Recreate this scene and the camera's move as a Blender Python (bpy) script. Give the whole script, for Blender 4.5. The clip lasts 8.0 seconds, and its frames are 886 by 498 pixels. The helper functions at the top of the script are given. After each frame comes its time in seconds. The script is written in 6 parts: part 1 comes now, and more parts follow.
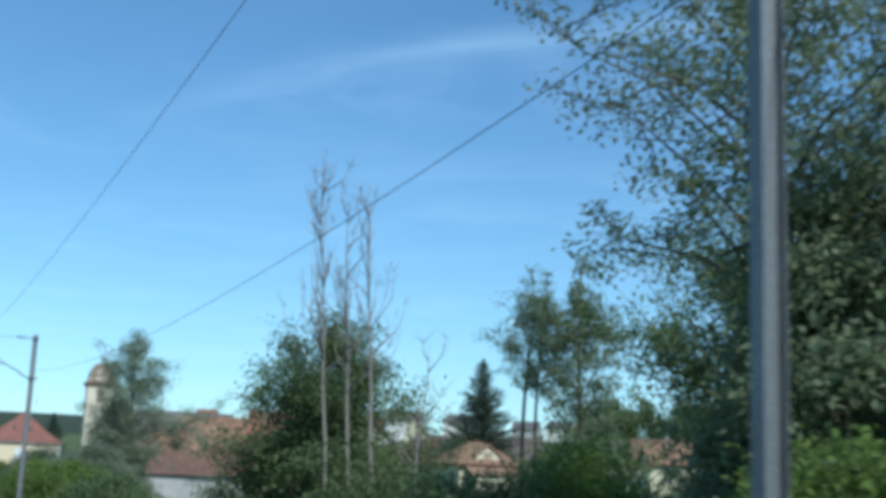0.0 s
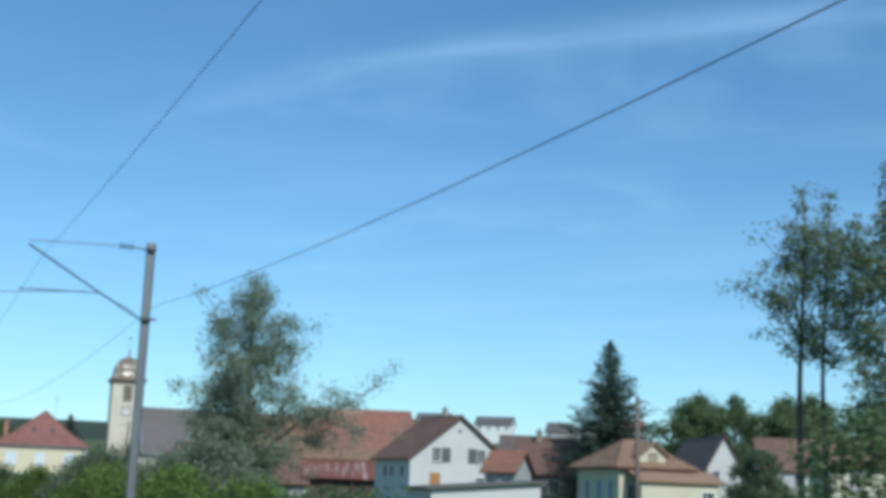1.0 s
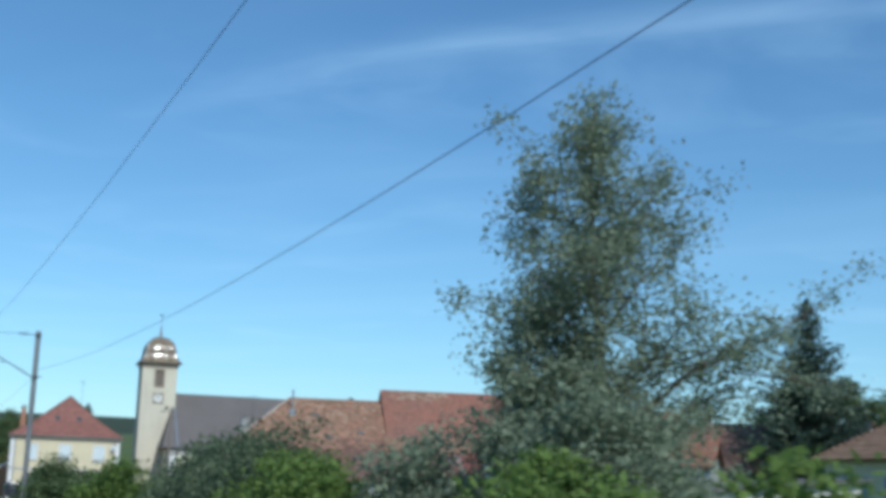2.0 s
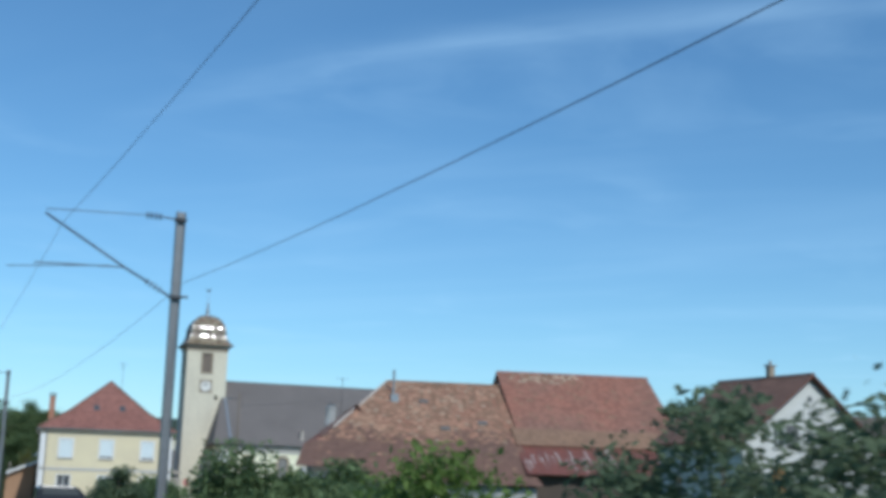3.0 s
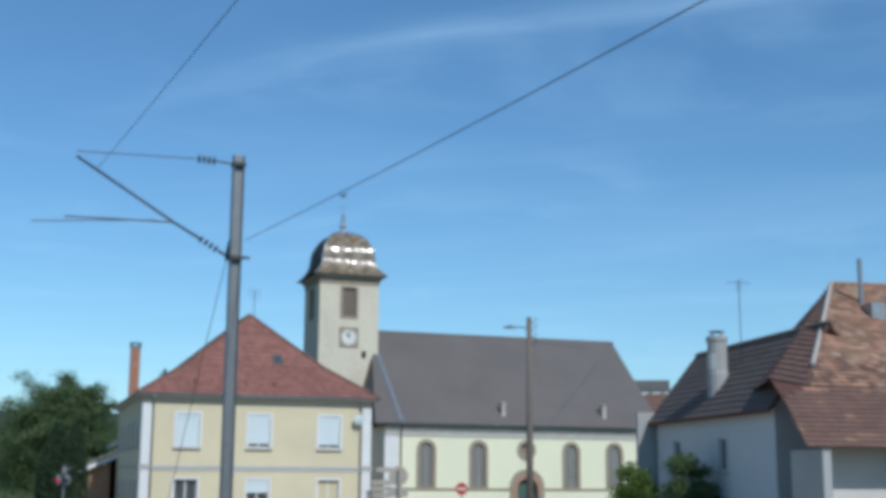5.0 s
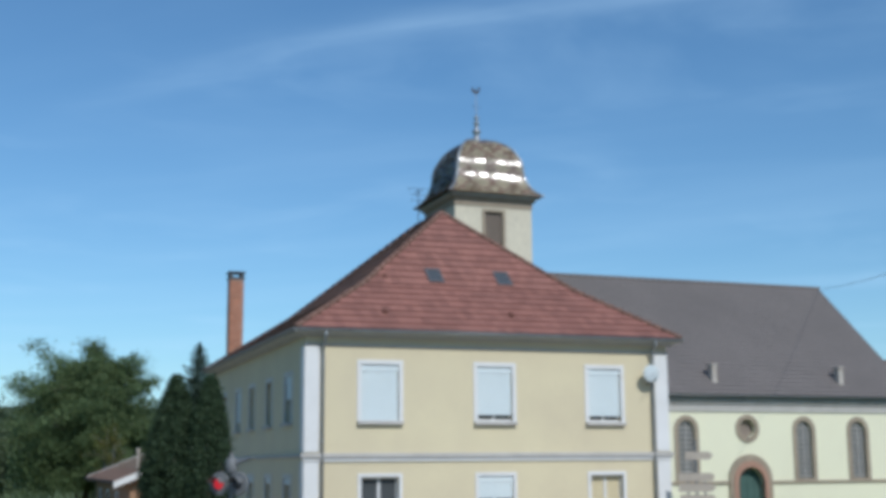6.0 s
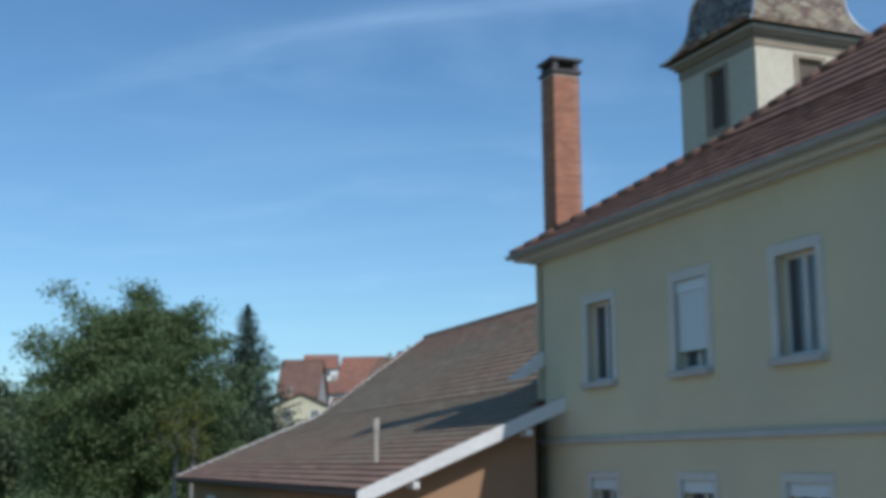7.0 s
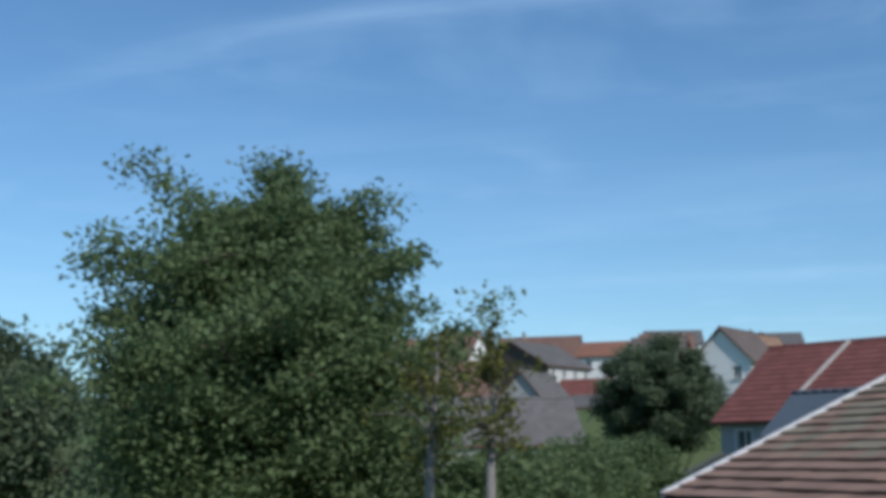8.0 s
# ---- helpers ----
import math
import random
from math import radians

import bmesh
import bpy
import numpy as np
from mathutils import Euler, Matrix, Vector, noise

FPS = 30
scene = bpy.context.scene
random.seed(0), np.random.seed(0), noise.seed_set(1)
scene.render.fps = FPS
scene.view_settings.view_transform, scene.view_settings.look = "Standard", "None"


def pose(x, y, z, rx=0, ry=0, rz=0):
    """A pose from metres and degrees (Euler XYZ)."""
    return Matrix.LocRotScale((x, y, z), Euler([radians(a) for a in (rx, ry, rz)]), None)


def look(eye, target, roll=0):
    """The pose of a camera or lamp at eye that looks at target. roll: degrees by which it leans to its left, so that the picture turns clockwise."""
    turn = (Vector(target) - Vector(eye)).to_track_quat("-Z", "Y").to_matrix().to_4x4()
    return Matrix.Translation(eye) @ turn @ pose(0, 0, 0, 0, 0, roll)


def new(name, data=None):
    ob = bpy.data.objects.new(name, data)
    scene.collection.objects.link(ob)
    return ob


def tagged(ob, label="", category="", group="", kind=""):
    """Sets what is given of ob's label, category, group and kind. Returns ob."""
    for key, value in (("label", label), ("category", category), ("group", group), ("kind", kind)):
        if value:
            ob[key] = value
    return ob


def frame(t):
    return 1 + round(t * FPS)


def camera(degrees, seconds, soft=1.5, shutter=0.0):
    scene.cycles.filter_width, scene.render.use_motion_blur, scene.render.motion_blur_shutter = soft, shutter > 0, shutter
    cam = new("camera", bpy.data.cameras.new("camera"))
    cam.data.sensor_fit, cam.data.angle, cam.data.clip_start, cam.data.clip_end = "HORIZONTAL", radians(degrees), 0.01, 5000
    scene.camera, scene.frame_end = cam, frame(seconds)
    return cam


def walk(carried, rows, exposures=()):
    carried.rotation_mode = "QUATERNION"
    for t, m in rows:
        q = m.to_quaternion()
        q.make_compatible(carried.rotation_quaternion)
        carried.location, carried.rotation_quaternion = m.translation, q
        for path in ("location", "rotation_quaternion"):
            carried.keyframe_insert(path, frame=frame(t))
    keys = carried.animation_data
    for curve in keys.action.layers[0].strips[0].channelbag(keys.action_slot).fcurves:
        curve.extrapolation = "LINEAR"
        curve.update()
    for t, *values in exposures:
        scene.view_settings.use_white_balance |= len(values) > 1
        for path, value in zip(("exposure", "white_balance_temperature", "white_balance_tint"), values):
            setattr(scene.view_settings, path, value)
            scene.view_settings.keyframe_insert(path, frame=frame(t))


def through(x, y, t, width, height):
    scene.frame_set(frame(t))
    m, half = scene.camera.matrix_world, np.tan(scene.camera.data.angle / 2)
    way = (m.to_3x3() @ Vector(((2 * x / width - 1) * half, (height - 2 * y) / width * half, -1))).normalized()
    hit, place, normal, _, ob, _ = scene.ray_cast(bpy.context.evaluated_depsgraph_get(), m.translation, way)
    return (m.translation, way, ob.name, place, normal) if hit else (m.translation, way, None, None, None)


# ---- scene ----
cam = camera(39.64, 8.0, soft=4.6, shutter=0.09)
PATH = [
    (0.0, look((0.000, 0.000, 3.400), (-45.284, 18.965, 12.870), 2.435)),
    (0.5, look((-14.151, -0.211, 3.400), (-59.448, 18.700, 12.917), 2.247)),
    (1.0, look((-28.426, -0.473, 3.400), (-73.683, 18.477, 13.030), 2.083)),
    (1.5, look((-42.824, -0.769, 3.400), (-88.094, 18.267, 12.793), 1.990)),
    (2.0, look((-57.341, -1.083, 3.400), (-102.580, 18.015, 12.819), 1.923)),
    (2.5, look((-71.976, -1.397, 3.400), (-117.222, 17.673, 12.842), 1.879)),
    (3.0, look((-86.726, -1.695, 3.400), (-131.973, 17.409, 12.769), 1.777)),
    (3.5, look((-101.588, -1.958, 3.400), (-146.783, 17.291, 12.722), 1.505)),
    (4.0, look((-116.500, -2.220, 3.400), (-161.600, 17.310, 12.625), 1.300)),
    (4.5, look((-131.640, -2.316, 3.400), (-176.668, 17.424, 12.497), 0.811)),
    (5.0, look((-146.825, -2.376, 3.400), (-191.739, 17.645, 12.448), 0.432)),
    (5.5, look((-162.130, -2.275, 3.404), (-206.920, 18.120, 12.226), -0.110)),
    (6.0, look((-177.497, -2.158, 3.406), (-222.122, 18.650, 12.095), -0.432)),
    (6.5, look((-192.992, -1.892, 3.400), (-237.405, 19.416, 11.972), -0.510)),
    (7.0, look((-208.600, -1.435, 3.393), (-252.748, 20.450, 11.878), -0.450)),
    (7.5, look((-224.237, -0.807, 3.400), (-268.175, 21.549, 11.750), -0.598)),
    (8.0, look((-240.000, 0.000, 3.400), (-283.636, 22.942, 11.739), -0.436)),
]
walk(cam, PATH, exposures=[(0.0, 0.44, 5760, 5), (1.0, 0.36, 5740, 6), (2.2, 0.26, 5710, 7), (4.0, 0.17, 5660, 8), (6.0, 0.14, 5880, 11), (8.0, 0.22, 5980, 14)])

# ---- world and sun ----
SUN_AZ = Vector((1.0, 0.12, 0.0)).normalized()
SUN_EL = radians(43)
world = bpy.data.worlds.new("world")
scene.world = world
world.use_nodes = True
wn, wl = world.node_tree.nodes, world.node_tree.links
wn.clear()
sky = wn.new("ShaderNodeTexSky")
sky.sky_type = "NISHITA"
sky.sun_disc = False
sky.sun_elevation = SUN_EL
sky.sun_rotation = math.atan2(SUN_AZ.x, SUN_AZ.y)
sky.altitude = 300
sky.air_density, sky.dust_density, sky.ozone_density = 1.15, 0.15, 3.0
SKY_STRENGTH = 0.085


def wmath(op, a, b=None, c=None):
    n = wn.new("ShaderNodeMath")
    n.operation = op
    for i, v in enumerate((a, b, c)):
        if v is None:
            continue
        if isinstance(v, (int, float)):
            n.inputs[i].default_value = v
        else:
            wl.new(v, n.inputs[i])
    return n.outputs[0]


tc = wn.new("ShaderNodeTexCoord")
sep = wn.new("ShaderNodeSeparateXYZ")
wl.new(tc.outputs["Generated"], sep.inputs[0])
zz = wmath("MAXIMUM", sep.outputs["Z"], 0.04)
px, py = wmath("DIVIDE", sep.outputs["X"], zz), wmath("DIVIDE", sep.outputs["Y"], zz)
# cirrus layer on a flat ceiling: a runs along the streaks, b across them
CA = radians(41.5)
ca = wmath("ADD", wmath("MULTIPLY", px, math.cos(CA)), wmath("MULTIPLY", py, math.sin(CA)))
cb = wmath("SUBTRACT", wmath("MULTIPLY", py, math.cos(CA)), wmath("MULTIPLY", px, math.sin(CA)))


def cirrus(sa, sb, detail, lo, hi, seed):
    comb = wn.new("ShaderNodeCombineXYZ")
    wl.new(wmath("MULTIPLY", ca, sa), comb.inputs[0])
    wl.new(wmath("MULTIPLY", cb, sb), comb.inputs[1])
    comb.inputs[2].default_value = seed
    nz = wn.new("ShaderNodeTexNoise")
    nz.inputs["Scale"].default_value, nz.inputs["Detail"].default_value = 1.0, detail
    nz.inputs["Distortion"].default_value = 0.5
    wl.new(comb.outputs[0], nz.inputs["Vector"])
    mr = wn.new("ShaderNodeMapRange")
    mr.interpolation_type = "SMOOTHSTEP"
    mr.inputs["From Min"].default_value, mr.inputs["From Max"].default_value = lo, hi
    wl.new(nz.outputs["Fac"], mr.inputs["Value"])
    return mr.outputs[0]


# one bent streak with a fan of finer cloud under it, a thin broken veil, and haze near the horizon
bent = wmath("ADD", ca, 1.0)
axis = wmath("SUBTRACT", cb, wmath("MULTIPLY", wmath("MULTIPLY", bent, bent), 0.13))


def band(centre, width):
    d = wmath("DIVIDE", wmath("SUBTRACT", axis, centre), width)
    return wmath("POWER", 2.718, wmath("MULTIPLY", wmath("MULTIPLY", d, d), -1.0))


veil = cirrus(0.25, 0.9, 5, 0.42, 0.85, 3.1)
wisp = cirrus(1.3, 1.1, 5, 0.50, 0.80, 5.2)
streak = wmath("MULTIPLY", band(2.45, 0.10), wmath("ADD", wmath("MULTIPLY", cirrus(1.6, 6.0, 6, 0.30, 0.75, 7.7), 0.7), 0.3))
fan = wmath("MULTIPLY", band(2.68, 0.30), cirrus(3.2, 2.4, 6, 0.36, 0.78, 1.4))
fade = wn.new("ShaderNodeMapRange")
fade.interpolation_type = "SMOOTHSTEP"
fade.inputs["From Min"].default_value, fade.inputs["From Max"].default_value = -2.7, -1.2
wl.new(ca, fade.inputs["Value"])
haze = wmath("MULTIPLY", wmath("POWER", 2.718, wmath("MULTIPLY", zz, -9.0)), 0.30)
plume = wmath("MULTIPLY", wmath("ADD", wmath("MULTIPLY", streak, 0.21), wmath("MULTIPLY", fan, 0.12)), fade.outputs[0])
cloud = wmath("MINIMUM", wmath("ADD", wmath("ADD", wmath("MULTIPLY", veil, 0.11), wmath("MULTIPLY", wisp, 0.11)), wmath("ADD", plume, haze)), 1.0)
mixc = wn.new("ShaderNodeMix")
mixc.data_type = "RGBA"
mixc.inputs["B"].default_value = (6.4, 9.0, 10.9, 1)
wl.new(cloud, mixc.inputs["Factor"])
tone = wn.new("ShaderNodeMix")
tone.data_type, tone.blend_type = "RGBA", "MULTIPLY"
tone.inputs["Factor"].default_value = 1.0
tone.inputs["B"].default_value = (0.73, 0.99, 1.08, 1)
wl.new(sky.outputs[0], tone.inputs["A"])
wl.new(tone.outputs["Result"], mixc.inputs["A"])
bgn = wn.new("ShaderNodeBackground")
bgn.inputs["Strength"].default_value = SKY_STRENGTH
wl.new(mixc.outputs["Result"], bgn.inputs["Color"])
wout = wn.new("ShaderNodeOutputWorld")
wl.new(bgn.outputs[0], wout.inputs[0])

sun_data = bpy.data.lights.new("sun", "SUN")
sun_data.energy, sun_data.angle, sun_data.color = 3.0, radians(0.5), (1.0, 0.94, 0.84)
sun = new("sun", sun_data)
sdir = Vector((SUN_AZ.x * math.cos(SUN_EL), SUN_AZ.y * math.cos(SUN_EL), math.sin(SUN_EL)))
sun.matrix_world = look(tuple(sdir * 300), (0, 0, 0))


# ---- materials ----
MATS = {}


def material(name, base, second=None, rough=0.8, scale=1.0, grain=20.0, bump=0.15, metal=0.0, island=0.0, rand=0.0, stretch=(1, 1, 1), amount=0.6, spec=0.35):
    """Two colours mixed by broad stains, a fine grain over it, and a little relief."""
    if name in MATS:
        return MATS[name]
    m = bpy.data.materials.new(name)
    m.use_nodes = True
    n, l = m.node_tree.nodes, m.node_tree.links
    p = n["Principled BSDF"]
    second = second or tuple(c * 0.72 for c in base)
    co = n.new("ShaderNodeTexCoord")
    mp = n.new("ShaderNodeMapping")
    mp.inputs["Scale"].default_value = stretch
    l.new(co.outputs["Object"], mp.inputs["Vector"])
    big = n.new("ShaderNodeTexNoise")
    big.inputs["Scale"].default_value, big.inputs["Detail"].default_value = scale, 6
    big.inputs["Roughness"].default_value = 0.62
    fine = n.new("ShaderNodeTexNoise")
    fine.inputs["Scale"].default_value, fine.inputs["Detail"].default_value = grain, 4
    l.new(mp.outputs[0], big.inputs["Vector"])
    l.new(mp.outputs[0], fine.inputs["Vector"])
    ramp = n.new("ShaderNodeMapRange")
    ramp.inputs["From Min"].default_value, ramp.inputs["From Max"].default_value = 0.35, 0.68
    ramp.inputs["To Max"].default_value = amount
    l.new(big.outputs["Fac"], ramp.inputs["Value"])
    mix = n.new("ShaderNodeMix")
    mix.data_type = "RGBA"
    mix.inputs["A"].default_value, mix.inputs["B"].default_value = (*base, 1), (*second, 1)
    l.new(ramp.outputs[0], mix.inputs["Factor"])
    val = n.new("ShaderNodeMapRange")
    val.inputs["From Min"].default_value, val.inputs["From Max"].default_value = 0.25, 0.75
    val.inputs["To Min"].default_value, val.inputs["To Max"].default_value = 0.85, 1.15
    l.new(fine.outputs["Fac"], val.inputs["Value"])
    value = val.outputs[0]
    hsv = n.new("ShaderNodeHueSaturation")
    l.new(mix.outputs["Result"], hsv.inputs["Color"])
    for src, amt in (("island", island), ("rand", rand)):
        if amt <= 0:
            continue
        r = n.new("ShaderNodeNewGeometry").outputs["Random Per Island"] if src == "island" else n.new("ShaderNodeObjectInfo").outputs["Random"]
        rr = n.new("ShaderNodeMapRange")
        rr.inputs["To Min"].default_value, rr.inputs["To Max"].default_value = 1 - amt, 1 + amt
        l.new(r, rr.inputs["Value"])
        mul = n.new("ShaderNodeMath")
        mul.operation = "MULTIPLY"
        l.new(value, mul.inputs[0])
        l.new(rr.outputs[0], mul.inputs[1])
        value = mul.outputs[0]
    l.new(value, hsv.inputs["Value"])
    l.new(hsv.outputs[0], p.inputs["Base Color"])
    p.inputs["Roughness"].default_value, p.inputs["Metallic"].default_value = rough, metal
    p.inputs["Specular IOR Level"].default_value = spec
    if bump:
        b = n.new("ShaderNodeBump")
        b.inputs["Strength"].default_value, b.inputs["Distance"].default_value = bump, 0.03
        l.new(fine.outputs["Fac"], b.inputs["Height"])
        l.new(b.outputs[0], p.inputs["Normal"])
    MATS[name] = m
    return m


def leaf_material(name, base, second, through=0.25):
    m = material(name, base, second, rough=0.55, scale=0.5, grain=3, bump=0, island=0.18, amount=0.9, spec=0.15)
    n, l = m.node_tree.nodes, m.node_tree.links
    p = n["Principled BSDF"]
    tr = n.new("ShaderNodeBsdfTranslucent")
    l.new(p.inputs["Base Color"].links[0].from_socket, tr.inputs["Color"])
    mx = n.new("ShaderNodeMixShader")
    mx.inputs[0].default_value = through
    out = n["Material Output"]
    l.new(p.outputs[0], mx.inputs[1])
    l.new(tr.outputs[0], mx.inputs[2])
    l.new(mx.outputs[0], out.inputs["Surface"])
    return m


def glass_material():
    m = bpy.data.materials.new("window_glass")
    m.use_nodes = True
    p = m.node_tree.nodes["Principled BSDF"]
    p.inputs["Base Color"].default_value = (0.075, 0.082, 0.085, 1)
    p.inputs["Roughness"].default_value = 0.06
    p.inputs["Specular IOR Level"].default_value = 0.6
    return m


M_GLASS = glass_material()
M_YELLOW = material("yellow_render", (0.655, 0.58, 0.385), (0.565, 0.49, 0.34), 0.9, 0.35, 40, 0.12, amount=0.8)
M_WHITE = material("white_paint", (0.72, 0.72, 0.70), (0.60, 0.60, 0.57), 0.6, 0.8, 30, 0.05)
M_SHUTTER = material("white_plastic_shutter", (0.67, 0.735, 0.73), (0.61, 0.68, 0.68), 0.45, 0.4, 60, 0.0)
M_STONEW = material("pale_stone", (0.50, 0.48, 0.44), (0.36, 0.34, 0.31), 0.85, 1.2, 25, 0.3)
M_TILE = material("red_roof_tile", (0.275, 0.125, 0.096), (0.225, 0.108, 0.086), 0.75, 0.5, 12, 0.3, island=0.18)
# browner copy of the red tile: moss and grazing shade put into one colour
M_TILEW = material("mossy_shaded_tile", (0.195, 0.108, 0.08), (0.16, 0.108, 0.08), 0.8, 0.5, 12, 0.3, island=0.16)
M_DECK = material("roof_deck", (0.16, 0.07, 0.05), None, 0.9, 1.0, 12, 0.2)
M_TILEB = material("lichened_brown_tile", (0.255, 0.18, 0.12), (0.225, 0.198, 0.135), 0.8, 0.22, 10, 0.4, island=0.14, amount=1.0)
M_TILER = material("weathered_red_tile", (0.265, 0.165, 0.112), (0.24, 0.165, 0.112), 0.8, 0.3, 10, 0.4, island=0.14, amount=1.0)
M_ZINC = material("zinc", (0.36, 0.38, 0.39), (0.25, 0.27, 0.28), 0.45, 2.0, 20, 0.05, metal=0.7)
M_DARKWOOD = material("dark_wood", (0.09, 0.07, 0.055), None, 0.8, 1.0, 15, 0.3)
M_BRICK = material("orange_brick", (0.41, 0.19, 0.115), (0.31, 0.145, 0.09), 0.85, 1.5, 20, 0.3, rand=0.2, island=0.2)
M_MORTAR = material("mortar", (0.42, 0.36, 0.30), None, 0.9, 3, 30, 0.2)
M_OCHRE = material("ochre_render", (0.36, 0.22, 0.13), (0.28, 0.17, 0.11), 0.9, 0.5, 30, 0.2)
M_CREAM = material("cream_church_render", (0.80, 0.78, 0.57), (0.74, 0.71, 0.53), 0.9, 0.3, 30, 0.1)
M_TOWER = material("weathered_tower_render", (0.62, 0.57, 0.44), (0.49, 0.45, 0.36), 0.9, 0.45, 12, 0.2, stretch=(1, 1, 0.35))
M_CHURCHGLASS = material("leaded_church_glass", (0.19, 0.19, 0.18), (0.13, 0.13, 0.125), 0.3, 2.0, 12, 0.1)
M_SAND = material("brown_sandstone", (0.35, 0.29, 0.215), (0.25, 0.205, 0.155), 0.9, 1.5, 15, 0.3)
M_CHTILE = material("grey_brown_flat_tile", (0.175, 0.155, 0.142), (0.135, 0.120, 0.110), 0.7, 0.25, 8, 0.3)
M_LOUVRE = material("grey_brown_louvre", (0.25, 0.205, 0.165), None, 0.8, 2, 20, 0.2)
M_GREEN = material("green_door_paint", (0.075, 0.135, 0.115), None, 0.5, 1.5, 12, 0.1)
M_GLAZE_A = material("glazed_tile_gold", (0.31, 0.26, 0.165), (0.25, 0.215, 0.14), 0.16, 0.9, 9, 0.1, island=0.25, spec=0.8)
M_GLAZE_B = material("glazed_tile_red", (0.20, 0.125, 0.085), None, 0.18, 0.9, 9, 0.1, island=0.2, spec=0.8)
M_GLAZE_C = material("glazed_tile_brown", (0.15, 0.105, 0.06), None, 0.18, 0.9, 9, 0.1, island=0.2, spec=0.8)
M_CONC = material("grey_concrete", (0.34, 0.33, 0.31), (0.25, 0.245, 0.23), 0.85, 1.0, 25, 0.2)
M_STEEL = material("galvanised_steel", (0.22, 0.23, 0.235), (0.16, 0.168, 0.172), 0.5, 1.5, 20, 0.1, metal=0.6)
M_DARKMETAL = material("dark_metal", (0.05, 0.05, 0.055), None, 0.5, 2, 20, 0.05)
M_INSUL = material("brown_glass_insulator", (0.06, 0.045, 0.04), None, 0.25, 2, 10, 0.02)
M_WOODPOLE = material("weathered_pole_wood", (0.17, 0.145, 0.12), (0.12, 0.10, 0.085), 0.9, 1.0, 18, 0.4, stretch=(1, 1, 0.15))
M_LICHEN = material("lichen_pale_tile", (0.44, 0.33, 0.235), (0.34, 0.25, 0.17), 0.9, 0.8, 6, 0.4, island=0.25)
M_WORNSHEET = material("worn_pale_sheet", (0.42, 0.36, 0.32), (0.19, 0.10, 0.09), 0.7, 1.6, 10, 0.2, stretch=(2, 0.25, 1), amount=1.0)
M_OLDTILE = material("patched_old_tile", (0.40, 0.25, 0.165), (0.30, 0.15, 0.10), 0.85, 0.35, 5, 0.5, island=0.3, amount=1.0)
M_OLDTILE2 = material("red_barn_tile", (0.32, 0.145, 0.10), (0.235, 0.14, 0.105), 0.85, 0.13, 5, 0.4, island=0.2, amount=1.0)
M_DARKRED = material("dark_red_tile", (0.21, 0.075, 0.06), (0.16, 0.065, 0.055), 0.85, 0.4, 6, 0.4, island=0.14)
M_TANTILE = material("tan_tile", (0.29, 0.18, 0.115), (0.22, 0.14, 0.095), 0.85, 0.5, 8, 0.4, island=0.15)
M_RUST = material("rusty_sheet", (0.20, 0.075, 0.055), (0.13, 0.065, 0.055), 0.7, 0.8, 10, 0.2, stretch=(2, 0.25, 1))
M_PALESHEET = material("pale_sheet", (0.50, 0.46, 0.40), (0.34, 0.28, 0.23), 0.6, 1.5, 10, 0.1)
M_GREYWALL = material("grey_render", (0.40, 0.40, 0.38), (0.31, 0.31, 0.30), 0.9, 0.4, 20, 0.2)
M_G2WALL = material("pale_grey_render", (0.62, 0.63, 0.62), (0.52, 0.53, 0.52), 0.9, 0.4, 20, 0.2)
M_GREYBROWN = material("grey_brown_tile", (0.15, 0.118, 0.10), (0.12, 0.10, 0.088), 0.85, 0.3, 6, 0.4, island=0.1)
M_FRESHWHITE = material("fresh_white_render", (0.80, 0.79, 0.75), (0.70, 0.69, 0.65), 0.9, 0.35, 25, 0.15)
M_WHITEWALL = material("white_render", (0.60, 0.59, 0.55), (0.50, 0.49, 0.45), 0.9, 0.35, 25, 0.15)
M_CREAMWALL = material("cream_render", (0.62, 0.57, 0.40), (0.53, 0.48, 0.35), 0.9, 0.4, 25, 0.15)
M_BROWNROOF = material("brown_roof", (0.20, 0.115, 0.085), (0.15, 0.095, 0.075), 0.85, 0.4, 6, 0.4, island=0.12)
M_GREYROOF = material("grey_slate_roof", (0.155, 0.148, 0.14), (0.12, 0.115, 0.11), 0.9, 0.4, 6, 0.3, island=0.1, spec=0.12)
M_ORANGEROOF = material("orange_roof", (0.29, 0.14, 0.09), (0.22, 0.115, 0.08), 0.85, 0.4, 6, 0.4, island=0.12)
M_BLUESHEET = material("blue_grey_sheet_roof", (0.085, 0.112, 0.135), (0.07, 0.093, 0.112), 0.9, 0.3, 10, 0.1)
M_SURROUND = material("pale_painted_surround", (0.63, 0.61, 0.55), (0.55, 0.53, 0.47), 0.8, 0.8, 25, 0.1)
M_REDPANEL = material("red_painted_panel", (0.33, 0.05, 0.055), None, 0.6, 1.0, 12, 0.05)
M_BLUESHUT = material("blue_shutter", (0.22, 0.29, 0.42), None, 0.6, 1, 10, 0.05)
M_DARKSHUT = material("grey_shutter", (0.12, 0.12, 0.12), None, 0.7, 1, 10, 0.05)
M_ORANGEDOOR = material("orange_wood_door", (0.42, 0.20, 0.07), None, 0.6, 1.5, 10, 0.1)
M_TAR = material("dark_tar_felt", (0.035, 0.035, 0.038), (0.055, 0.052, 0.05), 1.0, 1, 15, 0.2, spec=0.02)
M_CARPAINT = material("dark_car_paint", (0.02, 0.022, 0.03), None, 0.25, 2, 30, 0.0, spec=0.6)
M_RUBBER = material("black_rubber", (0.02, 0.02, 0.02), None, 0.8, 3, 30, 0.05)
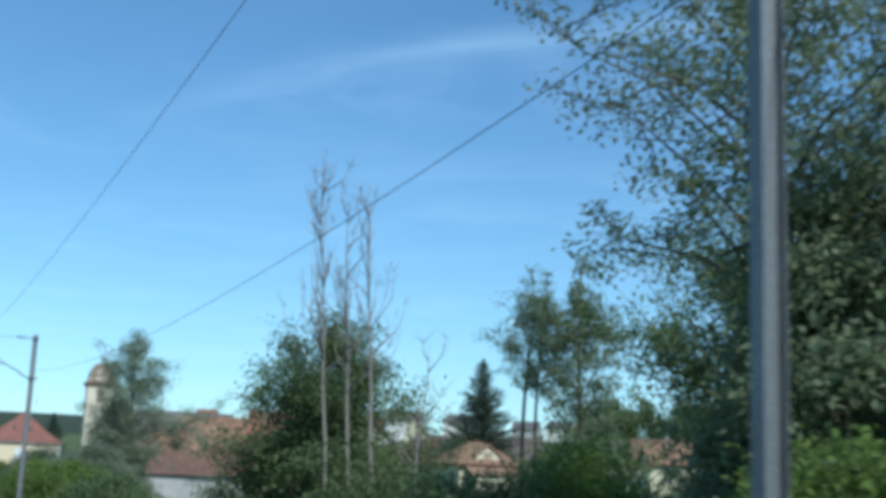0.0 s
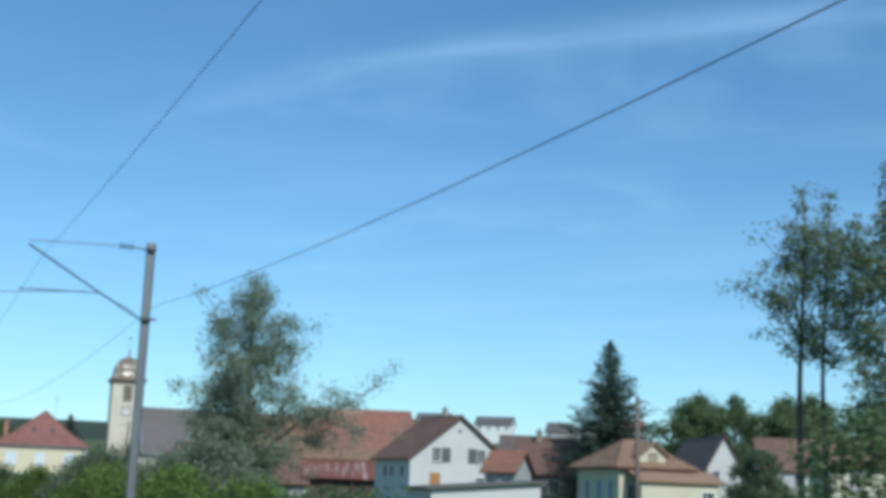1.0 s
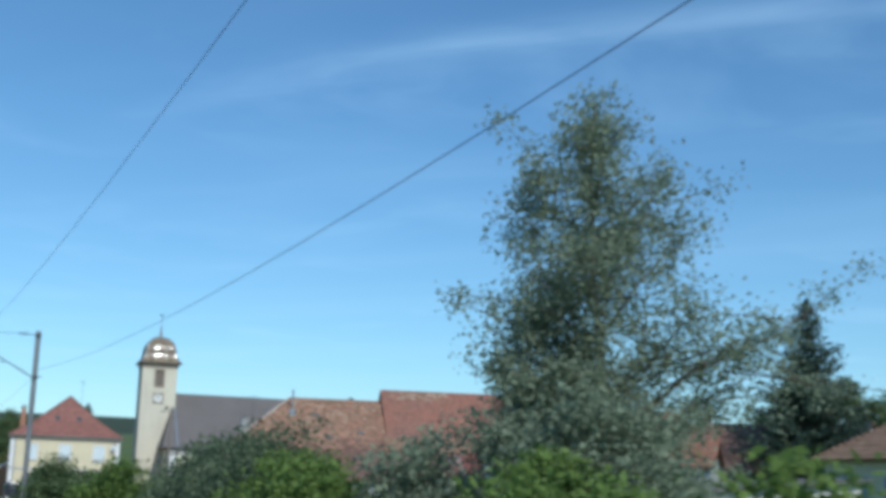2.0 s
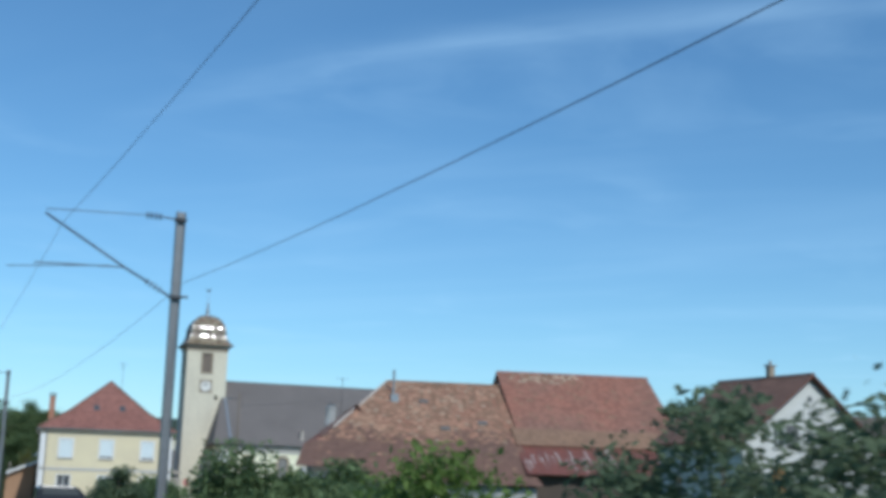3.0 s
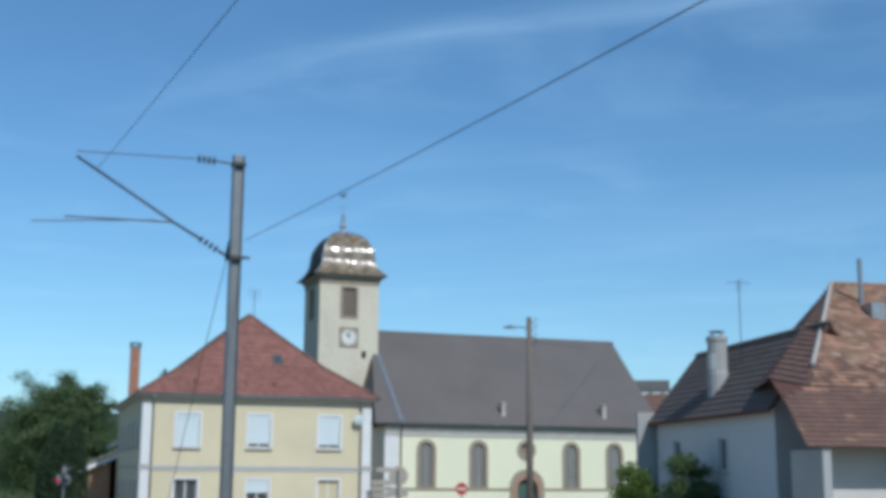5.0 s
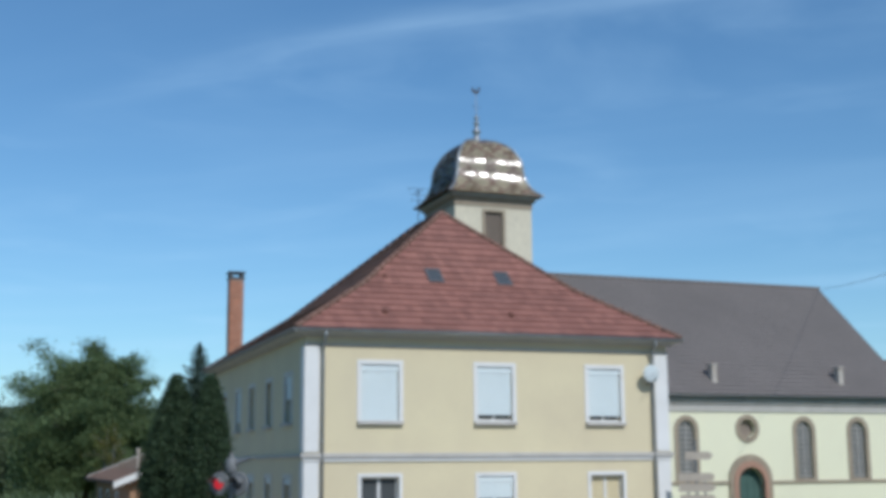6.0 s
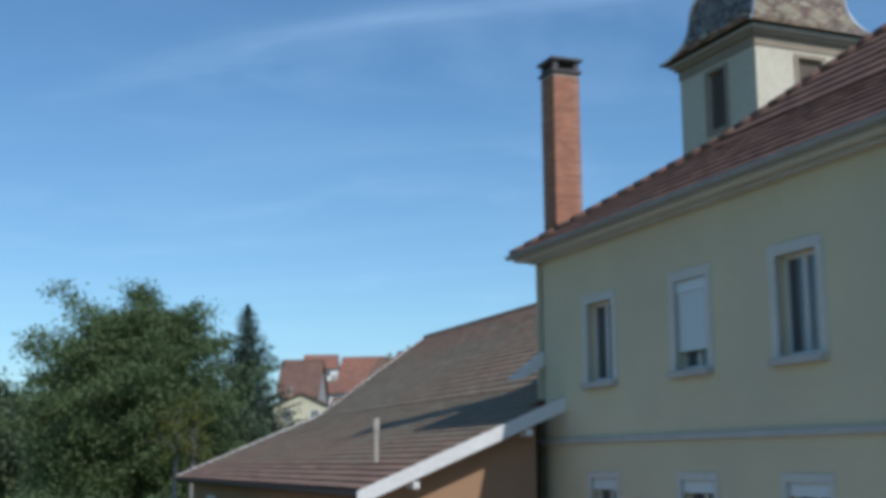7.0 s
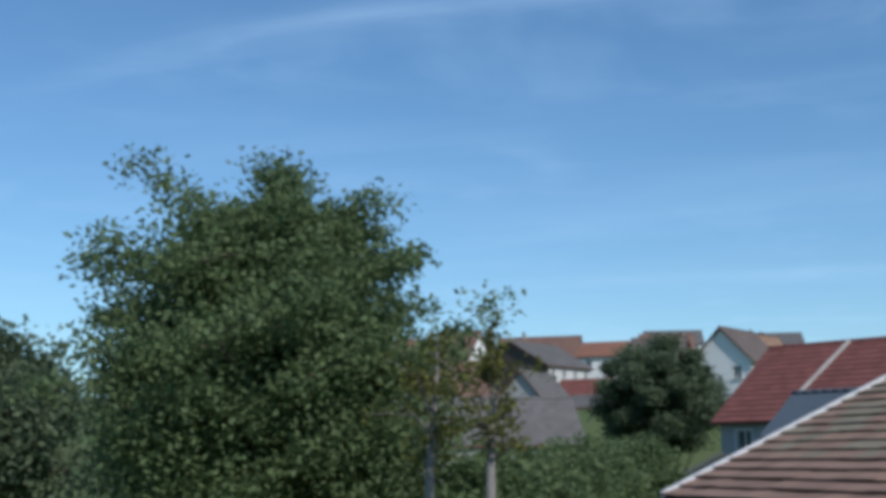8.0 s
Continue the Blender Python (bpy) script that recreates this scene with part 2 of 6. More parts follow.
M_SIGNTAN = material("beige_board", (0.42, 0.37, 0.30), (0.34, 0.30, 0.25), 0.6, 2.0, 15, 0.1)
M_SIGNRED = material("red_sign_face", (0.50, 0.035, 0.03), None, 0.45, 1.5, 10, 0.0)
M_BARK = material("grey_brown_bark", (0.14, 0.115, 0.09), (0.085, 0.07, 0.055), 0.95, 2.5, 22, 0.5, stretch=(1, 1, 0.3))
M_DEADBARK = material("pale_dead_wood", (0.27, 0.25, 0.225), (0.16, 0.145, 0.13), 0.9, 2.0, 22, 0.4, stretch=(1, 1, 0.3))
M_GRASS = material("grass", (0.075, 0.12, 0.03), (0.10, 0.11, 0.04), 0.95, 0.08, 3, 0.4, amount=0.9)
# added pale ground, out of view, that bounces warm light onto walls
M_BOUNCE = material("pale_bounce_ground", (0.44, 0.39, 0.31), (0.36, 0.32, 0.26), 0.95, 0.6, 18, 0.4)
M_BALLAST = material("ballast", (0.20, 0.18, 0.16), (0.13, 0.115, 0.10), 0.95, 1.2, 14, 0.6)
L_DARK = leaf_material("dark_leaf", (0.13, 0.175, 0.10), (0.17, 0.215, 0.12), 0.5)
L_MID = leaf_material("mid_green_leaf", (0.135, 0.19, 0.085), (0.17, 0.23, 0.10), 0.45)
L_BRIGHT = leaf_material("bright_leaf", (0.145, 0.22, 0.055), (0.185, 0.255, 0.07), 0.45)
L_OLIVE = leaf_material("olive_grey_leaf", (0.25, 0.30, 0.20), (0.30, 0.35, 0.24), 0.5)
L_HAZEL = leaf_material("light_grey_green_leaf", (0.19, 0.24, 0.14), (0.24, 0.29, 0.17), 0.5)
L_FIR = leaf_material("fir_needle", (0.055, 0.085, 0.06), (0.075, 0.11, 0.075), 0.25)
L_THUJA = leaf_material("thuja_green", (0.048, 0.078, 0.040), (0.062, 0.095, 0.048), 0.25)
L_GOLD = leaf_material("yellowing_leaf", (0.14, 0.13, 0.03), (0.09, 0.12, 0.03), 0.3)


# ---- mesh building ----
class Geo:
    """Gathers corners and faces of one mesh."""

    def __init__(self):
        self.v, self.f, self.mi = [], [], []

    def face(self, pts, mi=0):
        k = len(self.v)
        self.v += [tuple(p) for p in pts]
        self.f.append(tuple(range(k, k + len(pts))))
        self.mi.append(mi)

    def box(self, lo, hi, mi=0, m=None):
        x0, y0, z0 = lo
        x1, y1, z1 = hi
        pts = [(x0, y0, z0), (x1, y0, z0), (x1, y1, z0), (x0, y1, z0), (x0, y0, z1), (x1, y0, z1), (x1, y1, z1), (x0, y1, z1)]
        if m is not None:
            pts = [tuple(m @ Vector(p)) for p in pts]
        k = len(self.v)
        self.v += pts
        for q in ((0, 3, 2, 1), (4, 5, 6, 7), (0, 1, 5, 4), (1, 2, 6, 5), (2, 3, 7, 6), (3, 0, 4, 7)):
            self.f.append(tuple(k + i for i in q))
            self.mi.append(mi)

    def prism(self, loop, along, mi=0):
        """A flat loop of corners pushed along a vector, closed at both ends."""
        k, n = len(self.v), len(loop)
        a = Vector(along)
        self.v += [tuple(p) for p in loop] + [tuple(Vector(p) + a) for p in loop]
        self.f.append(tuple(range(k, k + n)))
        self.f.append(tuple(range(k + 2 * n - 1, k + n - 1, -1)))
        self.mi += [mi, mi]
        for i in range(n):
            j = (i + 1) % n
            self.f.append((k + i, k + n + i, k + n + j, k + j))
            self.mi.append(mi)

    def tube(self, pts, radii, n=6, mi=0, cap=True):
        pts = [Vector(p) for p in pts]
        k = len(self.v)
        ref = Vector((0.31, 0.17, 0.93))
        for i, p in enumerate(pts):
            d = (pts[min(i + 1, len(pts) - 1)] - pts[max(i - 1, 0)]).normalized()
            a = d.cross(ref if abs(d.dot(ref)) < 0.95 else Vector((1, 0, 0))).normalized()
            b = d.cross(a)
            r = radii[i] if isinstance(radii, (list, tuple)) else radii
            for j in range(n):
                t = 2 * math.pi * j / n
                self.v.append(tuple(p + a * (r * math.cos(t)) + b * (r * math.sin(t))))
        for i in range(len(pts) - 1):
            for j in range(n):
                q = (j + 1) % n
                self.f.append((k + i * n + j, k + i * n + q, k + (i + 1) * n + q, k + (i + 1) * n + j))
                self.mi.append(mi)
        if cap:
            e = k + (len(pts) - 1) * n
            self.f.append(tuple(range(k + n - 1, k - 1, -1)))
            self.f.append(tuple(range(e, e + n)))
            self.mi += [mi, mi]

    def build(self, name, mats, parent=None, label="", smooth=False, bevel=0.0):
        me = bpy.data.meshes.new(name)
        me.from_pydata(self.v, [], self.f)
        for m in mats if isinstance(mats, (list, tuple)) else [mats]:
            me.materials.append(m)
        me.polygons.foreach_set("material_index", self.mi)
        if smooth:
            me.polygons.foreach_set("use_smooth", [True] * len(self.f))
        me.update()
        ob = new(name, me)
        if parent is not None:
            ob.parent = parent
        if label:
            ob["label"] = label
        if bevel:
            b = ob.modifiers.new("bevel", "BEVEL")
            b.width, b.segments, b.limit_method = bevel, 2, "ANGLE"
        return ob


def thing(name, m, label, category, group="", kind=""):
    e = new(name)
    e.empty_display_size = 0.5
    e.matrix_world = m
    return tagged(e, label, category, group, kind)


def turned(x, y, z, deg):
    return pose(x, y, z, 0, 0, deg)


def rect(a0, z0, a1, z1):
    return [(a0, z0), (a1, z0), (a1, z1), (a0, z1)]


def arch(c, half, z0, spring, n=10):
    """A round-headed opening: centre, half width, sill and springing height."""
    return [(c - half, z0), (c + half, z0)] + [(c + half * math.cos(math.pi * i / n), spring + half * math.sin(math.pi * i / n)) for i in range(n + 1)]


def disc(c, z, r, n=20):
    return [(c + r * math.cos(2 * math.pi * i / n), z + r * math.sin(2 * math.pi * i / n)) for i in range(n)]


def plate(name, outline, holes, start, deg, depth, mat, parent, out=0.0, label=""):
    """A wall or frame: a flat outline with holes through it, standing from start along deg; depth goes inwards, out lifts it outwards."""
    bm = bmesh.new()
    for loop in [outline] + list(holes):
        vs = [bm.verts.new((a, 0, z)) for a, z in loop]
        for i in range(len(vs)):
            bm.edges.new((vs[i], vs[(i + 1) % len(vs)]))
    bmesh.ops.triangle_fill(bm, use_beauty=True, use_dissolve=False, edges=bm.edges[:])
    ext = bmesh.ops.extrude_face_region(bm, geom=bm.faces[:])
    for v in ext["geom"]:
        if isinstance(v, bmesh.types.BMVert):
            v.co.y += depth + out
    for v in bm.verts:
        v.co.y -= out
    bmesh.ops.recalc_face_normals(bm, faces=bm.faces[:])
    bmesh.ops.transform(bm, matrix=turned(start[0], start[1], 0, deg), verts=bm.verts[:])
    me = bpy.data.meshes.new(name)
    bm.to_mesh(me)
    bm.free()
    me.materials.append(mat)
    ob = new(name, me)
    ob.parent = parent
    if label:
        ob["label"] = label
    return ob


def piece(name, g, mats, start, deg, parent, label="", smooth=False, bevel=0.0):
    """A Geo drawn in wall coordinates (along, inwards, up), set on the wall."""
    m = turned(start[0], start[1], 0, deg)
    g.v = [tuple(m @ Vector(p)) for p in g.v]
    return g.build(name, mats, parent, label, smooth, bevel)


def window(parent, start, deg, a0, z0, a1, z1, shut=0.0, surround=0.14, sill=True, frame_mat=None, glass=True, blind=None, sunk=0.16):
    """A window in a wall: surround, casement frame, pane, roller shutter lowered by the share shut, sill."""
    fm = frame_mat or M_WHITE
    top = plate("window", rect(a0 - surround, z0 - 0.02, a1 + surround, z1 + surround), [rect(a0, z0, a1, z1)], start, deg, 0.05, fm, parent, 0.025, "painted window surround")
    g = Geo()
    w = 0.055
    mid = (a0 + a1) / 2
    for lo, hi in (((a0, sunk, z0), (a0 + w, sunk + 0.06, z1)), ((a1 - w, sunk, z0), (a1, sunk + 0.06, z1)), ((a0 + w, sunk, z0), (a1 - w, sunk + 0.06, z0 + w)), ((a0 + w, sunk, z1 - w), (a1 - w, sunk + 0.06, z1)), ((mid - 0.04, sunk - 0.004, z0 + w), (mid + 0.04, sunk + 0.056, z1 - w))):
        g.box(lo, hi)
    piece("window_frame", g, M_WHITE, start, deg, top)
    g = Geo()
    g.box((a0 + 0.02, sunk + 0.025, z0 + 0.02), (a1 - 0.02, sunk + 0.035, z1 - 0.02))
    piece("pane", g, M_GLASS if blind is None else blind, start, deg, top)
    if shut > 0:
        zb = z1 - (z1 - z0) * shut
        g = Geo()
        g.box((a0, 0.03, z1 - 0.2), (a1, 0.11, z1))
        piece("shutter_box", g, M_SHUTTER, start, deg, top, bevel=0.008)
        n = int((z1 - 0.2 - zb) / 0.055)
        if n >= 2:
            g = Geo()
            rim = []
            for i in range(n):
                s, e = zb + (z1 - 0.2 - zb) * i / n, zb + (z1 - 0.2 - zb) * (i + 1) / n
                rim += [(0.062, s), (0.05, s + 0.006), (0.05, e - 0.008), (0.062, e - 0.003)]
            loop = [(a0 + 0.02, b, z) for b, z in rim] + [(a0 + 0.02, 0.075, z1 - 0.2), (a0 + 0.02, 0.075, zb)]
            g.prism(loop, (a1 - a0 - 0.04, 0, 0))
            piece("roller_shutter", g, M_SHUTTER, start, deg, top, "white roller shutter")
    if sill:
        g = Geo()
        g.box((a0 - 0.13, -0.14, z0 - 0.13), (a1 + 0.13, 0.04, z0 - 0.02))
        piece("window_sill", g, M_STONEW, start, deg, top, bevel=0.012)
    return top


def tile_faces(g, poly, course, width, thick=0.035, rnd=None, pick=None, lift=0.02):
    """Courses of tiles over a sloping polygon (its first edge is the eave), each a thin block lapping the one below."""
    rnd = rnd or random.Random(5)
    P = [Vector(p) for p in poly]
    e = (P[1] - P[0]).normalized()
    nrm = (P[1] - P[0]).cross(P[2] - P[0]).normalized()
    if nrm.z < 0:
        nrm = -nrm
    s = nrm.cross(e)
    if s.z < 0:
        s = -s
    q = [((p - P[0]).dot(e), (p - P[0]).dot(s)) for p in P]
    smax = max(b for a, b in q)

    def span(b):
        xs = []
        for i in range(len(q)):
            (a0, b0), (a1, b1) = q[i], q[(i + 1) % len(q)]
            if (b0 - b) * (b1 - b) < 0:
                xs.append(a0 + (a1 - a0) * (b - b0) / (b1 - b0))
        return (min(xs), max(xs)) if len(xs) > 1 else None

    rows = int(smax / course)
    made = []
    for j in range(rows + 1):
        b0 = j * course
        sp = span(min(b0 + course * 0.5, smax - 1e-3))
        if not sp:
            continue
        a = sp[0] - (width * 0.5 if j % 2 else 0)
        while a < sp[1] - 0.02:
            x0, x1 = max(a, sp[0]), min(a + width, sp[1])
            a += width
            if x1 - x0 < 0.03:
                continue
            h0, h1 = lift + thick + rnd.uniform(0, 0.012), lift * 0.6 + rnd.uniform(0, 0.004)
            bb0, bb1 = b0 - 0.015 + rnd.uniform(-0.006, 0.006), min(b0 + course + 0.03, smax + 0.02)
            x0 += 0.004
            x1 -= 0.004
            c = [P[0] + e * x + s * y + nrm * h for x, y, h in ((x0, bb0, h0), (x1, bb0, h0), (x1, bb1, h1), (x0, bb1, h1), (x0, bb0, h0 - thick), (x1, bb0, h0 - thick), (x1, bb1, 0), (x0, bb1, 0))]
            mi = pick(x0, b0, rnd) if pick else 0
            k = len(g.v)
            g.v += [tuple(p) for p in c]
            for f in ((0, 1, 2, 3), (4, 5, 1, 0), (5, 6, 2, 1), (7, 4, 0, 3)):
                g.f.append(tuple(k + i for i in f))
                g.mi.append(mi)
            made.append(k)
    return made


def hip_cap(g, a, b, r=0.11, n=7, step=0.36):
    """A line of half-round cap tiles from a down to b."""
    a, b = Vector(a), Vector(b)
    d = b - a
    k = max(1, int(d.length / step))
    for i in range(k):
        p, q = a + d * (i / k), a + d * ((i + 1.12) / k)
        g.tube([p, q], [r * 0.88, r * 1.08], n)


def leaves(name, mat, centres, parent, size, rnd_seed, squash=1.0, droop=0.0, label="", level=0.7):
    """Many small bent leaves scattered round clump centres: rows of x, y, z, radius, count."""
    rng = np.random.default_rng(rnd_seed)
    out = []
    for x, y, z, r, n in centres:
        n = int(n)
        p = np.clip(rng.normal(size=(n, 3)), -1.9, 1.9) * (r * 0.5) * np.array([1, 1, squash]) + np.array([x, y, z])
        p[:, 2] -= droop * rng.uniform(0, 1, n) * r
        out.append(p)
    c = np.concatenate(out)
    n = len(c)
    up = rng.normal(size=(n, 3)) * 0.62 + np.array([0.0, 0.0, level])
    up /= np.linalg.norm(up, axis=1)[:, None] + 1e-9
    a = np.cross(up, rng.normal(size=(n, 3)))
    a /= np.linalg.norm(a, axis=1)[:, None] + 1e-9
    b = np.cross(up, a)
    s = size * rng.uniform(0.6, 1.35, (n, 1))
    v = np.stack([c - a * s, c + b * s * 0.55, c + a * s, c - b * s * 0.55], 1).reshape(-1, 3)
    me = bpy.data.meshes.new(name)
    me.vertices.add(4 * n)
    me.vertices.foreach_set("co", v.ravel())
    me.loops.add(4 * n)
    me.loops.foreach_set("vertex_index", np.arange(4 * n))
    me.polygons.add(n)
    me.polygons.foreach_set("loop_start", np.arange(0, 4 * n, 4))
    me.update(calc_edges=True)
    me.materials.append(mat)
    ob = new(name, me)
    ob.parent = parent
    ob["kind"] = "stuff"
    if label:
        ob["label"] = label
    return ob


def tree(x, y, h, r, mat, seed, crown_from=0.3, limbs=14, per=3, leaf=0.11, n_leaf=90, clump=0.75, trunk=0.16, z=0.0, label="", name="tree", bark=None, lean=(0, 0), category="tree", wide=0.4, extra=(), flat=0.78):
    """A leafy tree: tapered trunk, limbs, twigs, and clumps of leaves along them."""
    rnd = random.Random(seed)
    t = thing(name, turned(x, y, z, rnd.uniform(0, 360) if not extra and lean == (0, 0) else 0), label, category)
    g = Geo()
    zt = h * 0.93
    tp = []
    for i in range(9):
        k = i / 8
        tp.append(Vector((lean[0] * k + 0.06 * h * 0.3 * math.sin(k * 5 + seed) * k, lean[1] * k + 0.02 * h * math.cos(k * 4 + seed) * k, zt * k)))
    g.tube(tp, [trunk * (1 - 0.88 * i / 8) + 0.01 for i in range(9)], 8)
    g.build("trunk", bark or M_BARK, t, smooth=True)
    g = Geo()
    cl = []

    def on_trunk(k):
        k = min(max(k, 0), 0.999) * 8
        i = int(k)
        return tp[i].lerp(tp[i + 1], k - i)

    ends = [(None, None)] * limbs
    for i in range(limbs):
        k = crown_from + (0.97 - crown_from) * (i + rnd.uniform(0.1, 0.9)) / limbs
        a = i * 2.399 + rnd.uniform(-0.5, 0.5)
        s = (k - crown_from) / (1 - crown_from)
        prof = 0.55 + 0.45 * math.sin(math.pi / 2 * s / wide) if s < wide else math.cos(math.pi / 2 * (s - wide) / (1 - wide)) ** 0.75
        reach = r * max(0.22, prof) * rnd.uniform(0.72, 1.03)
        b0 = on_trunk(k * 0.82)
        b1 = b0 + Vector((math.cos(a) * reach, math.sin(a) * reach, (h - b0.z) * rnd.uniform(0.12, 0.42) * (0.6 + s)))
        b1.z = min(b1.z, h * 0.99)
        ends[i] = (b0, b1)
    for j, e in enumerate(extra):
        ends.append((on_trunk(e[0]), Vector(e[1:])))
    for b0, b1 in ends:
        d = b1 - b0
        m1 = b0 + d * 0.4 + Vector((0, 0, d.length * 0.07))
        m2 = b0 + d * 0.75 + Vector((rnd.uniform(-1, 1), rnd.uniform(-1, 1), rnd.uniform(0, 1))) * d.length * 0.05
        rr = max(0.018, trunk * 0.32 * (1 - b0.z / h))
        g.tube([b0, m1, m2, b1], [rr + 0.012, rr * 0.7 + 0.008, rr * 0.45 + 0.006, 0.008], 5)
        for k in (0.45, 0.62, 0.8, 1.0):
            c = b0.lerp(b1, k) + Vector((rnd.gauss(0, 0.2), rnd.gauss(0, 0.2), rnd.gauss(0.1, 0.2))) * clump
            cl.append((*c, clump * rnd.uniform(0.7, 1.2), n_leaf * 0.45))
        for q in range(per):
            k = rnd.uniform(0.3, 0.95)
            p0 = b0.lerp(b1, k)
            p1 = p0 + Vector((rnd.gauss(0, 1), rnd.gauss(0, 1), rnd.gauss(0.25, 0.7))) * (0.2 * d.length + 0.2)
            p1.z = min(p1.z, h)
            g.tube([p0, p0.lerp(p1, 0.5) + Vector((0, 0, 0.05)), p1], [rr * 0.4 + 0.006, rr * 0.25 + 0.005, 0.005], 4)
            cl.append((*p1, clump * rnd.uniform(0.6, 1.1), n_leaf * rnd.uniform(0.4, 0.8)))
            cl.append((*p0.lerp(p1, 0.55), clump * rnd.uniform(0.6, 1.0), n_leaf * 0.45))
    for k in (0.82, 0.9, 0.96, 1.0):
        for q in range(3):
            c = on_trunk(k) + Vector((rnd.gauss(0, 0.4), rnd.gauss(0, 0.4), rnd.uniform(-0.2, 0.5))) * clump * (1.4 - k * 0.9)
            cl.append((*c, clump * rnd.uniform(0.6, 0.95), n_leaf * 0.5))
    g.build("limb", bark or M_BARK, t, smooth=True)
    leaves("crown", mat, cl, t, leaf, seed, flat, level=0.5)
    return t


def bush(x, y, h, r, mat, seed, leaf=0.1, count=9000, z=0.0, label="", name="bush", ry=None, category="bush", ball=0.0):
    """A shrub: stems from the ground and leaf clumps over a lumpy dome."""
    rnd = random.Random(seed)
    t = thing(name, turned(x, y, z, 0), label, category)
    g = Geo()
    cl = []
    ry = ry or r
    n = 34
    for i in range(n):
        a = i * 2.399
        k = math.sqrt((i + 0.5) / n)
        zt = h * (1 - 0.55 * k ** 2.2) * rnd.uniform(0.78, 1.03)
        p = Vector((math.cos(a) * r * k * 0.9, math.sin(a) * ry * k * 0.9, zt - 0.12 * h))
        if ball:
            c = 1 - 2 * (i + 0.5) / n
            p = Vector((math.cos(a) * r * math.sqrt(1 - c * c), math.sin(a) * ry * math.sqrt(1 - c * c), h - ball + ball * c)) * rnd.uniform(0.95, 1.02)
        if i % 2 == 0:
            g.tube([(p.x * 0.15, p.y * 0.15, 0), (p.x * 0.6, p.y * 0.6, p.z * 0.55), tuple(p)], [0.045, 0.03, 0.008], 5)
        rc = 0.26 * (r + ry) / 2 * rnd.uniform(0.7, 1.2) + 0.12
        cl.append((*p, rc, count / n * 0.62))
        low = p.lerp(Vector((0, 0, h - ball)), 0.45) if ball else Vector((p.x * 1.02, p.y * 1.02, p.z * 0.55))
        cl.append((*low, rc * 1.1, count / n * 0.38))
    g.build("stem", M_BARK, t, smooth=True)
    leaves("foliage", mat, cl, t, leaf, seed, 0.7)
    return t


# ---- ground ----
def ground_height(x, y):
    lift = 0.10 * y + 0.06 * (-x - 340)
    lift = 30 * math.tanh(max(0.0, lift) / 30) * min(1.0, max(0.0, (abs(y) - 55) / 40 + (max(0.0, -x - 300) / 60)))
    r = math.hypot(x + 150, y)
    k = min(1.0, max(0.0, (r - 520) / 1300))
    far = (78 + 18 * noise.noise(Vector((x * 0.0012, y * 0.0012, 0.3)))) * k * k * (3 - 2 * k)
    bed = 0.8 * min(1.0, max(0.0, (7.0 - abs(y + 1.2)) / 3.0)) if r < 900 else 0.0
    # unseen bank added behind the track to hold back low sky light
    added_bank = min(5.5, max(0.0, (-8.0 - y) * 0.75)) if r < 900 else 0.0
    return max(lift, far, added_bank) + bed


def make_ground():
    def ticks(lo, hi, fine_lo, fine_hi, step):
        a = [lo + (fine_lo - lo) * (1 - (1 - i / 22) ** 2.2) for i in range(22)]
        b = list(np.arange(fine_lo, fine_hi, step))
        c = [fine_hi + (hi - fine_hi) * (i / 22) ** 2.2 for i in range(23)]
        return a + b + c

    xs, ys = ticks(-4200, 3600, -330, 40, 10), ticks(-4000, 4000, -26, 100, 2.5)
    g = Geo()
    for y in ys:
        for x in xs:
            g.v.append((x, y, ground_height(x, y)))
    n = len(xs)
    for j in range(len(ys) - 1):
        for i in range(n - 1):
            g.f.append((j * n + i, j * n + i + 1, (j + 1) * n + i + 1, (j + 1) * n + i))
            # index 3: unseen pale reflector area added round the yellow house
            g.mi.append(2 if math.hypot(xs[i] + 150, ys[j]) > 620 else 3 if -246 < xs[i] < -176 and 3 < ys[j] < 34 else (1 if -5 < ys[j] < 1.6 and -400 < xs[i] < 120 else 0))
    forest = material("far_forest", (0.030, 0.045, 0.022), (0.045, 0.06, 0.028), 0.95, 0.012, 0.15, 0.6, amount=1.0)
    ob = g.build("ground", [M_GRASS, M_BALLAST, forest, M_BOUNCE], smooth=True)
    tagged(ob, "grassy ground with railway ballast strip and wooded hills", "ground", kind="structure")


make_ground()


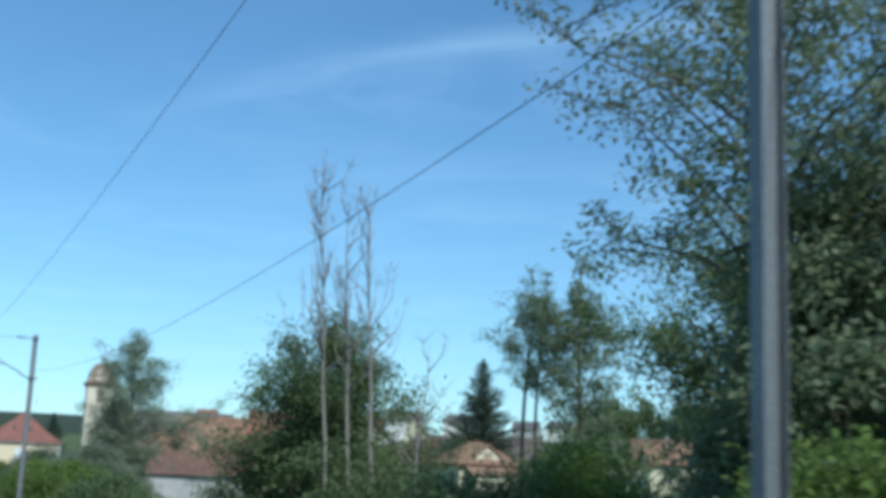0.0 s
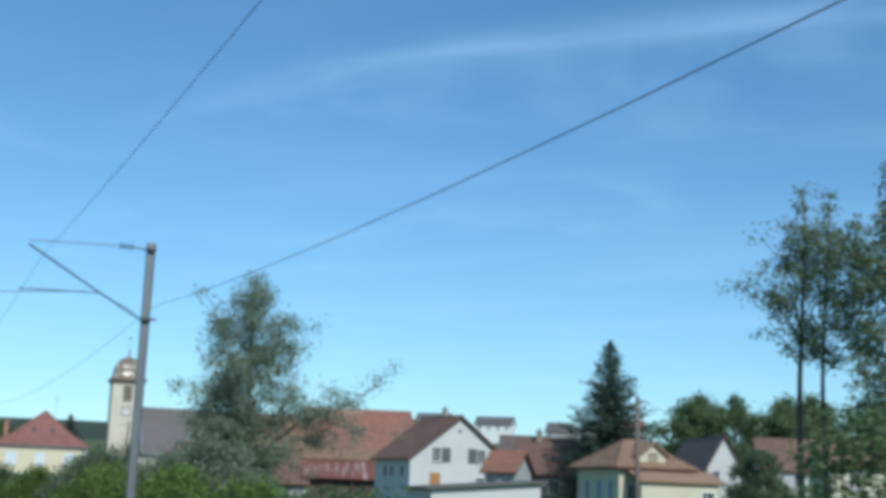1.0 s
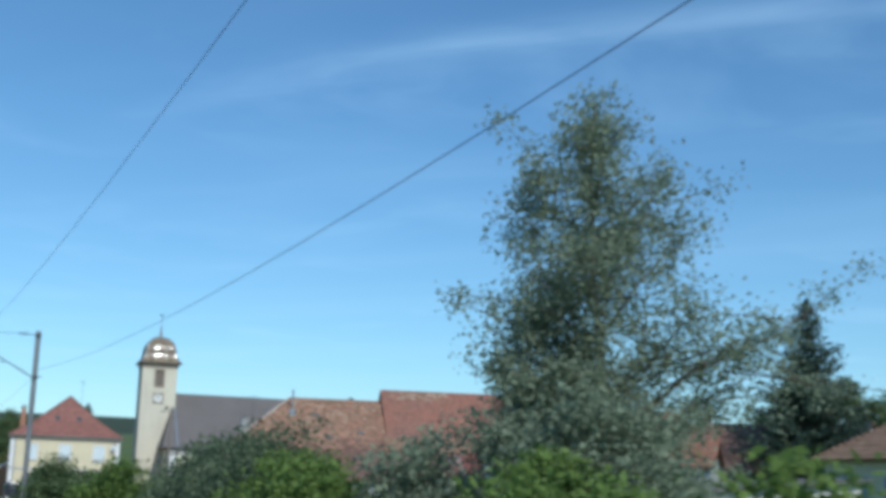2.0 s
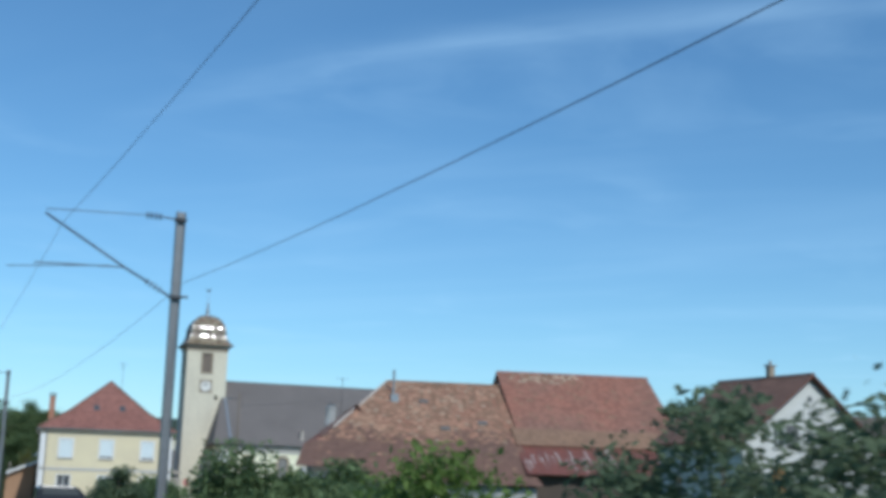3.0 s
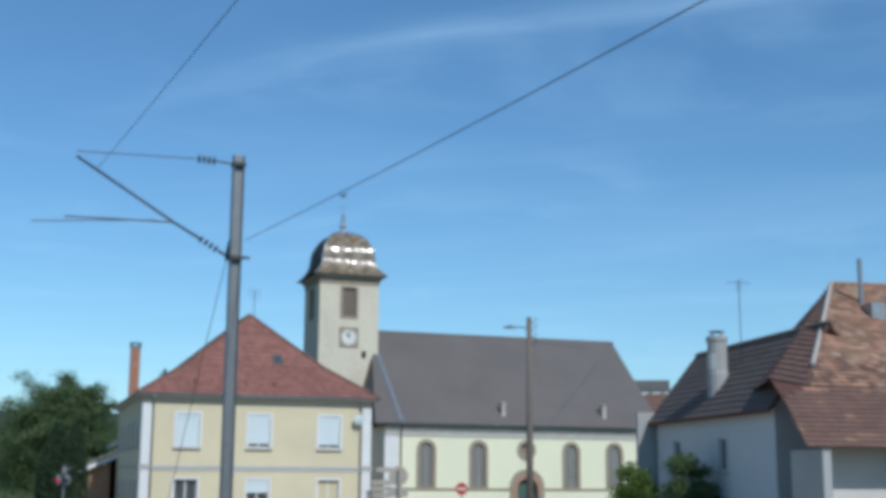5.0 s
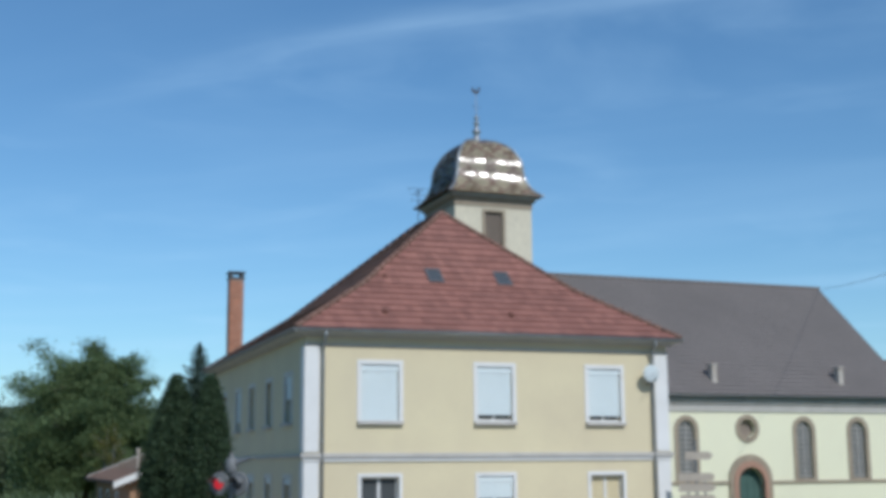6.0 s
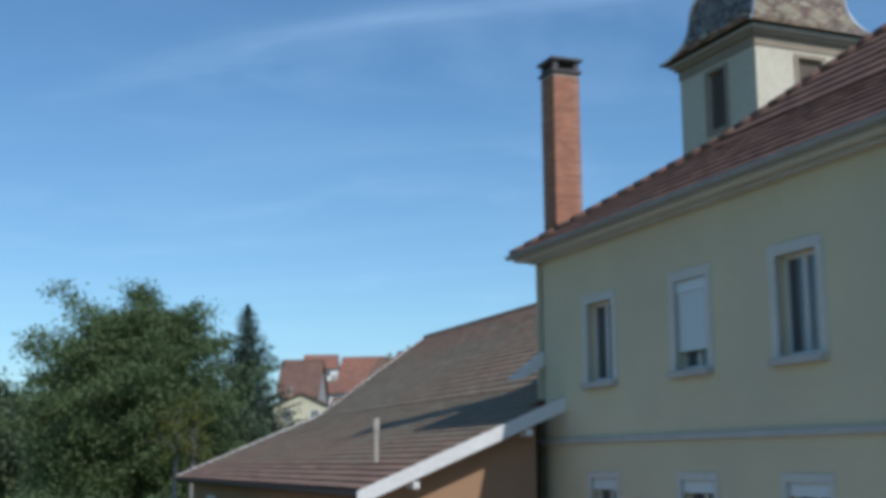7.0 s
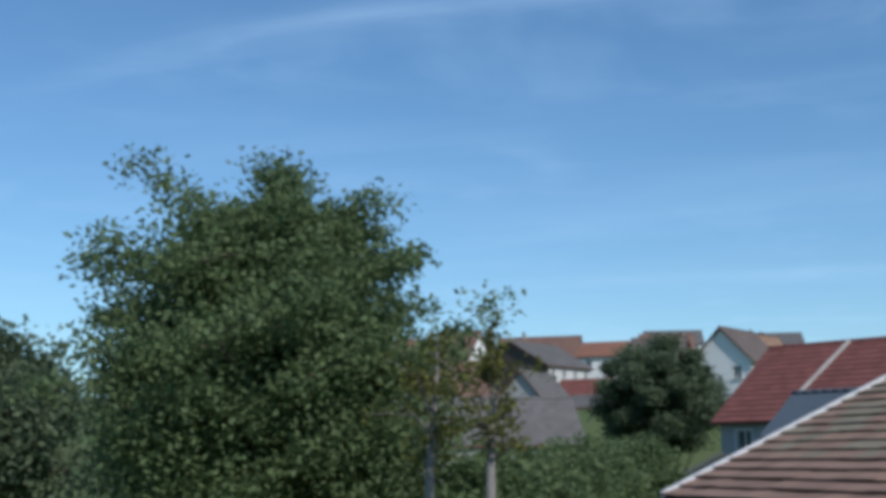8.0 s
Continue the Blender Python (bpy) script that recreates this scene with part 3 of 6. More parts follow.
# ---- yellow house beside the line ----
def hip_roof(parent, corners, ridge, mats, course, width, faces=(0, 1, 2, 3), slab=0.10, caps=True, kick=(0.4, 0.0), edge=None):
    """A hipped roof over four eave corners (counter-clockwise) with two ridge ends; tiles on the faces named."""
    A, B, C, D = (Vector(c) for c in corners)
    R0, R1 = Vector(ridge[0]), Vector(ridge[1])
    f, dz = kick
    mid = [p.lerp(q, f) - Vector((0, 0, dz)) for p, q in ((A, R0), (B, R0), (C, R1), (D, R1))]
    ring = [A, B, C, D]
    g = Geo()
    down = Vector((0, 0, -slab))
    polys = []
    for i in range(4):
        j = (i + 1) % 4
        low = [ring[i], ring[j], mid[j], mid[i]]
        up = ([mid[0], mid[1], R0], [mid[1], mid[2], R1, R0], [mid[2], mid[3], R1], [mid[3], mid[0], R0, R1])[i]
        polys.append((low, up))
        g.face(low)
        g.face(up)
    g.face([D + down, C + down, B + down, A + down])
    for p, q in ((A, B), (B, C), (C, D), (D, A)):
        g.face([p + down, q + down, q, p])
    for k in range(len(g.f) - 5, len(g.f)):
        g.mi[k] = 1
    roof = g.build("roof", [M_DECK, edge or M_DECK], parent)
    t = Geo()
    for i in faces:
        for p in polys[i]:
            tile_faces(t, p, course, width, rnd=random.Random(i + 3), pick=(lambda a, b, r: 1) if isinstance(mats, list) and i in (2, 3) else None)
    ob = t.build("tile", mats, roof)
    ob["kind"] = "stuff"
    if caps:
        c = Geo()
        for p, q in ((R0, mid[0]), (R0, mid[1]), (R1, mid[2]), (R1, mid[3]), (R0, R1), (mid[0], A), (mid[1], B), (mid[2], C), (mid[3], D)):
            hip_cap(c, p + Vector((0, 0, 0.04)), q + Vector((0, 0, 0.04)), 0.09)
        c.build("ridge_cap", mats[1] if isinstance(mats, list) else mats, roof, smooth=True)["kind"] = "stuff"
    return roof


HOUSE = turned(-213.517, 9.936, -0.045, 84.73)
HW, HD, HE = 12.6, 16.9, 7.55
house = thing("house", HOUSE, "yellow rendered two-storey house with red hipped tile roof and white shutters", "house")
front_win = [(1.80, 3.02), (5.67, 6.87), (9.62, 10.80)]
side_v = [(1.75, 2.78), (4.80, 5.72), (7.88, 8.80), (10.64, 11.58), (13.72, 14.68)]
side_win = [(HD - b, HD - a) for a, b in side_v]
UP, LOW = (4.86, 6.60), (1.45, 3.13)
SUP, SLOW = (4.87, 6.33), (1.45, 3.1)
fh = [rect(a, UP[0], b, UP[1]) for a, b in front_win] + [rect(a, LOW[0], b, LOW[1]) for a, b in front_win]
plate("wall", rect(0, 0, HW, HE), fh, (0, 0), 0, 0.35, M_YELLOW, house)
sh = [rect(a, SUP[0], b, SUP[1]) for a, b in side_win] + [rect(a, SLOW[0], b, SLOW[1]) for a, b in side_win]
plate("wall", rect(0, 0, HD - 0.35, HE), sh, (0, HD), -90, 0.35, M_YELLOW, house)
plate("wall", rect(0.36, 0, HW, HE), [], (HW, HD), 180, 0.35, M_YELLOW, house)
plate("wall", rect(0.36, 0, HD - 0.36, HE), [], (HW, 0), 90, 0.35, M_YELLOW, house)
M_BLIND = material("cream_blind", (0.60, 0.52, 0.33), None, 0.8, 1.0, 20, 0.05)
for i, (a, b) in enumerate(front_win):
    window(house, (0, 0), 0, a, UP[0], b, UP[1], shut=(1.0, 0.89, 0.9)[i])
    window(house, (0, 0), 0, a, LOW[0], b, LOW[1], shut=(0.0, 0.42, 0.0)[i], blind=M_BLIND if i == 2 else None, surround=0.11)
for i, (a, b) in enumerate(side_win):
    window(house, (0, HD), -90, a, SUP[0], b, SUP[1], shut=(0.5, 0.0, 0.0, 0.8, 0.0)[i], surround=0.16, frame_mat=M_SURROUND)
    window(house, (0, HD), -90, a, SLOW[0], b, SLOW[1], shut=0.16, surround=0.12, frame_mat=M_SURROUND)
# corner strips, string course, frieze
for a0, a1 in ((0.0, 0.46), (HW - 0.5, HW)):
    g = Geo()
    g.box((a0, -0.03, 0.0), (a1, -0.001, 3.6))
    g.box((a0, -0.03, 3.9), (a1, -0.001, 7.12))
    g.build("corner_strip", M_WHITE, house, "white painted corner strip")
g = Geo()
g.box((-0.03, 0.0, 0.0), (-0.001, 0.45, 3.6))
g.box((-0.03, 0.0, 3.9), (-0.001, 0.45, 7.12))
g.build("corner_strip", M_WHITE, house, "white painted corner strip")
for nm, mt, lo, hi in (("painted_band", M_WHITE, (-0.06, -0.06, 3.60), (HW + 0.05, 0.0, 3.72)), ("string_course", M_STONEW, (-0.12, -0.12, 3.72), (HW + 0.08, 0.0, 3.86)),
                       ("string_course", M_STONEW, (-0.07, 0.004, 3.74), (0.0, HD, 3.84)),
                       ("cornice", M_STONEW, (-0.05, -0.05, 7.14), (HW + 0.05, 0.0, 7.21)),
                       ("eave_board", M_STONEW, (-0.16, -0.16, 7.42), (HW + 0.16, 0.0, 7.5)), ("eave_board", M_STONEW, (-0.16, 0.003, 7.42), (0.0, HD, 7.5))):
    g = Geo()
    g.box(lo, hi)
    g.build(nm, mt, house, bevel=0.012)
# second tile colour carries moss and shade on the back and left slopes
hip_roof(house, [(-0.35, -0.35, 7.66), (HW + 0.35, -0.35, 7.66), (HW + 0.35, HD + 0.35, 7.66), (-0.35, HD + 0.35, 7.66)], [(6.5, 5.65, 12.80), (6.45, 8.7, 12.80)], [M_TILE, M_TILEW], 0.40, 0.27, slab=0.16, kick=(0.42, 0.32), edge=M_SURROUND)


def gutter(parent, a, b, r=0.075, name="gutter", mat=None):
    a, b = Vector(a), Vector(b)
    d = (b - a).normalized()
    side = d.cross(Vector((0, 0, 1)))
    g = Geo()
    n = 8
    ring = lambda p, rr: [p + side * (rr * math.cos(math.pi + math.pi * i / n)) + Vector((0, 0, rr * math.sin(math.pi + math.pi * i / n))) for i in range(n + 1)]
    o0, o1, i0, i1 = ring(a, r), ring(b, r), ring(a, r - 0.008), ring(b, r - 0.008)
    for i in range(n):
        g.face([o0[i], o0[i + 1], o1[i + 1], o1[i]])
        g.face([i0[i], i1[i], i1[i + 1], i0[i + 1]])
    for i in (0, n):
        g.face([o0[i], o1[i], i1[i], i0[i]])
    g.tube([a + side * r, b + side * r], 0.014, 5)
    return g.build(name, mat or M_ZINC, parent, smooth=True)


gutter(house, (-0.42, -0.44, 7.62), (HW + 0.42, -0.44, 7.62))
gutter(house, (-0.44, HD + 0.4, 7.62), (-0.44, -0.42, 7.62))
for u in (0.55, HW - 0.62):
    g = Geo()
    g.tube([(u, -0.42, 7.55), (u, -0.40, 7.42), (u, -0.12, 7.1), (u, -0.09, 6.9), (u, -0.09, 0.3)], 0.05, 8)
    for z in (6.4, 4.2, 2.2):
        g.tube([(u, -0.09, z), (u, -0.09, z + 0.05)], 0.062, 8)
    g.build("downpipe", M_ZINC, house, smooth=True)


def skylight(parent, u, v, frac_pitch, z, w=0.62, h=0.8):
    m = pose(u, v, z, math.degrees(frac_pitch), 0, 0)
    g = Geo()
    for lo, hi in (((-w / 2, 0, 0.0), (w / 2, 0.07, 0.06)), ((-w / 2, h - 0.07, 0.0), (w / 2, h, 0.06)), ((-w / 2, 0.07, 0.0), (-w / 2 + 0.06, h - 0.07, 0.06)), ((w / 2 - 0.06, 0.07, 0.0), (w / 2, h - 0.07, 0.06))):
        g.box(lo, hi, 0, m)
    f = g.build("skylight", M_ROOFFRAME, parent, "dark metal roof window")
    g = Geo()
    g.box((-w / 2 + 0.05, 0.06, 0.02), (w / 2 - 0.05, h - 0.06, 0.045), 0, m)
    g.build("pane", M_GLASS, f)


M_ROOFFRAME = material("grey_roof_window_frame", (0.12, 0.12, 0.125), None, 0.5, 2, 20, 0.02)
PITCH = math.atan2(3.30, 3.48)
for u in (5.11, 7.65):
    v = 2.26
    skylight(house, u, v, PITCH, 9.5 + (v - 2.17) * 3.30 / 3.48 + 0.03, 0.56)
# small ridge vents on the front slope
for u, v in ((3.3, 2.5), (2.7, 0.5), (7.1, 0.55)):
    g = Geo()
    z = 7.66 + (v + 0.35) * 1.84 / 2.52 + 0.02
    g.box((-0.08, -0.1, 0.03), (0.08, 0.1, 0.12), 0, pose(u, v, z, math.degrees(PITCH), 0, 0))
    g.build("roof_vent", M_DECK, house, bevel=0.03)


def brick_chimney(parent, u0, v0, w, d, z0, z1, foot):
    """Brick stack: courses of single bricks over a mortar core, stone corbel, cap slab on four stubs."""
    g = Geo()
    g.box((u0 + 0.012, v0 + 0.012, foot), (u0 + w - 0.012, v0 + d - 0.012, z1))
    st = g.build("chimney", M_MORTAR, parent, "tall orange brick chimney")
    rnd = random.Random(11)
    h = 0.075
    zc = z0
    row = 0
    shared = {}
    while zc < z1 - h:
        for side in range(4):
            L = w if side % 2 == 0 else d
            n = 3
            bl = L / n
            for i in range(n):
                a0, a1 = i * bl + 0.006, (i + 1) * bl - 0.006
                if row % 2:
                    a0, a1 = max(0.0, a0 - bl / 2), a1 - bl / 2
                    if i == n - 1:
                        pass
                key = (side % 2, round(a1 - a0, 3))
                if key not in shared:
                    q = Geo()
                    ln = a1 - a0
                    if side % 2 == 0:
                        q.box((0, 0, 0), (ln, 0.06, h - 0.012))
                    else:
                        q.box((0, 0, 0), (0.06, ln, h - 0.012))
                    ob = q.build("brick", M_BRICK, st)
                    shared[key] = ob.data
                else:
                    ob = new("brick", shared[key])
                    ob.parent = st
                off = rnd.uniform(-0.004, 0.004)
                if side == 0:
                    ob.location = (u0 + a0, v0 + off, zc)
                elif side == 2:
                    ob.location = (u0 + a0, v0 + d - 0.06 + off, zc)
                elif side == 1:
                    ob.location = (u0 + w - 0.06 + off, v0 + a0, zc)
                else:
                    ob.location = (u0 + off, v0 + a0, zc)
        zc += h
        row += 1
    g = Geo()
    g.box((u0 - 0.05, v0 - 0.05, z1), (u0 + w + 0.05, v0 + d + 0.05, z1 + 0.07))
    for a in (0.0, w - 0.12):
        for b in (0.0, d - 0.12):
            g.box((u0 + a, v0 + b, z1 + 0.07), (u0 + a + 0.12, v0 + b + 0.12, z1 + 0.27))
    g.box((u0 - 0.07, v0 - 0.07, z1 + 0.27), (u0 + w + 0.07, v0 + d + 0.07, z1 + 0.33))
    g.build("chimney_cap", M_DECKSTONE, st, "dark concrete chimney cap", bevel=0.01)


M_DECKSTONE = material("sooty_concrete", (0.11, 0.105, 0.10), None, 0.9, 2, 20, 0.2)
brick_chimney(house, 0.58, 17.03, 0.62, 0.62, 7.6, 11.72, 4.6)
g = Geo()
n = 14
for i in range(n):
    for j in range(4):
        r0, r1 = 0.30 * j / 4, 0.30 * (j + 1) / 4
        t0, t1 = 2 * math.pi * i / n, 2 * math.pi * (i + 1) / n
        f = lambda r, t: (11.8 + r * math.cos(t), -0.42 + 0.7 * r * r - 0.0, 6.45 + r * math.sin(t))
        g.face([f(r0, t0), f(r1, t0), f(r1, t1), f(r0, t1)])
dish = g.build("satellite_dish", M_SHUTTER, house, "pale satellite dish", smooth=True)
sol = dish.modifiers.new("solid", "SOLIDIFY")
sol.thickness = 0.015
g = Geo()
g.tube([(11.8, 0.0, 6.1), (11.8, -0.3, 6.2), (11.8, -0.42, 6.45)], 0.02, 6)
g.tube([(11.8, -0.42, 6.12), (11.75, -0.85, 6.35)], 0.014, 6)
g.build("dish_arm", M_DARKMETAL, dish)

# ---- low wing behind the house ----
WING = turned(-229.56, 7.3, 0, math.degrees(math.atan2(0.9945, 0.105)))
wing = thing("outbuilding", WING, "long low outbuilding with weathered brown tile roof and ochre walls", "outbuilding")
WV = 23.2
prof = [(0.0, 2.88), (3.65, 4.40), (5.15, 5.02), (9.45, 8.12)]
far_side = [(2 * 9.45 - a, z) for a, z in reversed(prof[:-1])]
outline = prof + far_side
g = Geo()
g.prism([(a, 0.9, z) for a, z in outline] + [(a, 0.9, z - 0.16) for a, z in reversed(outline)], (0, WV - 0.9, 0))
wroof = g.build("roof", M_DECK, wing)
g = Geo()
(a0, z0), (a1, z1) = prof[0], prof[1]
g.prism([(a0, 0, z0), (a1, 0, z1), (a1, 0, z1 - 0.16), (a0, 0, z0 - 0.16)], (0, 0.9, 0))
g.build("roof_overhang", M_DECK, wing)
first = Geo()
tl = Geo()
tile_faces(first, [(0, WV, 2.88), (0, 0, 2.88), (1.05, 0, 2.88 + 1.05 * 0.4164), (1.05, WV, 2.88 + 1.05 * 0.4164)], 0.28, 0.33, 0.028, rnd=random.Random(2))
tile_faces(tl, [(1.06, WV, 2.886 + 1.05 * 0.4164), (1.06, 0, 2.886 + 1.05 * 0.4164), (3.65, 0, 4.40), (3.65, WV, 4.40)], 0.28, 0.33, 0.022, rnd=random.Random(3), pick=lambda a, b, r: 1 if r.random() < 0.7 - 0.2 * b else 0)
tile_faces(tl, [(3.66, WV, 4.404), (3.66, 0.9, 4.404), (5.15, 0.9, 5.02), (5.15, WV, 5.02)], 0.28, 0.33, 0.022, rnd=random.Random(4))
tile_faces(tl, [(5.16, WV, 5.03), (5.16, 0.9, 5.03), (9.45, 0.9, 8.12), (9.45, WV, 8.12)], 0.28, 0.33, 0.022, rnd=random.Random(6), pick=lambda a, b, r: 1 if r.random() < 0.5 * (b - 2.9) + 0.12 else 0)
ob = tl.build("tile", [M_TILEB, M_TILER], wroof)
ob["kind"] = "stuff"
# the lowest courses, tile by tile
M_TILEONE = material("weathered_single_tile", (0.265, 0.16, 0.115), (0.235, 0.16, 0.112), 0.8, 0.6, 10, 0.4, rand=0.16)
one = None
for k in range(0, len(first.v), 8):
    pts = first.v[k:k + 8]
    base = Vector(pts[0])
    rel = [Vector(p) - base for p in pts]
    wide = abs(rel[1].y)
    if one is None or abs(wide - one[0]) > 0.01:
        q = Geo()
        q.v = [tuple(p) for p in rel]
        q.f = [(0, 1, 2, 3), (4, 5, 1, 0), (5, 6, 2, 1), (7, 4, 0, 3)]
        q.mi = [0] * 4
        o = q.build("roof_tile", M_TILEONE, wroof)
        if one is None:
            one = (wide, o.data)
    else:
        o = new("roof_tile", one[1])
        o.parent = wroof
    o.location = base
c = Geo()
hip_cap(c, (9.45, 0.95, 8.13), (9.45, WV, 8.13), 0.10, step=0.4)
c.build("ridge_cap", M_TANTILE, wroof, smooth=True)["kind"] = "stuff"
g = Geo()
for (a0, z0), (a1, z1) in zip(prof[:-1], prof[1:]):
    g.prism([(a0, WV, z0 + 0.07), (a1, WV, z1 + 0.07), (a1, WV, z1 - 0.16), (a0, WV, z0 - 0.16)], (0, 0.06, 0))
g.build("verge_trim", M_WHITE, wroof, "pale metal verge trim")
g = Geo()
a1, z1 = 4.4, 2.88 + 4.4 * 0.4164
g.prism([(-0.12, -0.05, 2.86), (a1, -0.05, z1 + 0.03), (a1, -0.05, z1 - 0.25), (-0.12, -0.05, 2.60)], (0, 0.05, 0))
g.build("barge_board", M_WHITE, wing, "white painted barge board")
for a in (1.0, 3.3):
    z = 2.88 + a * 0.4164 - 0.28
    g = Geo()
    g.box((a - 0.06, -0.08, z - 0.13), (a + 0.06, 0.35, z))
    g.build("rafter_end", M_WHITE, wing, bevel=0.01)
gable = [(0.6, 0), (3.68, 0), (3.68, 4.21), (0.6, 2.95)]
plate("wall", gable, [], (0, 0.5), 0, 0.3, M_OCHRE, wing)
plate("wall", rect(0, 0, WV - 1.0, 2.95), [rect(3, 1.0, 4.2, 2.2), rect(9, 1.0, 10.2, 2.2), rect(15, 1.0, 16.2, 2.2)], (0.6, WV - 0.2), -90, 0.3, M_OCHRE, wing)
for a in (3, 9, 15):
    window(wing, (0.6, WV - 0.2), -90, a, 1.0, a + 1.2, 2.2)
plate("wall", [(0.6, 0), (18.3, 0), (18.3, 2.95)] + [(2 * 9.45 - a, z - 0.18) for a, z in prof[1:]] + [(a, z - 0.18) for a, z in reversed(prof[1:-1])] + [(0.6, 2.95)], [], (0, WV - 0.3), 0, 0.3, M_OCHRE, wing)
plate("wall", rect(0, 0, WV - 1.3, 2.95), [], (18.3, 0.95), 90, 0.3, M_OCHRE, wing)
# gutter coloured dark to stand in for the shadow along the eave
gutter(wing, (-0.09, WV, 2.84), (-0.09, 0.0, 2.84), mat=M_DARKMETAL)
loc = WING.inverted() @ Vector((-232.06, 8.63, 0))
zr = 2.88 + loc.x * 0.4164
g = Geo()
g.tube([(loc.x, loc.y, zr), (loc.x, loc.y, 4.05)], 0.042, 8)
g.tube([(loc.x, loc.y, 4.0), (loc.x, loc.y, 4.26)], 0.064, 8)
g.build("vent_pipe", M_PALESHEET, wing, "pale vent pipe with cowl", smooth=False)
g = Geo()
g.prism([(3.3, 0.9, 4.97), (4.14, 0.9, 5.6), (4.14, 0.9, 5.28), (3.6, 0.9, 5.0)], (0, 0.14, 0))
g.build("flashing", M_WHITE, wing, "white flashing board")

# ---- church ----
CH = turned(-235.91, 57.143, 0, 86.16)
church = thing("church", CH, "cream rendered church with brown tile roof, clock tower and glazed dome", "church")
CL, CR, CDEEP = 24.0, 0.2, 17.8
win_c = [-20.55, -16.10, -7.86, -3.86]
ROSE, DOOR = -11.90, -11.86
holes = [arch(c + CL, 0.54, 2.5, 5.38) for c in win_c] + [disc(ROSE + CL, 5.45, 0.55), arch(DOOR + CL, 0.92, 0.02, 2.28)]
plate("wall", rect(0, 0, CL + CR, 7.2), holes, (-CL, 0), 0, 0.7, M_CREAM, church)
plate("wall", [(0, 0), (CDEEP - 0.4, 0), (CDEEP - 0.4, 7.2), (8.7, 15.2), (0, 7.2)], [], (CR, 0.2), 90, 0.6, M_CREAM, church)
plate("wall", [(0, 0), (CDEEP - 0.9, 0), (CDEEP - 0.9, 7.2), (0, 7.2)], [], (-CL, CDEEP - 0.2), -90, 0.6, M_CREAM, church)
plate("wall", rect(0.7, 0, CL - 0.5, 7.2), [], (CR, CDEEP), 180, 0.6, M_CREAM, church)
for c in win_c:
    w = plate("window", arch(c + CL, 0.83, 2.36, 5.38, 14), [arch(c + CL, 0.54, 2.52, 5.38, 14)], (-CL, 0), 0, 0.1, M_SAND, church, 0.05, "round-headed sandstone window surround")
    plate("pane", arch(c + CL, 0.53, 2.52, 5.38), [], (-CL, 0.14), 0, 0.03, M_CHURCHGLASS, w)
    for i in range(11):
        z = 2.66 + i * 0.28
        g = Geo()
        g.box((c - 0.5, 0.09, z), (c + 0.5, 0.13, z + 0.05))
        g.build("glazing_bar", M_STONEW, w)
    g = Geo()
    g.box((c - 0.03, 0.075, 2.52), (c + 0.03, 0.088, 5.86))
    g.build("mullion", M_STONEW, w)
w = plate("window", disc(ROSE + CL, 5.45, 0.83, 24), [disc(ROSE + CL, 5.45, 0.55, 24)], (-CL, 0), 0, 0.1, M_SAND, church, 0.05, "round sandstone window")
plate("pane", disc(ROSE + CL, 5.45, 0.54), [], (-CL, 0.28), 0, 0.03, M_LOUVRE, w)
w = plate("portal", arch(DOOR + CL, 1.5, 0.0, 2.45, 14), [arch(DOOR + CL, 0.92, 0.02, 2.28, 14)], (-CL, 0), 0, 0.2, M_SAND, church, 0.14, "carved sandstone portal arch")
plate("portal_ring", arch(DOOR + CL, 1.2, 0.0, 2.36, 14), [arch(DOOR + CL, 0.92, 0.02, 2.28, 14)], (-CL, 0), 0, 0.05, material("pink_sandstone", (0.42, 0.25, 0.18), None, 0.9, 1.5, 15, 0.3), w, 0.2)
d = plate("door", arch(DOOR + CL, 0.92, 0.02, 2.28, 10), [], (-CL, 0.3), 0, 0.06, M_GREEN, church, 0, "green painted church door")
for a in (-0.5, -0.02, 0.46):
    g = Geo()
    g.box((DOOR + a - 0.02, 0.27, 0.1), (DOOR + a + 0.02, 0.3, 2.6))
    g.build("door_rib", M_GREEN, d)
for a0, a1 in ((-CL, DOOR - 1.51), (DOOR + 1.51, CR)):
    g = Geo()
    g.box((a0, -0.07, 2.22), (a1, 0.0, 2.40))
    g.build("string_course", M_SAND, church, bevel=0.01)
for z0, z1, o in ((6.42, 6.86, 0.07), (6.862, 7.05, 0.16), (7.052, 7.22, 0.30)):
    g = Geo()
    g.box((-CL, -o, z0), (CR + o * 0.5, 0.0, z1))
    g.build("cornice", M_STONEW, church, bevel=0.02)
for a0, a1 in ((CR - 0.95, CR + 0.03), (-CL - 0.03, -CL + 1.1)):
    g = Geo()
    g.box((a0, -0.05, 0), (a1, 0.0, 6.41))
    g.build("corner_strip", M_WHITE, church, "white painted corner strip")
for u in (-0.9, -22.7):
    g = Geo()
    g.tube([(u, -0.35, 7.2), (u, -0.1, 6.7), (u, -0.1, 0.2)], 0.055, 8)
    g.build("downpipe", M_DARKMETAL, church, smooth=True)
gutter(church, (-CL - 0.8, -0.5, 7.36), (CR + 0.4, -0.5, 7.36))


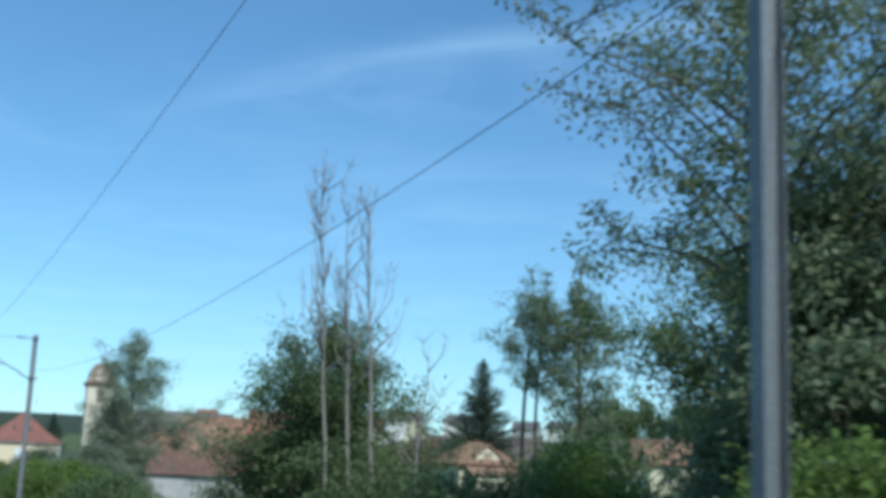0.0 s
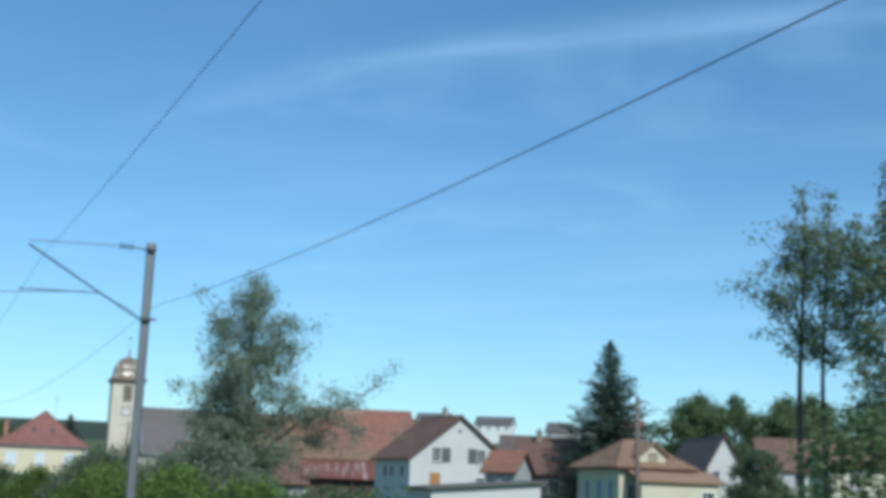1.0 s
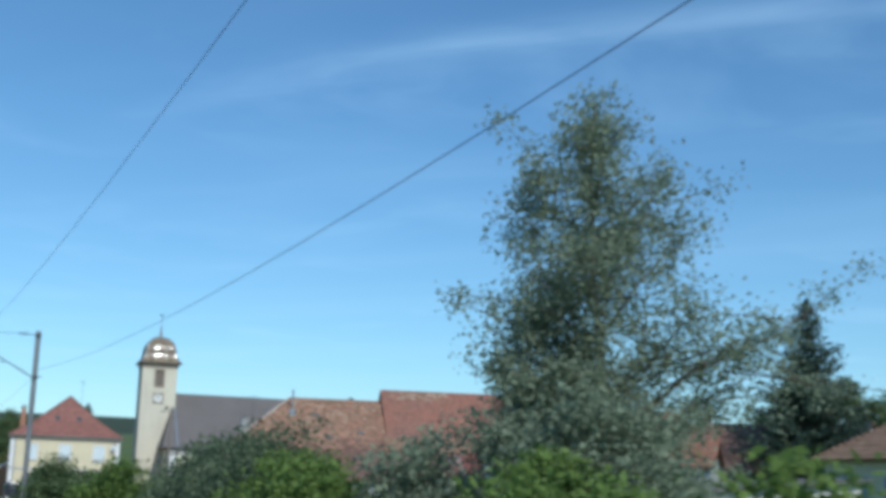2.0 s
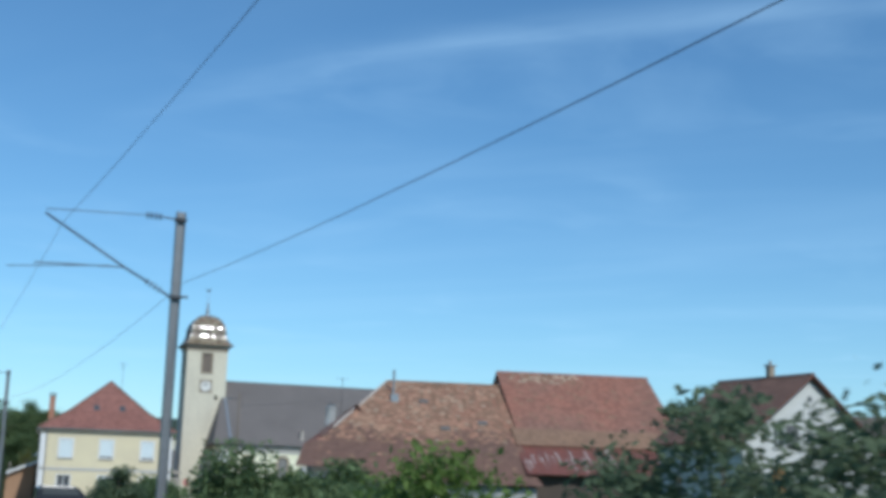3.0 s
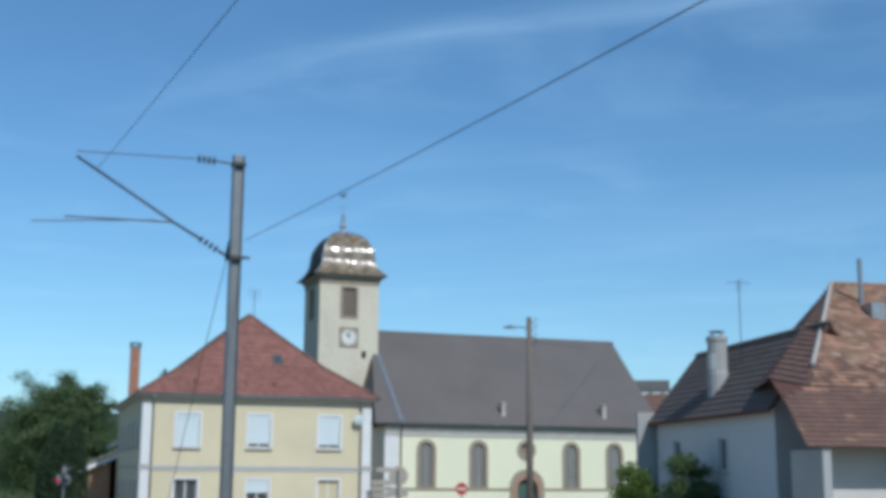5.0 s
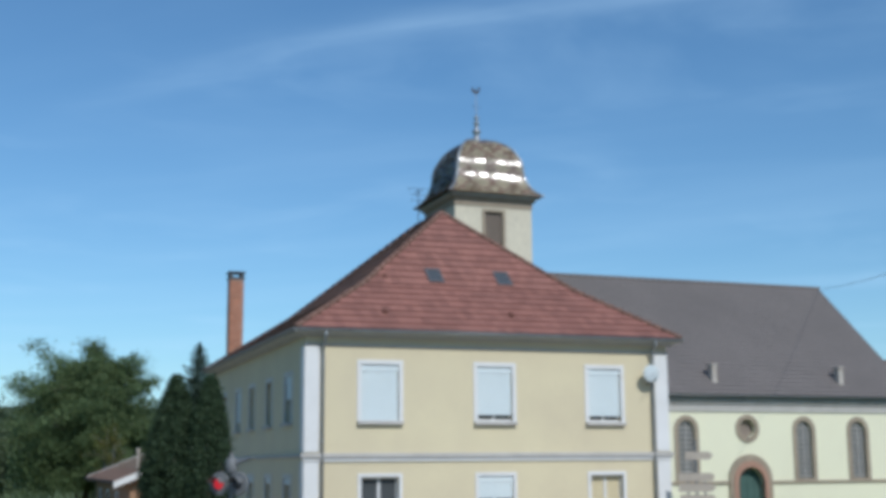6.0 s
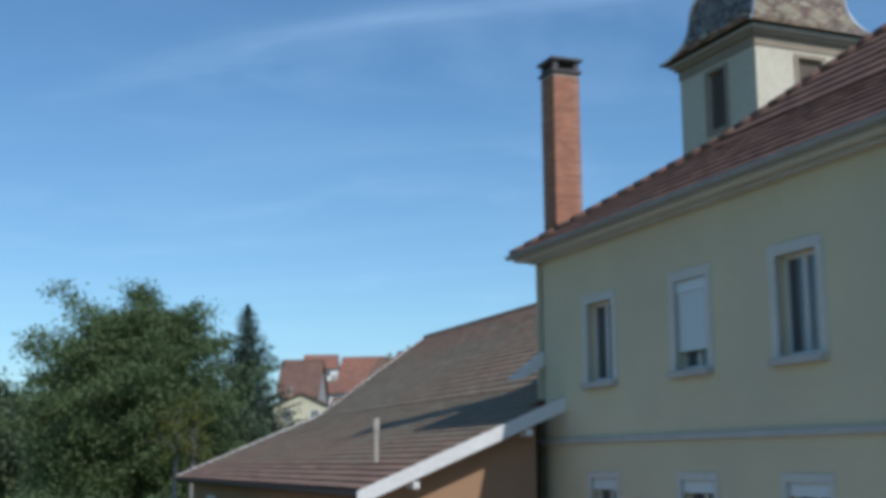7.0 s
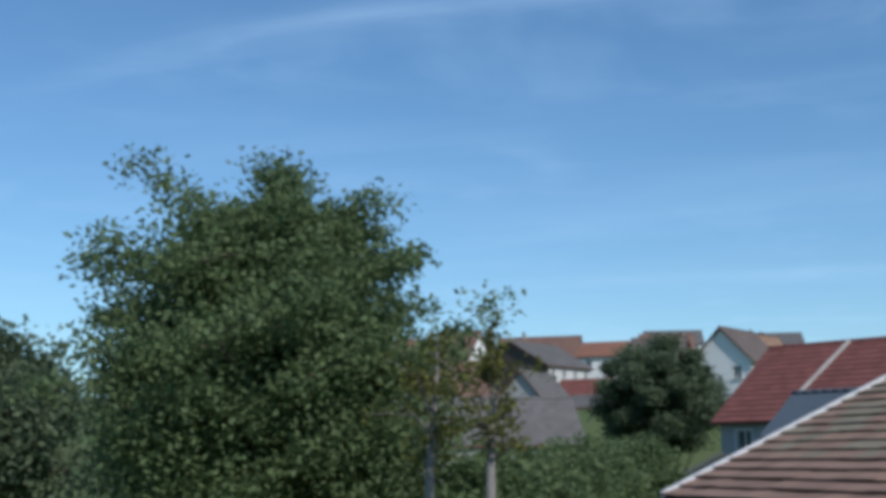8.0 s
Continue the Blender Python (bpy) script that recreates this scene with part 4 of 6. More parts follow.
def gable_roof(parent, x0, x1, profile, thick, mats, course=0.3, width=0.4, tiles=True, axis_cap=True, pick=None):
    """A roof of two slopes over x0..x1; profile: rows of (across, height) from one eave over the ridge to the other."""
    g = Geo()
    for (a0, z0), (a1, z1) in zip(profile[:-1], profile[1:]):
        g.prism([(x0, a0, z0), (x0, a1, z1), (x0, a1, z1 - thick), (x0, a0, z0 - thick)], (x1 - x0, 0, 0))
    roof = g.build("roof", mats if not tiles else M_DECK, parent)
    if tiles:
        t = Geo()
        for i, ((a0, z0), (a1, z1)) in enumerate(zip(profile[:-1], profile[1:])):
            if z1 > z0:
                tile_faces(t, [(x0, a0, z0), (x1, a0, z0), (x1, a1, z1), (x0, a1, z1)], course, width, rnd=random.Random(i), pick=pick)
            else:
                tile_faces(t, [(x1, a1, z1), (x0, a1, z1), (x0, a0, z0), (x1, a0, z0)], course, width, rnd=random.Random(i))
        ob = t.build("tile", mats, roof)
        ob["kind"] = "stuff"
    if axis_cap:
        k = max(range(len(profile)), key=lambda i: profile[i][1])
        c = Geo()
        hip_cap(c, (x0, profile[k][0], profile[k][1] + 0.03), (x1, profile[k][0], profile[k][1] + 0.03), 0.12, 6, 0.5)
        c.build("ridge_cap", mats, roof, smooth=True)["kind"] = "stuff"
    return roof


# nave roof: gable at one end, a steep hip that leans on the tower at the other
NF0, NF1, NR1, NR0 = (-24.9, -0.47, 7.42), (0.55, -0.47, 7.42), (0.85, 8.9, 15.6), (-23.0, 8.9, 15.6)
NB0, NB1 = (-24.9, 18.27, 7.42), (0.55, 18.27, 7.42)
HIPF, HIPB = (-23.25, 6.05, 13.11), (-23.25, 11.75, 13.11)
g = Geo()
low = Vector((0, 0, -0.18))
for poly in ([NF0, NF1, NR1, NR0, HIPF], [NB1, NB0, HIPB, NR0, NR1], [(-24.9, 6.2, 7.42), NF0, HIPF], [NB0, (-24.9, 11.6, 7.42), HIPB]):
    g.prism(poly, low)
nave_roof = g.build("roof", M_CHTILE, church)
t = Geo()
tile_faces(t, [NF0, NF1, NR1, NR0, HIPF], 0.42, 0.55, rnd=random.Random(0))
tile_faces(t, [(-24.9, 6.2, 7.42), NF0, HIPF], 0.42, 0.55, rnd=random.Random(1))
t.build("tile", M_CHTILE, nave_roof)["kind"] = "stuff"
c = Geo()
hip_cap(c, (-23.0, 8.9, 15.63), (0.85, 8.9, 15.63), 0.12, 6, 0.5)
hip_cap(c, (-23.25, 6.05, 13.14), (-24.9, -0.47, 7.46), 0.10, 6, 0.5)
c.build("ridge_cap", M_CHTILE, nave_roof, smooth=True)["kind"] = "stuff"
g = Geo()
g.prism([(-22.95, -0.4, 7.57), (-22.6, -0.4, 7.57), (-22.6, 6.2, 13.33), (-22.95, 6.2, 13.33)], (0, 0, 0.05))
g.build("valley_flashing", M_ZINC, nave_roof, "zinc strip running down the roof")
for u in (-13.75, -4.55):
    g = Geo()
    g.box((u - 0.17, 0.35, 7.6), (u + 0.17, 0.85, 9.2))
    g.box((u - 0.22, 0.29, 9.2), (u + 0.22, 0.91, 9.3))
    g.build("roof_vent", M_PALESHEET, church, "pale zinc roof vent shaft", bevel=0.015)

# tower
TH, TU, TV = 2.59, -25.33, 8.9
LIFT = 0.2
tower = plate("tower", rect(0, -LIFT, 2 * TH, 19.1), [rect(TH - 0.58, 16.3, TH + 0.58, 18.7), rect(TH + 1.15, 12.8, TH + 1.55, 13.4)], (TU - TH, TV - TH), 0, 0.6, M_TOWER, church, 0, "weathered beige rendered square bell tower")
tower.location.z = LIFT
plate("tower_wall", rect(0, -LIFT, 2 * TH - 0.62, 19.1), [rect(TH - 0.58, 16.3, TH + 0.58, 18.7)], (TU - TH, TV + TH), -90, 0.6, M_TOWER, tower)
plate("tower_wall", rect(0.61, -LIFT, 2 * TH, 19.1), [rect(TH - 0.58, 16.3, TH + 0.58, 18.7)], (TU + TH, TV - TH), 90, 0.6, M_TOWER, tower)
plate("tower_wall", rect(0.61, -LIFT, 2 * TH - 0.61, 19.1), [], (TU + TH, TV + TH), 180, 0.6, M_TOWER, tower)
for st, dg, hw in (((TU - TH, TV - TH), 0, 0.58), ((TU - TH, TV + TH), -90, 0.58), ((TU + TH, TV - TH), 90, 0.58)):
    fr = plate("louvre_frame", rect(TH - hw - 0.2, 16.1, TH + hw + 0.2, 18.85), [rect(TH - hw, 16.3, TH + hw, 18.7)], st, dg, 0.1, M_SAND, tower, 0.05)
    for i in range(15):
        z = 16.32 + i * 0.157
        g = Geo()
        g.prism([(TH - hw, 0.10, z), (TH - hw, 0.125, z), (TH - hw, 0.25, z + 0.17), (TH - hw, 0.225, z + 0.17)], (2 * hw, 0, 0))
        piece("louvre", g, M_LOUVRE, st, dg, fr)
    g = Geo()
    g.box((TH - hw, 0.42, 16.3), (TH + hw, 0.46, 18.7))
    piece("louvre_back", g, M_LOUVRE, st, dg, fr)
for nm, mt, z0, z1, o in (("frieze", M_SAND, 19.0, 19.42, 0.05), ("cornice", M_SAND, 19.42, 19.6, 0.18), ("cornice", M_STONEW, 19.6, 19.76, 0.36)):
    g = Geo()
    g.box((TU - TH - o, TV - TH - o, z0), (TU + TH + o, TV + TH + o, z1))
    g.build(nm, mt, tower, bevel=0.03)
# clock
cl = plate("clock", rect(TH - 0.82, 13.7, TH + 0.82, 15.36), [disc(TH, 14.53, 0.7, 28)], (TU - TH, TV - TH), 0, 0.06, M_SAND, church, 0.08, "square stone clock with white dial")
cl.location.z = LIFT
plate("dial", disc(TH, 14.53, 0.7, 28), [], (TU - TH, TV - TH), 0, 0.02, material("white_dial", (0.75, 0.74, 0.68), None, 0.5, 3, 20, 0.02), cl, 0.04)
g = Geo()
for i in range(12):
    a = 2 * math.pi * i / 12
    m = Matrix.Translation((TU + 0.60 * math.sin(a), TV - TH - 0.05, 14.53 + 0.60 * math.cos(a))) @ Matrix.Rotation(a, 4, "Y")
    g.box((-0.035, -0.008, -0.085), (0.035, 0.0, 0.085), 0, m)
g.build("hour_mark", M_DARKMETAL, cl)
for a, ln, w in ((radians(-28), 0.36, 0.055), (radians(5), 0.55, 0.035)):
    g = Geo()
    g.box((-w, -0.03, -0.1), (w, -0.012, ln), 0, Matrix.Translation((TU, TV - TH - 0.05, 14.53)) @ Matrix.Rotation(a, 4, "Y"))
    g.build("clock_hand", M_DARKMETAL, cl)
# bell-shaped dome on a square plan, with glazed tiles in a lattice
DP = [(3.18, 19.78), (2.94, 19.95), (2.66, 20.25), (2.43, 20.65), (2.29, 21.05), (2.245, 21.35), (2.215, 21.7), (2.18, 22.0), (2.09, 22.3), (1.95, 22.6), (1.68, 23.05), (1.30, 23.42), (0.80, 23.70), (0.30, 23.85)]


def dome_at(s):
    k = min(max(s, 0), 0.9999) * (len(DP) - 1)
    i = int(k)
    f = k - i
    p0, p1, p2, p3 = DP[max(i - 1, 0)], DP[i], DP[i + 1], DP[min(i + 2, len(DP) - 1)]
    return tuple(0.5 * ((2 * p1[j]) + (-p0[j] + p2[j]) * f + (2 * p0[j] - 5 * p1[j] + 4 * p2[j] - p3[j]) * f * f + (-p0[j] + 3 * p1[j] - 3 * p2[j] + p3[j]) * f ** 3) for j in (0, 1))


g = Geo()
ROWS = 36
rnd = random.Random(21)
core = Geo()
for side in range(4):
    m = Matrix.Translation((TU, TV, 0)) @ Matrix.Rotation(math.pi / 2 * side, 4, "Z")
    for j in range(ROWS):
        (h0, z0), (h1, z1) = dome_at(j / ROWS), dome_at((j + 1) / ROWS)
        core.face([m @ Vector(p) for p in ((-h0 + 0.03, -h0 + 0.03, z0), (h0 - 0.03, -h0 + 0.03, z0), (h1 - 0.03, -h1 + 0.03, z1), (-h1 + 0.03, -h1 + 0.03, z1))])
        n = max(2, int(2 * h0 / 0.2))
        for i in range(n):
            o = 0.5 if j % 2 else 0
            a0, a1 = -1 + 2 * (i + o) / n, -1 + 2 * (i + 1 + o) / n
            a1 = min(a1, 1.0)
            if a1 - a0 < 0.02:
                continue
            up = 0.010 + rnd.uniform(0, 0.004)
            x = (a0 + a1) / 2 * h0
            s = j * 0.19
            la, lb = (x + s) % 1.5, (x - s) % 1.5
            mi = 1 if min(la, 1.5 - la) < 0.13 or min(lb, 1.5 - lb) < 0.13 else (2 if (int((x + s) / 1.5 + 40) + int((x - s) / 1.5 + 40)) % 2 and rnd.random() < 0.5 else 0)
            tilt = rnd.uniform(-0.004, 0.046)
            g.face([m @ Vector(p) for p in ((a0 * h0, -h0 - up, z0), (a1 * h0, -h0 - up - tilt, z0), (a1 * h1, -h1 - 0.005 - tilt, z1), (a0 * h1, -h1 - 0.005, z1))], mi)
            g.face([m @ Vector(p) for p in ((a0 * h0, -h0, z0 - 0.01), (a1 * h0, -h0, z0 - 0.01), (a1 * h0, -h0 - up, z0), (a0 * h0, -h0 - up, z0))], mi)
dome = core.build("dome", M_GLAZE_C, tower, "bell-shaped dome of glazed gold and brown tiles")
ob = g.build("glazed_tile", [M_GLAZE_A, M_GLAZE_B, M_GLAZE_C], dome)
ob["kind"] = "stuff"
for side in range(4):
    m = Matrix.Translation((TU, TV, 0)) @ Matrix.Rotation(math.pi / 2 * side, 4, "Z")
    c = Geo()
    c.tube([m @ Vector((-dome_at(j / 24)[0] - 0.01, -dome_at(j / 24)[0] - 0.01, dome_at(j / 24)[1] + 0.02)) for j in range(25)], 0.075, 7)
    c.build("hip_trim", M_ZINC, dome, smooth=True)
g = Geo()


def turned_shape(g, x, y, prof, n=12):
    k = len(g.v)
    for r, z in prof:
        for i in range(n):
            t = 2 * math.pi * i / n
            g.v.append((x + r * math.cos(t), y + r * math.sin(t), z))
    for j in range(len(prof) - 1):
        for i in range(n):
            q = (i + 1) % n
            g.f.append((k + j * n + i, k + j * n + q, k + (j + 1) * n + q, k + (j + 1) * n + i))
            g.mi.append(0)


turned_shape(g, TU, TV, [(0.42, 23.72), (0.36, 23.9), (0.22, 24.06), (0.17, 24.25), (0.22, 24.38), (0.3, 24.5), (0.22, 24.62), (0.13, 24.75), (0.12, 24.95), (0.19, 25.02), (0.19, 25.12), (0.06, 25.2), (0.1, 25.3), (0.18, 25.42), (0.1, 25.54), (0.03, 25.6), (0.022, 27.1), (0.0, 27.12)])
fin = g.build("finial", M_ZINC, dome, "zinc finial with weathercock", smooth=True)
g = Geo()
bird = [(-0.32, 0.16), (-0.28, 0.42), (-0.15, 0.24), (0.0, 0.18), (0.12, 0.24), (0.16, 0.42), (0.24, 0.46), (0.30, 0.36), (0.24, 0.28), (0.2, 0.06), (0.05, -0.04), (-0.12, -0.02)]
g.prism([(TU + a, TV - 0.012, 27.1 + b) for a, b in bird], (0, 0.024, 0))
g.tube([(TU - 0.3, TV, 26.2), (TU + 0.3, TV, 26.2)], 0.015, 5)
g.build("weathercock", M_DARKMETAL, fin)


# ---- other houses of the village ----
def simple_house(name, x, y, deg, w, d, eave, ridge, z0, wall_mat, roof_mat, label, openings=(), flank=None, hip=0.0, over=0.4, course=0.4, width=0.5, chimney=None, tiles=True, shut=None, ridge_along="x", group=""):
    """A house with its own walls, windows and roof. Local x runs along the front, which faces local -y; ridge_along says how the ridge lies."""
    t = thing(name, turned(x, y, z0, deg), label, "house", group)
    eh, rh = eave - z0, ridge - z0
    fr = [rect(*o) for o in openings]
    if ridge_along == "x" or hip:
        plate("wall", rect(0, 0, w, eh), fr, (0, 0), 0, 0.3, wall_mat, t)
        if hip:
            for st, dg, L in (((0, d), -90, d - 0.31), ((w, 0.31), 90, d - 0.31)):
                plate("wall", rect(0, 0, L, eh), [], st, dg, 0.3, wall_mat, t)
        else:
            gab = [(0, 0), (d - 0.31, 0), (d - 0.31, eh), (d / 2 - 0.155, rh - 0.25), (0, eh)]
            plate("wall", gab, [], (0, d), -90, 0.3, wall_mat, t)
            plate("wall", gab, [], (w, 0.31), 90, 0.3, wall_mat, t)
        plate("wall", rect(0.31, 0, w - 0.31, eh), [], (w, d), 180, 0.3, wall_mat, t)
    else:
        plate("wall", [(0, 0), (w, 0), (w, eh), (w / 2, rh - 0.25), (0, eh)], fr, (0, 0), 0, 0.3, wall_mat, t)
        plate("wall", rect(0, 0, d - 0.31, eh), [], (0, d), -90, 0.3, flank or wall_mat, t)
        n = int(d / 2.4) if flank else 0
        ops = [((k + 0.5) * d / n - 0.45, eh - 1.9, (k + 0.5) * d / n + 0.45, eh - 0.6) for k in range(n)]
        plate("wall", rect(0.31, 0, d, eh), [rect(*o) for o in ops], (w, 0), 90, 0.3, flank or wall_mat, t)
        for o in ops:
            window(t, (w, 0), 90, *o, surround=0.1, sunk=0.12)
        plate("wall", [(0.31, 0), (w - 0.31, 0), (w - 0.31, eh), (w / 2, rh - 0.25), (0.31, eh)], [], (w, d), 180, 0.3, wall_mat, t)
    if hip:
        if ridge_along == "x":
            rd = [(hip, d / 2, rh), (w - hip, d / 2, rh)]
            cs = [(-over, d + over, eh), (-over, -over, eh), (w + over, -over, eh), (w + over, d + over, eh)]
        else:
            rd = [(w / 2, hip, rh), (w / 2, d - hip, rh)]
            cs = [(-over, -over, eh), (w + over, -over, eh), (w + over, d + over, eh), (-over, d + over, eh)]
        hip_roof(t, cs, rd, roof_mat, course, width)
    elif ridge_along == "x":
        sl = (rh - eh) / (d / 2)
        gable_roof(t, -over, w + over, [(-over, eh - over * sl), (d / 2, rh), (d + over, eh - over * sl)], 0.14, roof_mat, course, width, tiles)
    else:
        sl = (rh - eh) / (w / 2)
        g = Geo()
        roof = None
        pr = [(-over, eh - over * sl), (w / 2, rh), (w + over, eh - over * sl)]
        for (a0, q0), (a1, q1) in zip(pr[:-1], pr[1:]):
            g.prism([(a0, -over, q0), (a1, -over, q1), (a1, -over, q1 - 0.14), (a0, -over, q0 - 0.14)], (0, d + 2 * over, 0))
        roof = g.build("roof", M_DECK if tiles else roof_mat, t)
        if tiles:
            q = Geo()
            tile_faces(q, [(-over, d + over, pr[0][1]), (-over, -over, pr[0][1]), (w / 2, -over, rh), (w / 2, d + over, rh)], course, width, rnd=random.Random(1))
            tile_faces(q, [(w + over, -over, pr[2][1]), (w + over, d + over, pr[2][1]), (w / 2, d + over, rh), (w / 2, -over, rh)], course, width, rnd=random.Random(2))
            o = q.build("tile", roof_mat, roof)
            o["kind"] = "stuff"
        c = Geo()
        hip_cap(c, (w / 2, -over, rh + 0.03), (w / 2, d + over, rh + 0.03), 0.12, 6, 0.5)
        c.build("ridge_cap", roof_mat, roof, smooth=True)["kind"] = "stuff"
    for i, o in enumerate(openings):
        window(t, (0, 0), 0, *o, shut=(shut[i] if shut else 0.0), surround=0.1, sunk=0.12)
    if chimney:
        cx, cy, ct = chimney
        g = Geo()
        g.box((cx - 0.24, cy - 0.22, eh), (cx + 0.24, cy + 0.22, ct - z0))
        ch = g.build("chimney", M_SAND, t, bevel=0.01)
        g = Geo()
        g.box((cx - 0.36, cy - 0.31, ct - z0), (cx + 0.36, cy + 0.31, ct - z0 + 0.1))
        g.tube([(cx, cy, ct - z0 + 0.1), (cx, cy, ct - z0 + 0.4)], 0.12, 8)
        g.build("chimney_pot", M_CONC, ch)
    return t


# two joined barns
BARN = math.degrees(math.atan2(0.970, 0.242))
barn = thing("barn", turned(-191.47, 37.45, 0, BARN), "old barn with a sagging patched tile roof", "barn")
S1 = (12.3 - 6.84) / 9.7
g = Geo()
A, B_, C_ = (-6.25, -9.8, 6.784), (10.3, -9.8, 6.784), (11.9, 0, 12.3)
R0 = (0, 0, 12.3)
g.face([A, B_, C_, R0])
E0, E1, E2, E3 = (-8.5, -14.0, 4.42), (-3.97, -14.0, 4.42), (-3.3, -15.8, 3.41), (10.8, -15.8, 3.41)
E4 = (10.42, -14.0, 4.42)
KN = (-7.75, -10.8, 6.221)
BK, BK2 = (-6.3, -6.6, 7.3), (-2.0, 9.7, 6.5)
g.face([BK, A, R0])
g.face([BK, KN, A])
g.face([BK2, BK, R0])
g.face([(11.8, 9.7, 6.84), BK2, R0, C_])
g.face([B_, (11.8, 9.7, 6.84), C_])
g.face([E0, E4, B_, A, KN])
g.face([E1, E2, E3, E4])
broof = g.build("roof", M_DECK, barn)
t = Geo()
wave = random.Random(8)
tile_faces(t, [A, B_, C_, R0], 0.36, 0.34, 0.05, wave, pick=lambda a, b, r: 1 if b < 1.6 + math.sin(a * 0.6) and r.random() < 0.45 else (3 if r.random() < 0.03 + 0.07 * (math.sin(a * 0.9 + 2 * b) > 0.3) else (2 if r.random() < 0.3 else 0)))
# hip on the shadow side: its shade is put in by using only darker brown
tile_faces(t, [BK, A, R0], 0.36, 0.34, 0.05, wave, pick=lambda a, b, r: 1)
tile_faces(t, [E2, E3, E4, E1], 0.36, 0.34, 0.04, wave, pick=lambda a, b, r: 1)
tile_faces(t, [E0, E4, B_, A, KN], 0.36, 0.34, 0.04, wave, pick=lambda a, b, r: 1 if r.random() < 0.95 - 0.25 * (b > 4.2) else (2 if r.random() < 0.6 else 0))
o = t.build("tile", [M_OLDTILE, M_BROWNROOF, M_TANTILE, M_LICHEN], broof)
o["kind"] = "stuff"
c = Geo()
hip_cap(c, (0, 0, 12.36), (11.8, 0, 12.36), 0.13, 6, 0.45)
c.build("ridge_cap", M_TANTILE, broof, smooth=True)["kind"] = "stuff"
g = Geo()
g.tube([(0, -0.05, 12.42), (-3.1, -4.9, 9.63), (-5.3, -8.3, 7.72)], 0.10, 6)
g.build("hip_flashing", M_PALESHEET, broof, "pale flashing along the hip")
plate("wall", rect(0, 0, 13.6, 3.2), [], (-3.2, -15.2), 0, 0.3, M_GREYWALL, barn)
plate("wall", rect(0, 0, 4.0, 4.9), [], (-7.2, -12.6), 0, 0.3, M_WHITEWALL, barn)
plate("wall", rect(0, 0, 2.4, 4.35), [], (-7.9, -11.5), -90, 0.3, M_GREYWALL, barn)
plate("wall", rect(0, 0, 2.6, 3.3), [], (-3.5, -12.6), -90, 0.3, M_DARKSHUT, barn)
gutter(barn, (2.7, -15.95, 3.42), (7.4, -15.95, 3.42))
plate("wall", rect(0, 0, 17.5, 6.7), [], (11.0, 9.3), 180, 0.3, M_GREYWALL, barn)
plate("wall", rect(0, 0, 23, 3.3), [], (10.4, -14.9), 90, 0.3, M_GREYWALL, barn)
g = Geo()
g.tube([(0.35, -2.1, 10.9), (0.35, -2.1, 13.2)], 0.11, 8)
g.box((0.0, -3.6, 9.9), (0.65, -2.6, 11.0))
g.build("stove_pipe", M_ZINC, barn, "zinc stove pipe with patched base")
for a, b in ((2.9, -3.4), (7.6, -6.7), (4.2, -7.8)):
    g = Geo()
    z = 12.3 + S1 * b
    g.box((-0.4, -0.3, 0.02), (0.4, 0.3, 0.13), 0, pose(a, b, z, math.degrees(math.atan(S1)), 0, 0))
    g.build("roof_hatch", M_GREYROOF, barn, bevel=0.02)

barn2 = thing("barn", turned(-190.42, 47.86, 0, BARN), "tall barn with a plain red tile roof and rusty lean-to", "barn")
g = Geo()
gable_roof(barn2, 0, 14.6, [(-9.0, 8.2), (0, 13.75), (9.0, 8.2)], 0.16, [M_OLDTILE2, M_LICHEN, M_TANTILE], 0.36, 0.36, pick=lambda a, b, r: (1 if r.random() < 0.5 else 2) if b > 8.3 and 1.0 < a < 7.5 and r.random() < 0.55 else (2 if r.random() < 0.04 else 0))
g = Geo()
g.prism([(-0.5, -8.9, 8.28), (-0.5, -11.6, 6.75), (-0.5, -11.6, 6.6), (-0.5, -8.9, 8.12)], (16.8, 0, 0))
lt = g.build("lower_roof", M_DECK, barn2)
t = Geo()
tile_faces(t, [(-0.5, -11.6, 6.75), (16.3, -11.6, 6.75), (16.3, -8.9, 8.28), (-0.5, -8.9, 8.28)], 0.36, 0.34)
o = t.build("tile", M_TANTILE, lt)
o["kind"] = "stuff"
rnd = random.Random(4)
for i in range(24):
    g = Geo()
    a = -0.6 + i * 0.5
    nn = 8
    e = rnd.uniform(-0.15, 0.1)
    for k in range(nn + 1):
        hz = 0.03 * math.sin(k / nn * 6.283 * 2)
        g.v += [(a + 0.52 * k / nn, -16.2 + e, 4.35 + hz + 0.006 * (i % 2)), (a + 0.52 * k / nn, -11.5, 6.62 + hz + 0.006 * (i % 2))]
    for k in range(nn):
        g.f.append((2 * k, 2 * k + 2, 2 * k + 3, 2 * k + 1))
        g.mi.append(0)
    o = g.build("roof_sheet", M_WORNSHEET if i == 15 else M_RUST, barn2, "corrugated metal sheet")
    s = o.modifiers.new("solid", "SOLIDIFY")
    s.thickness = 0.012
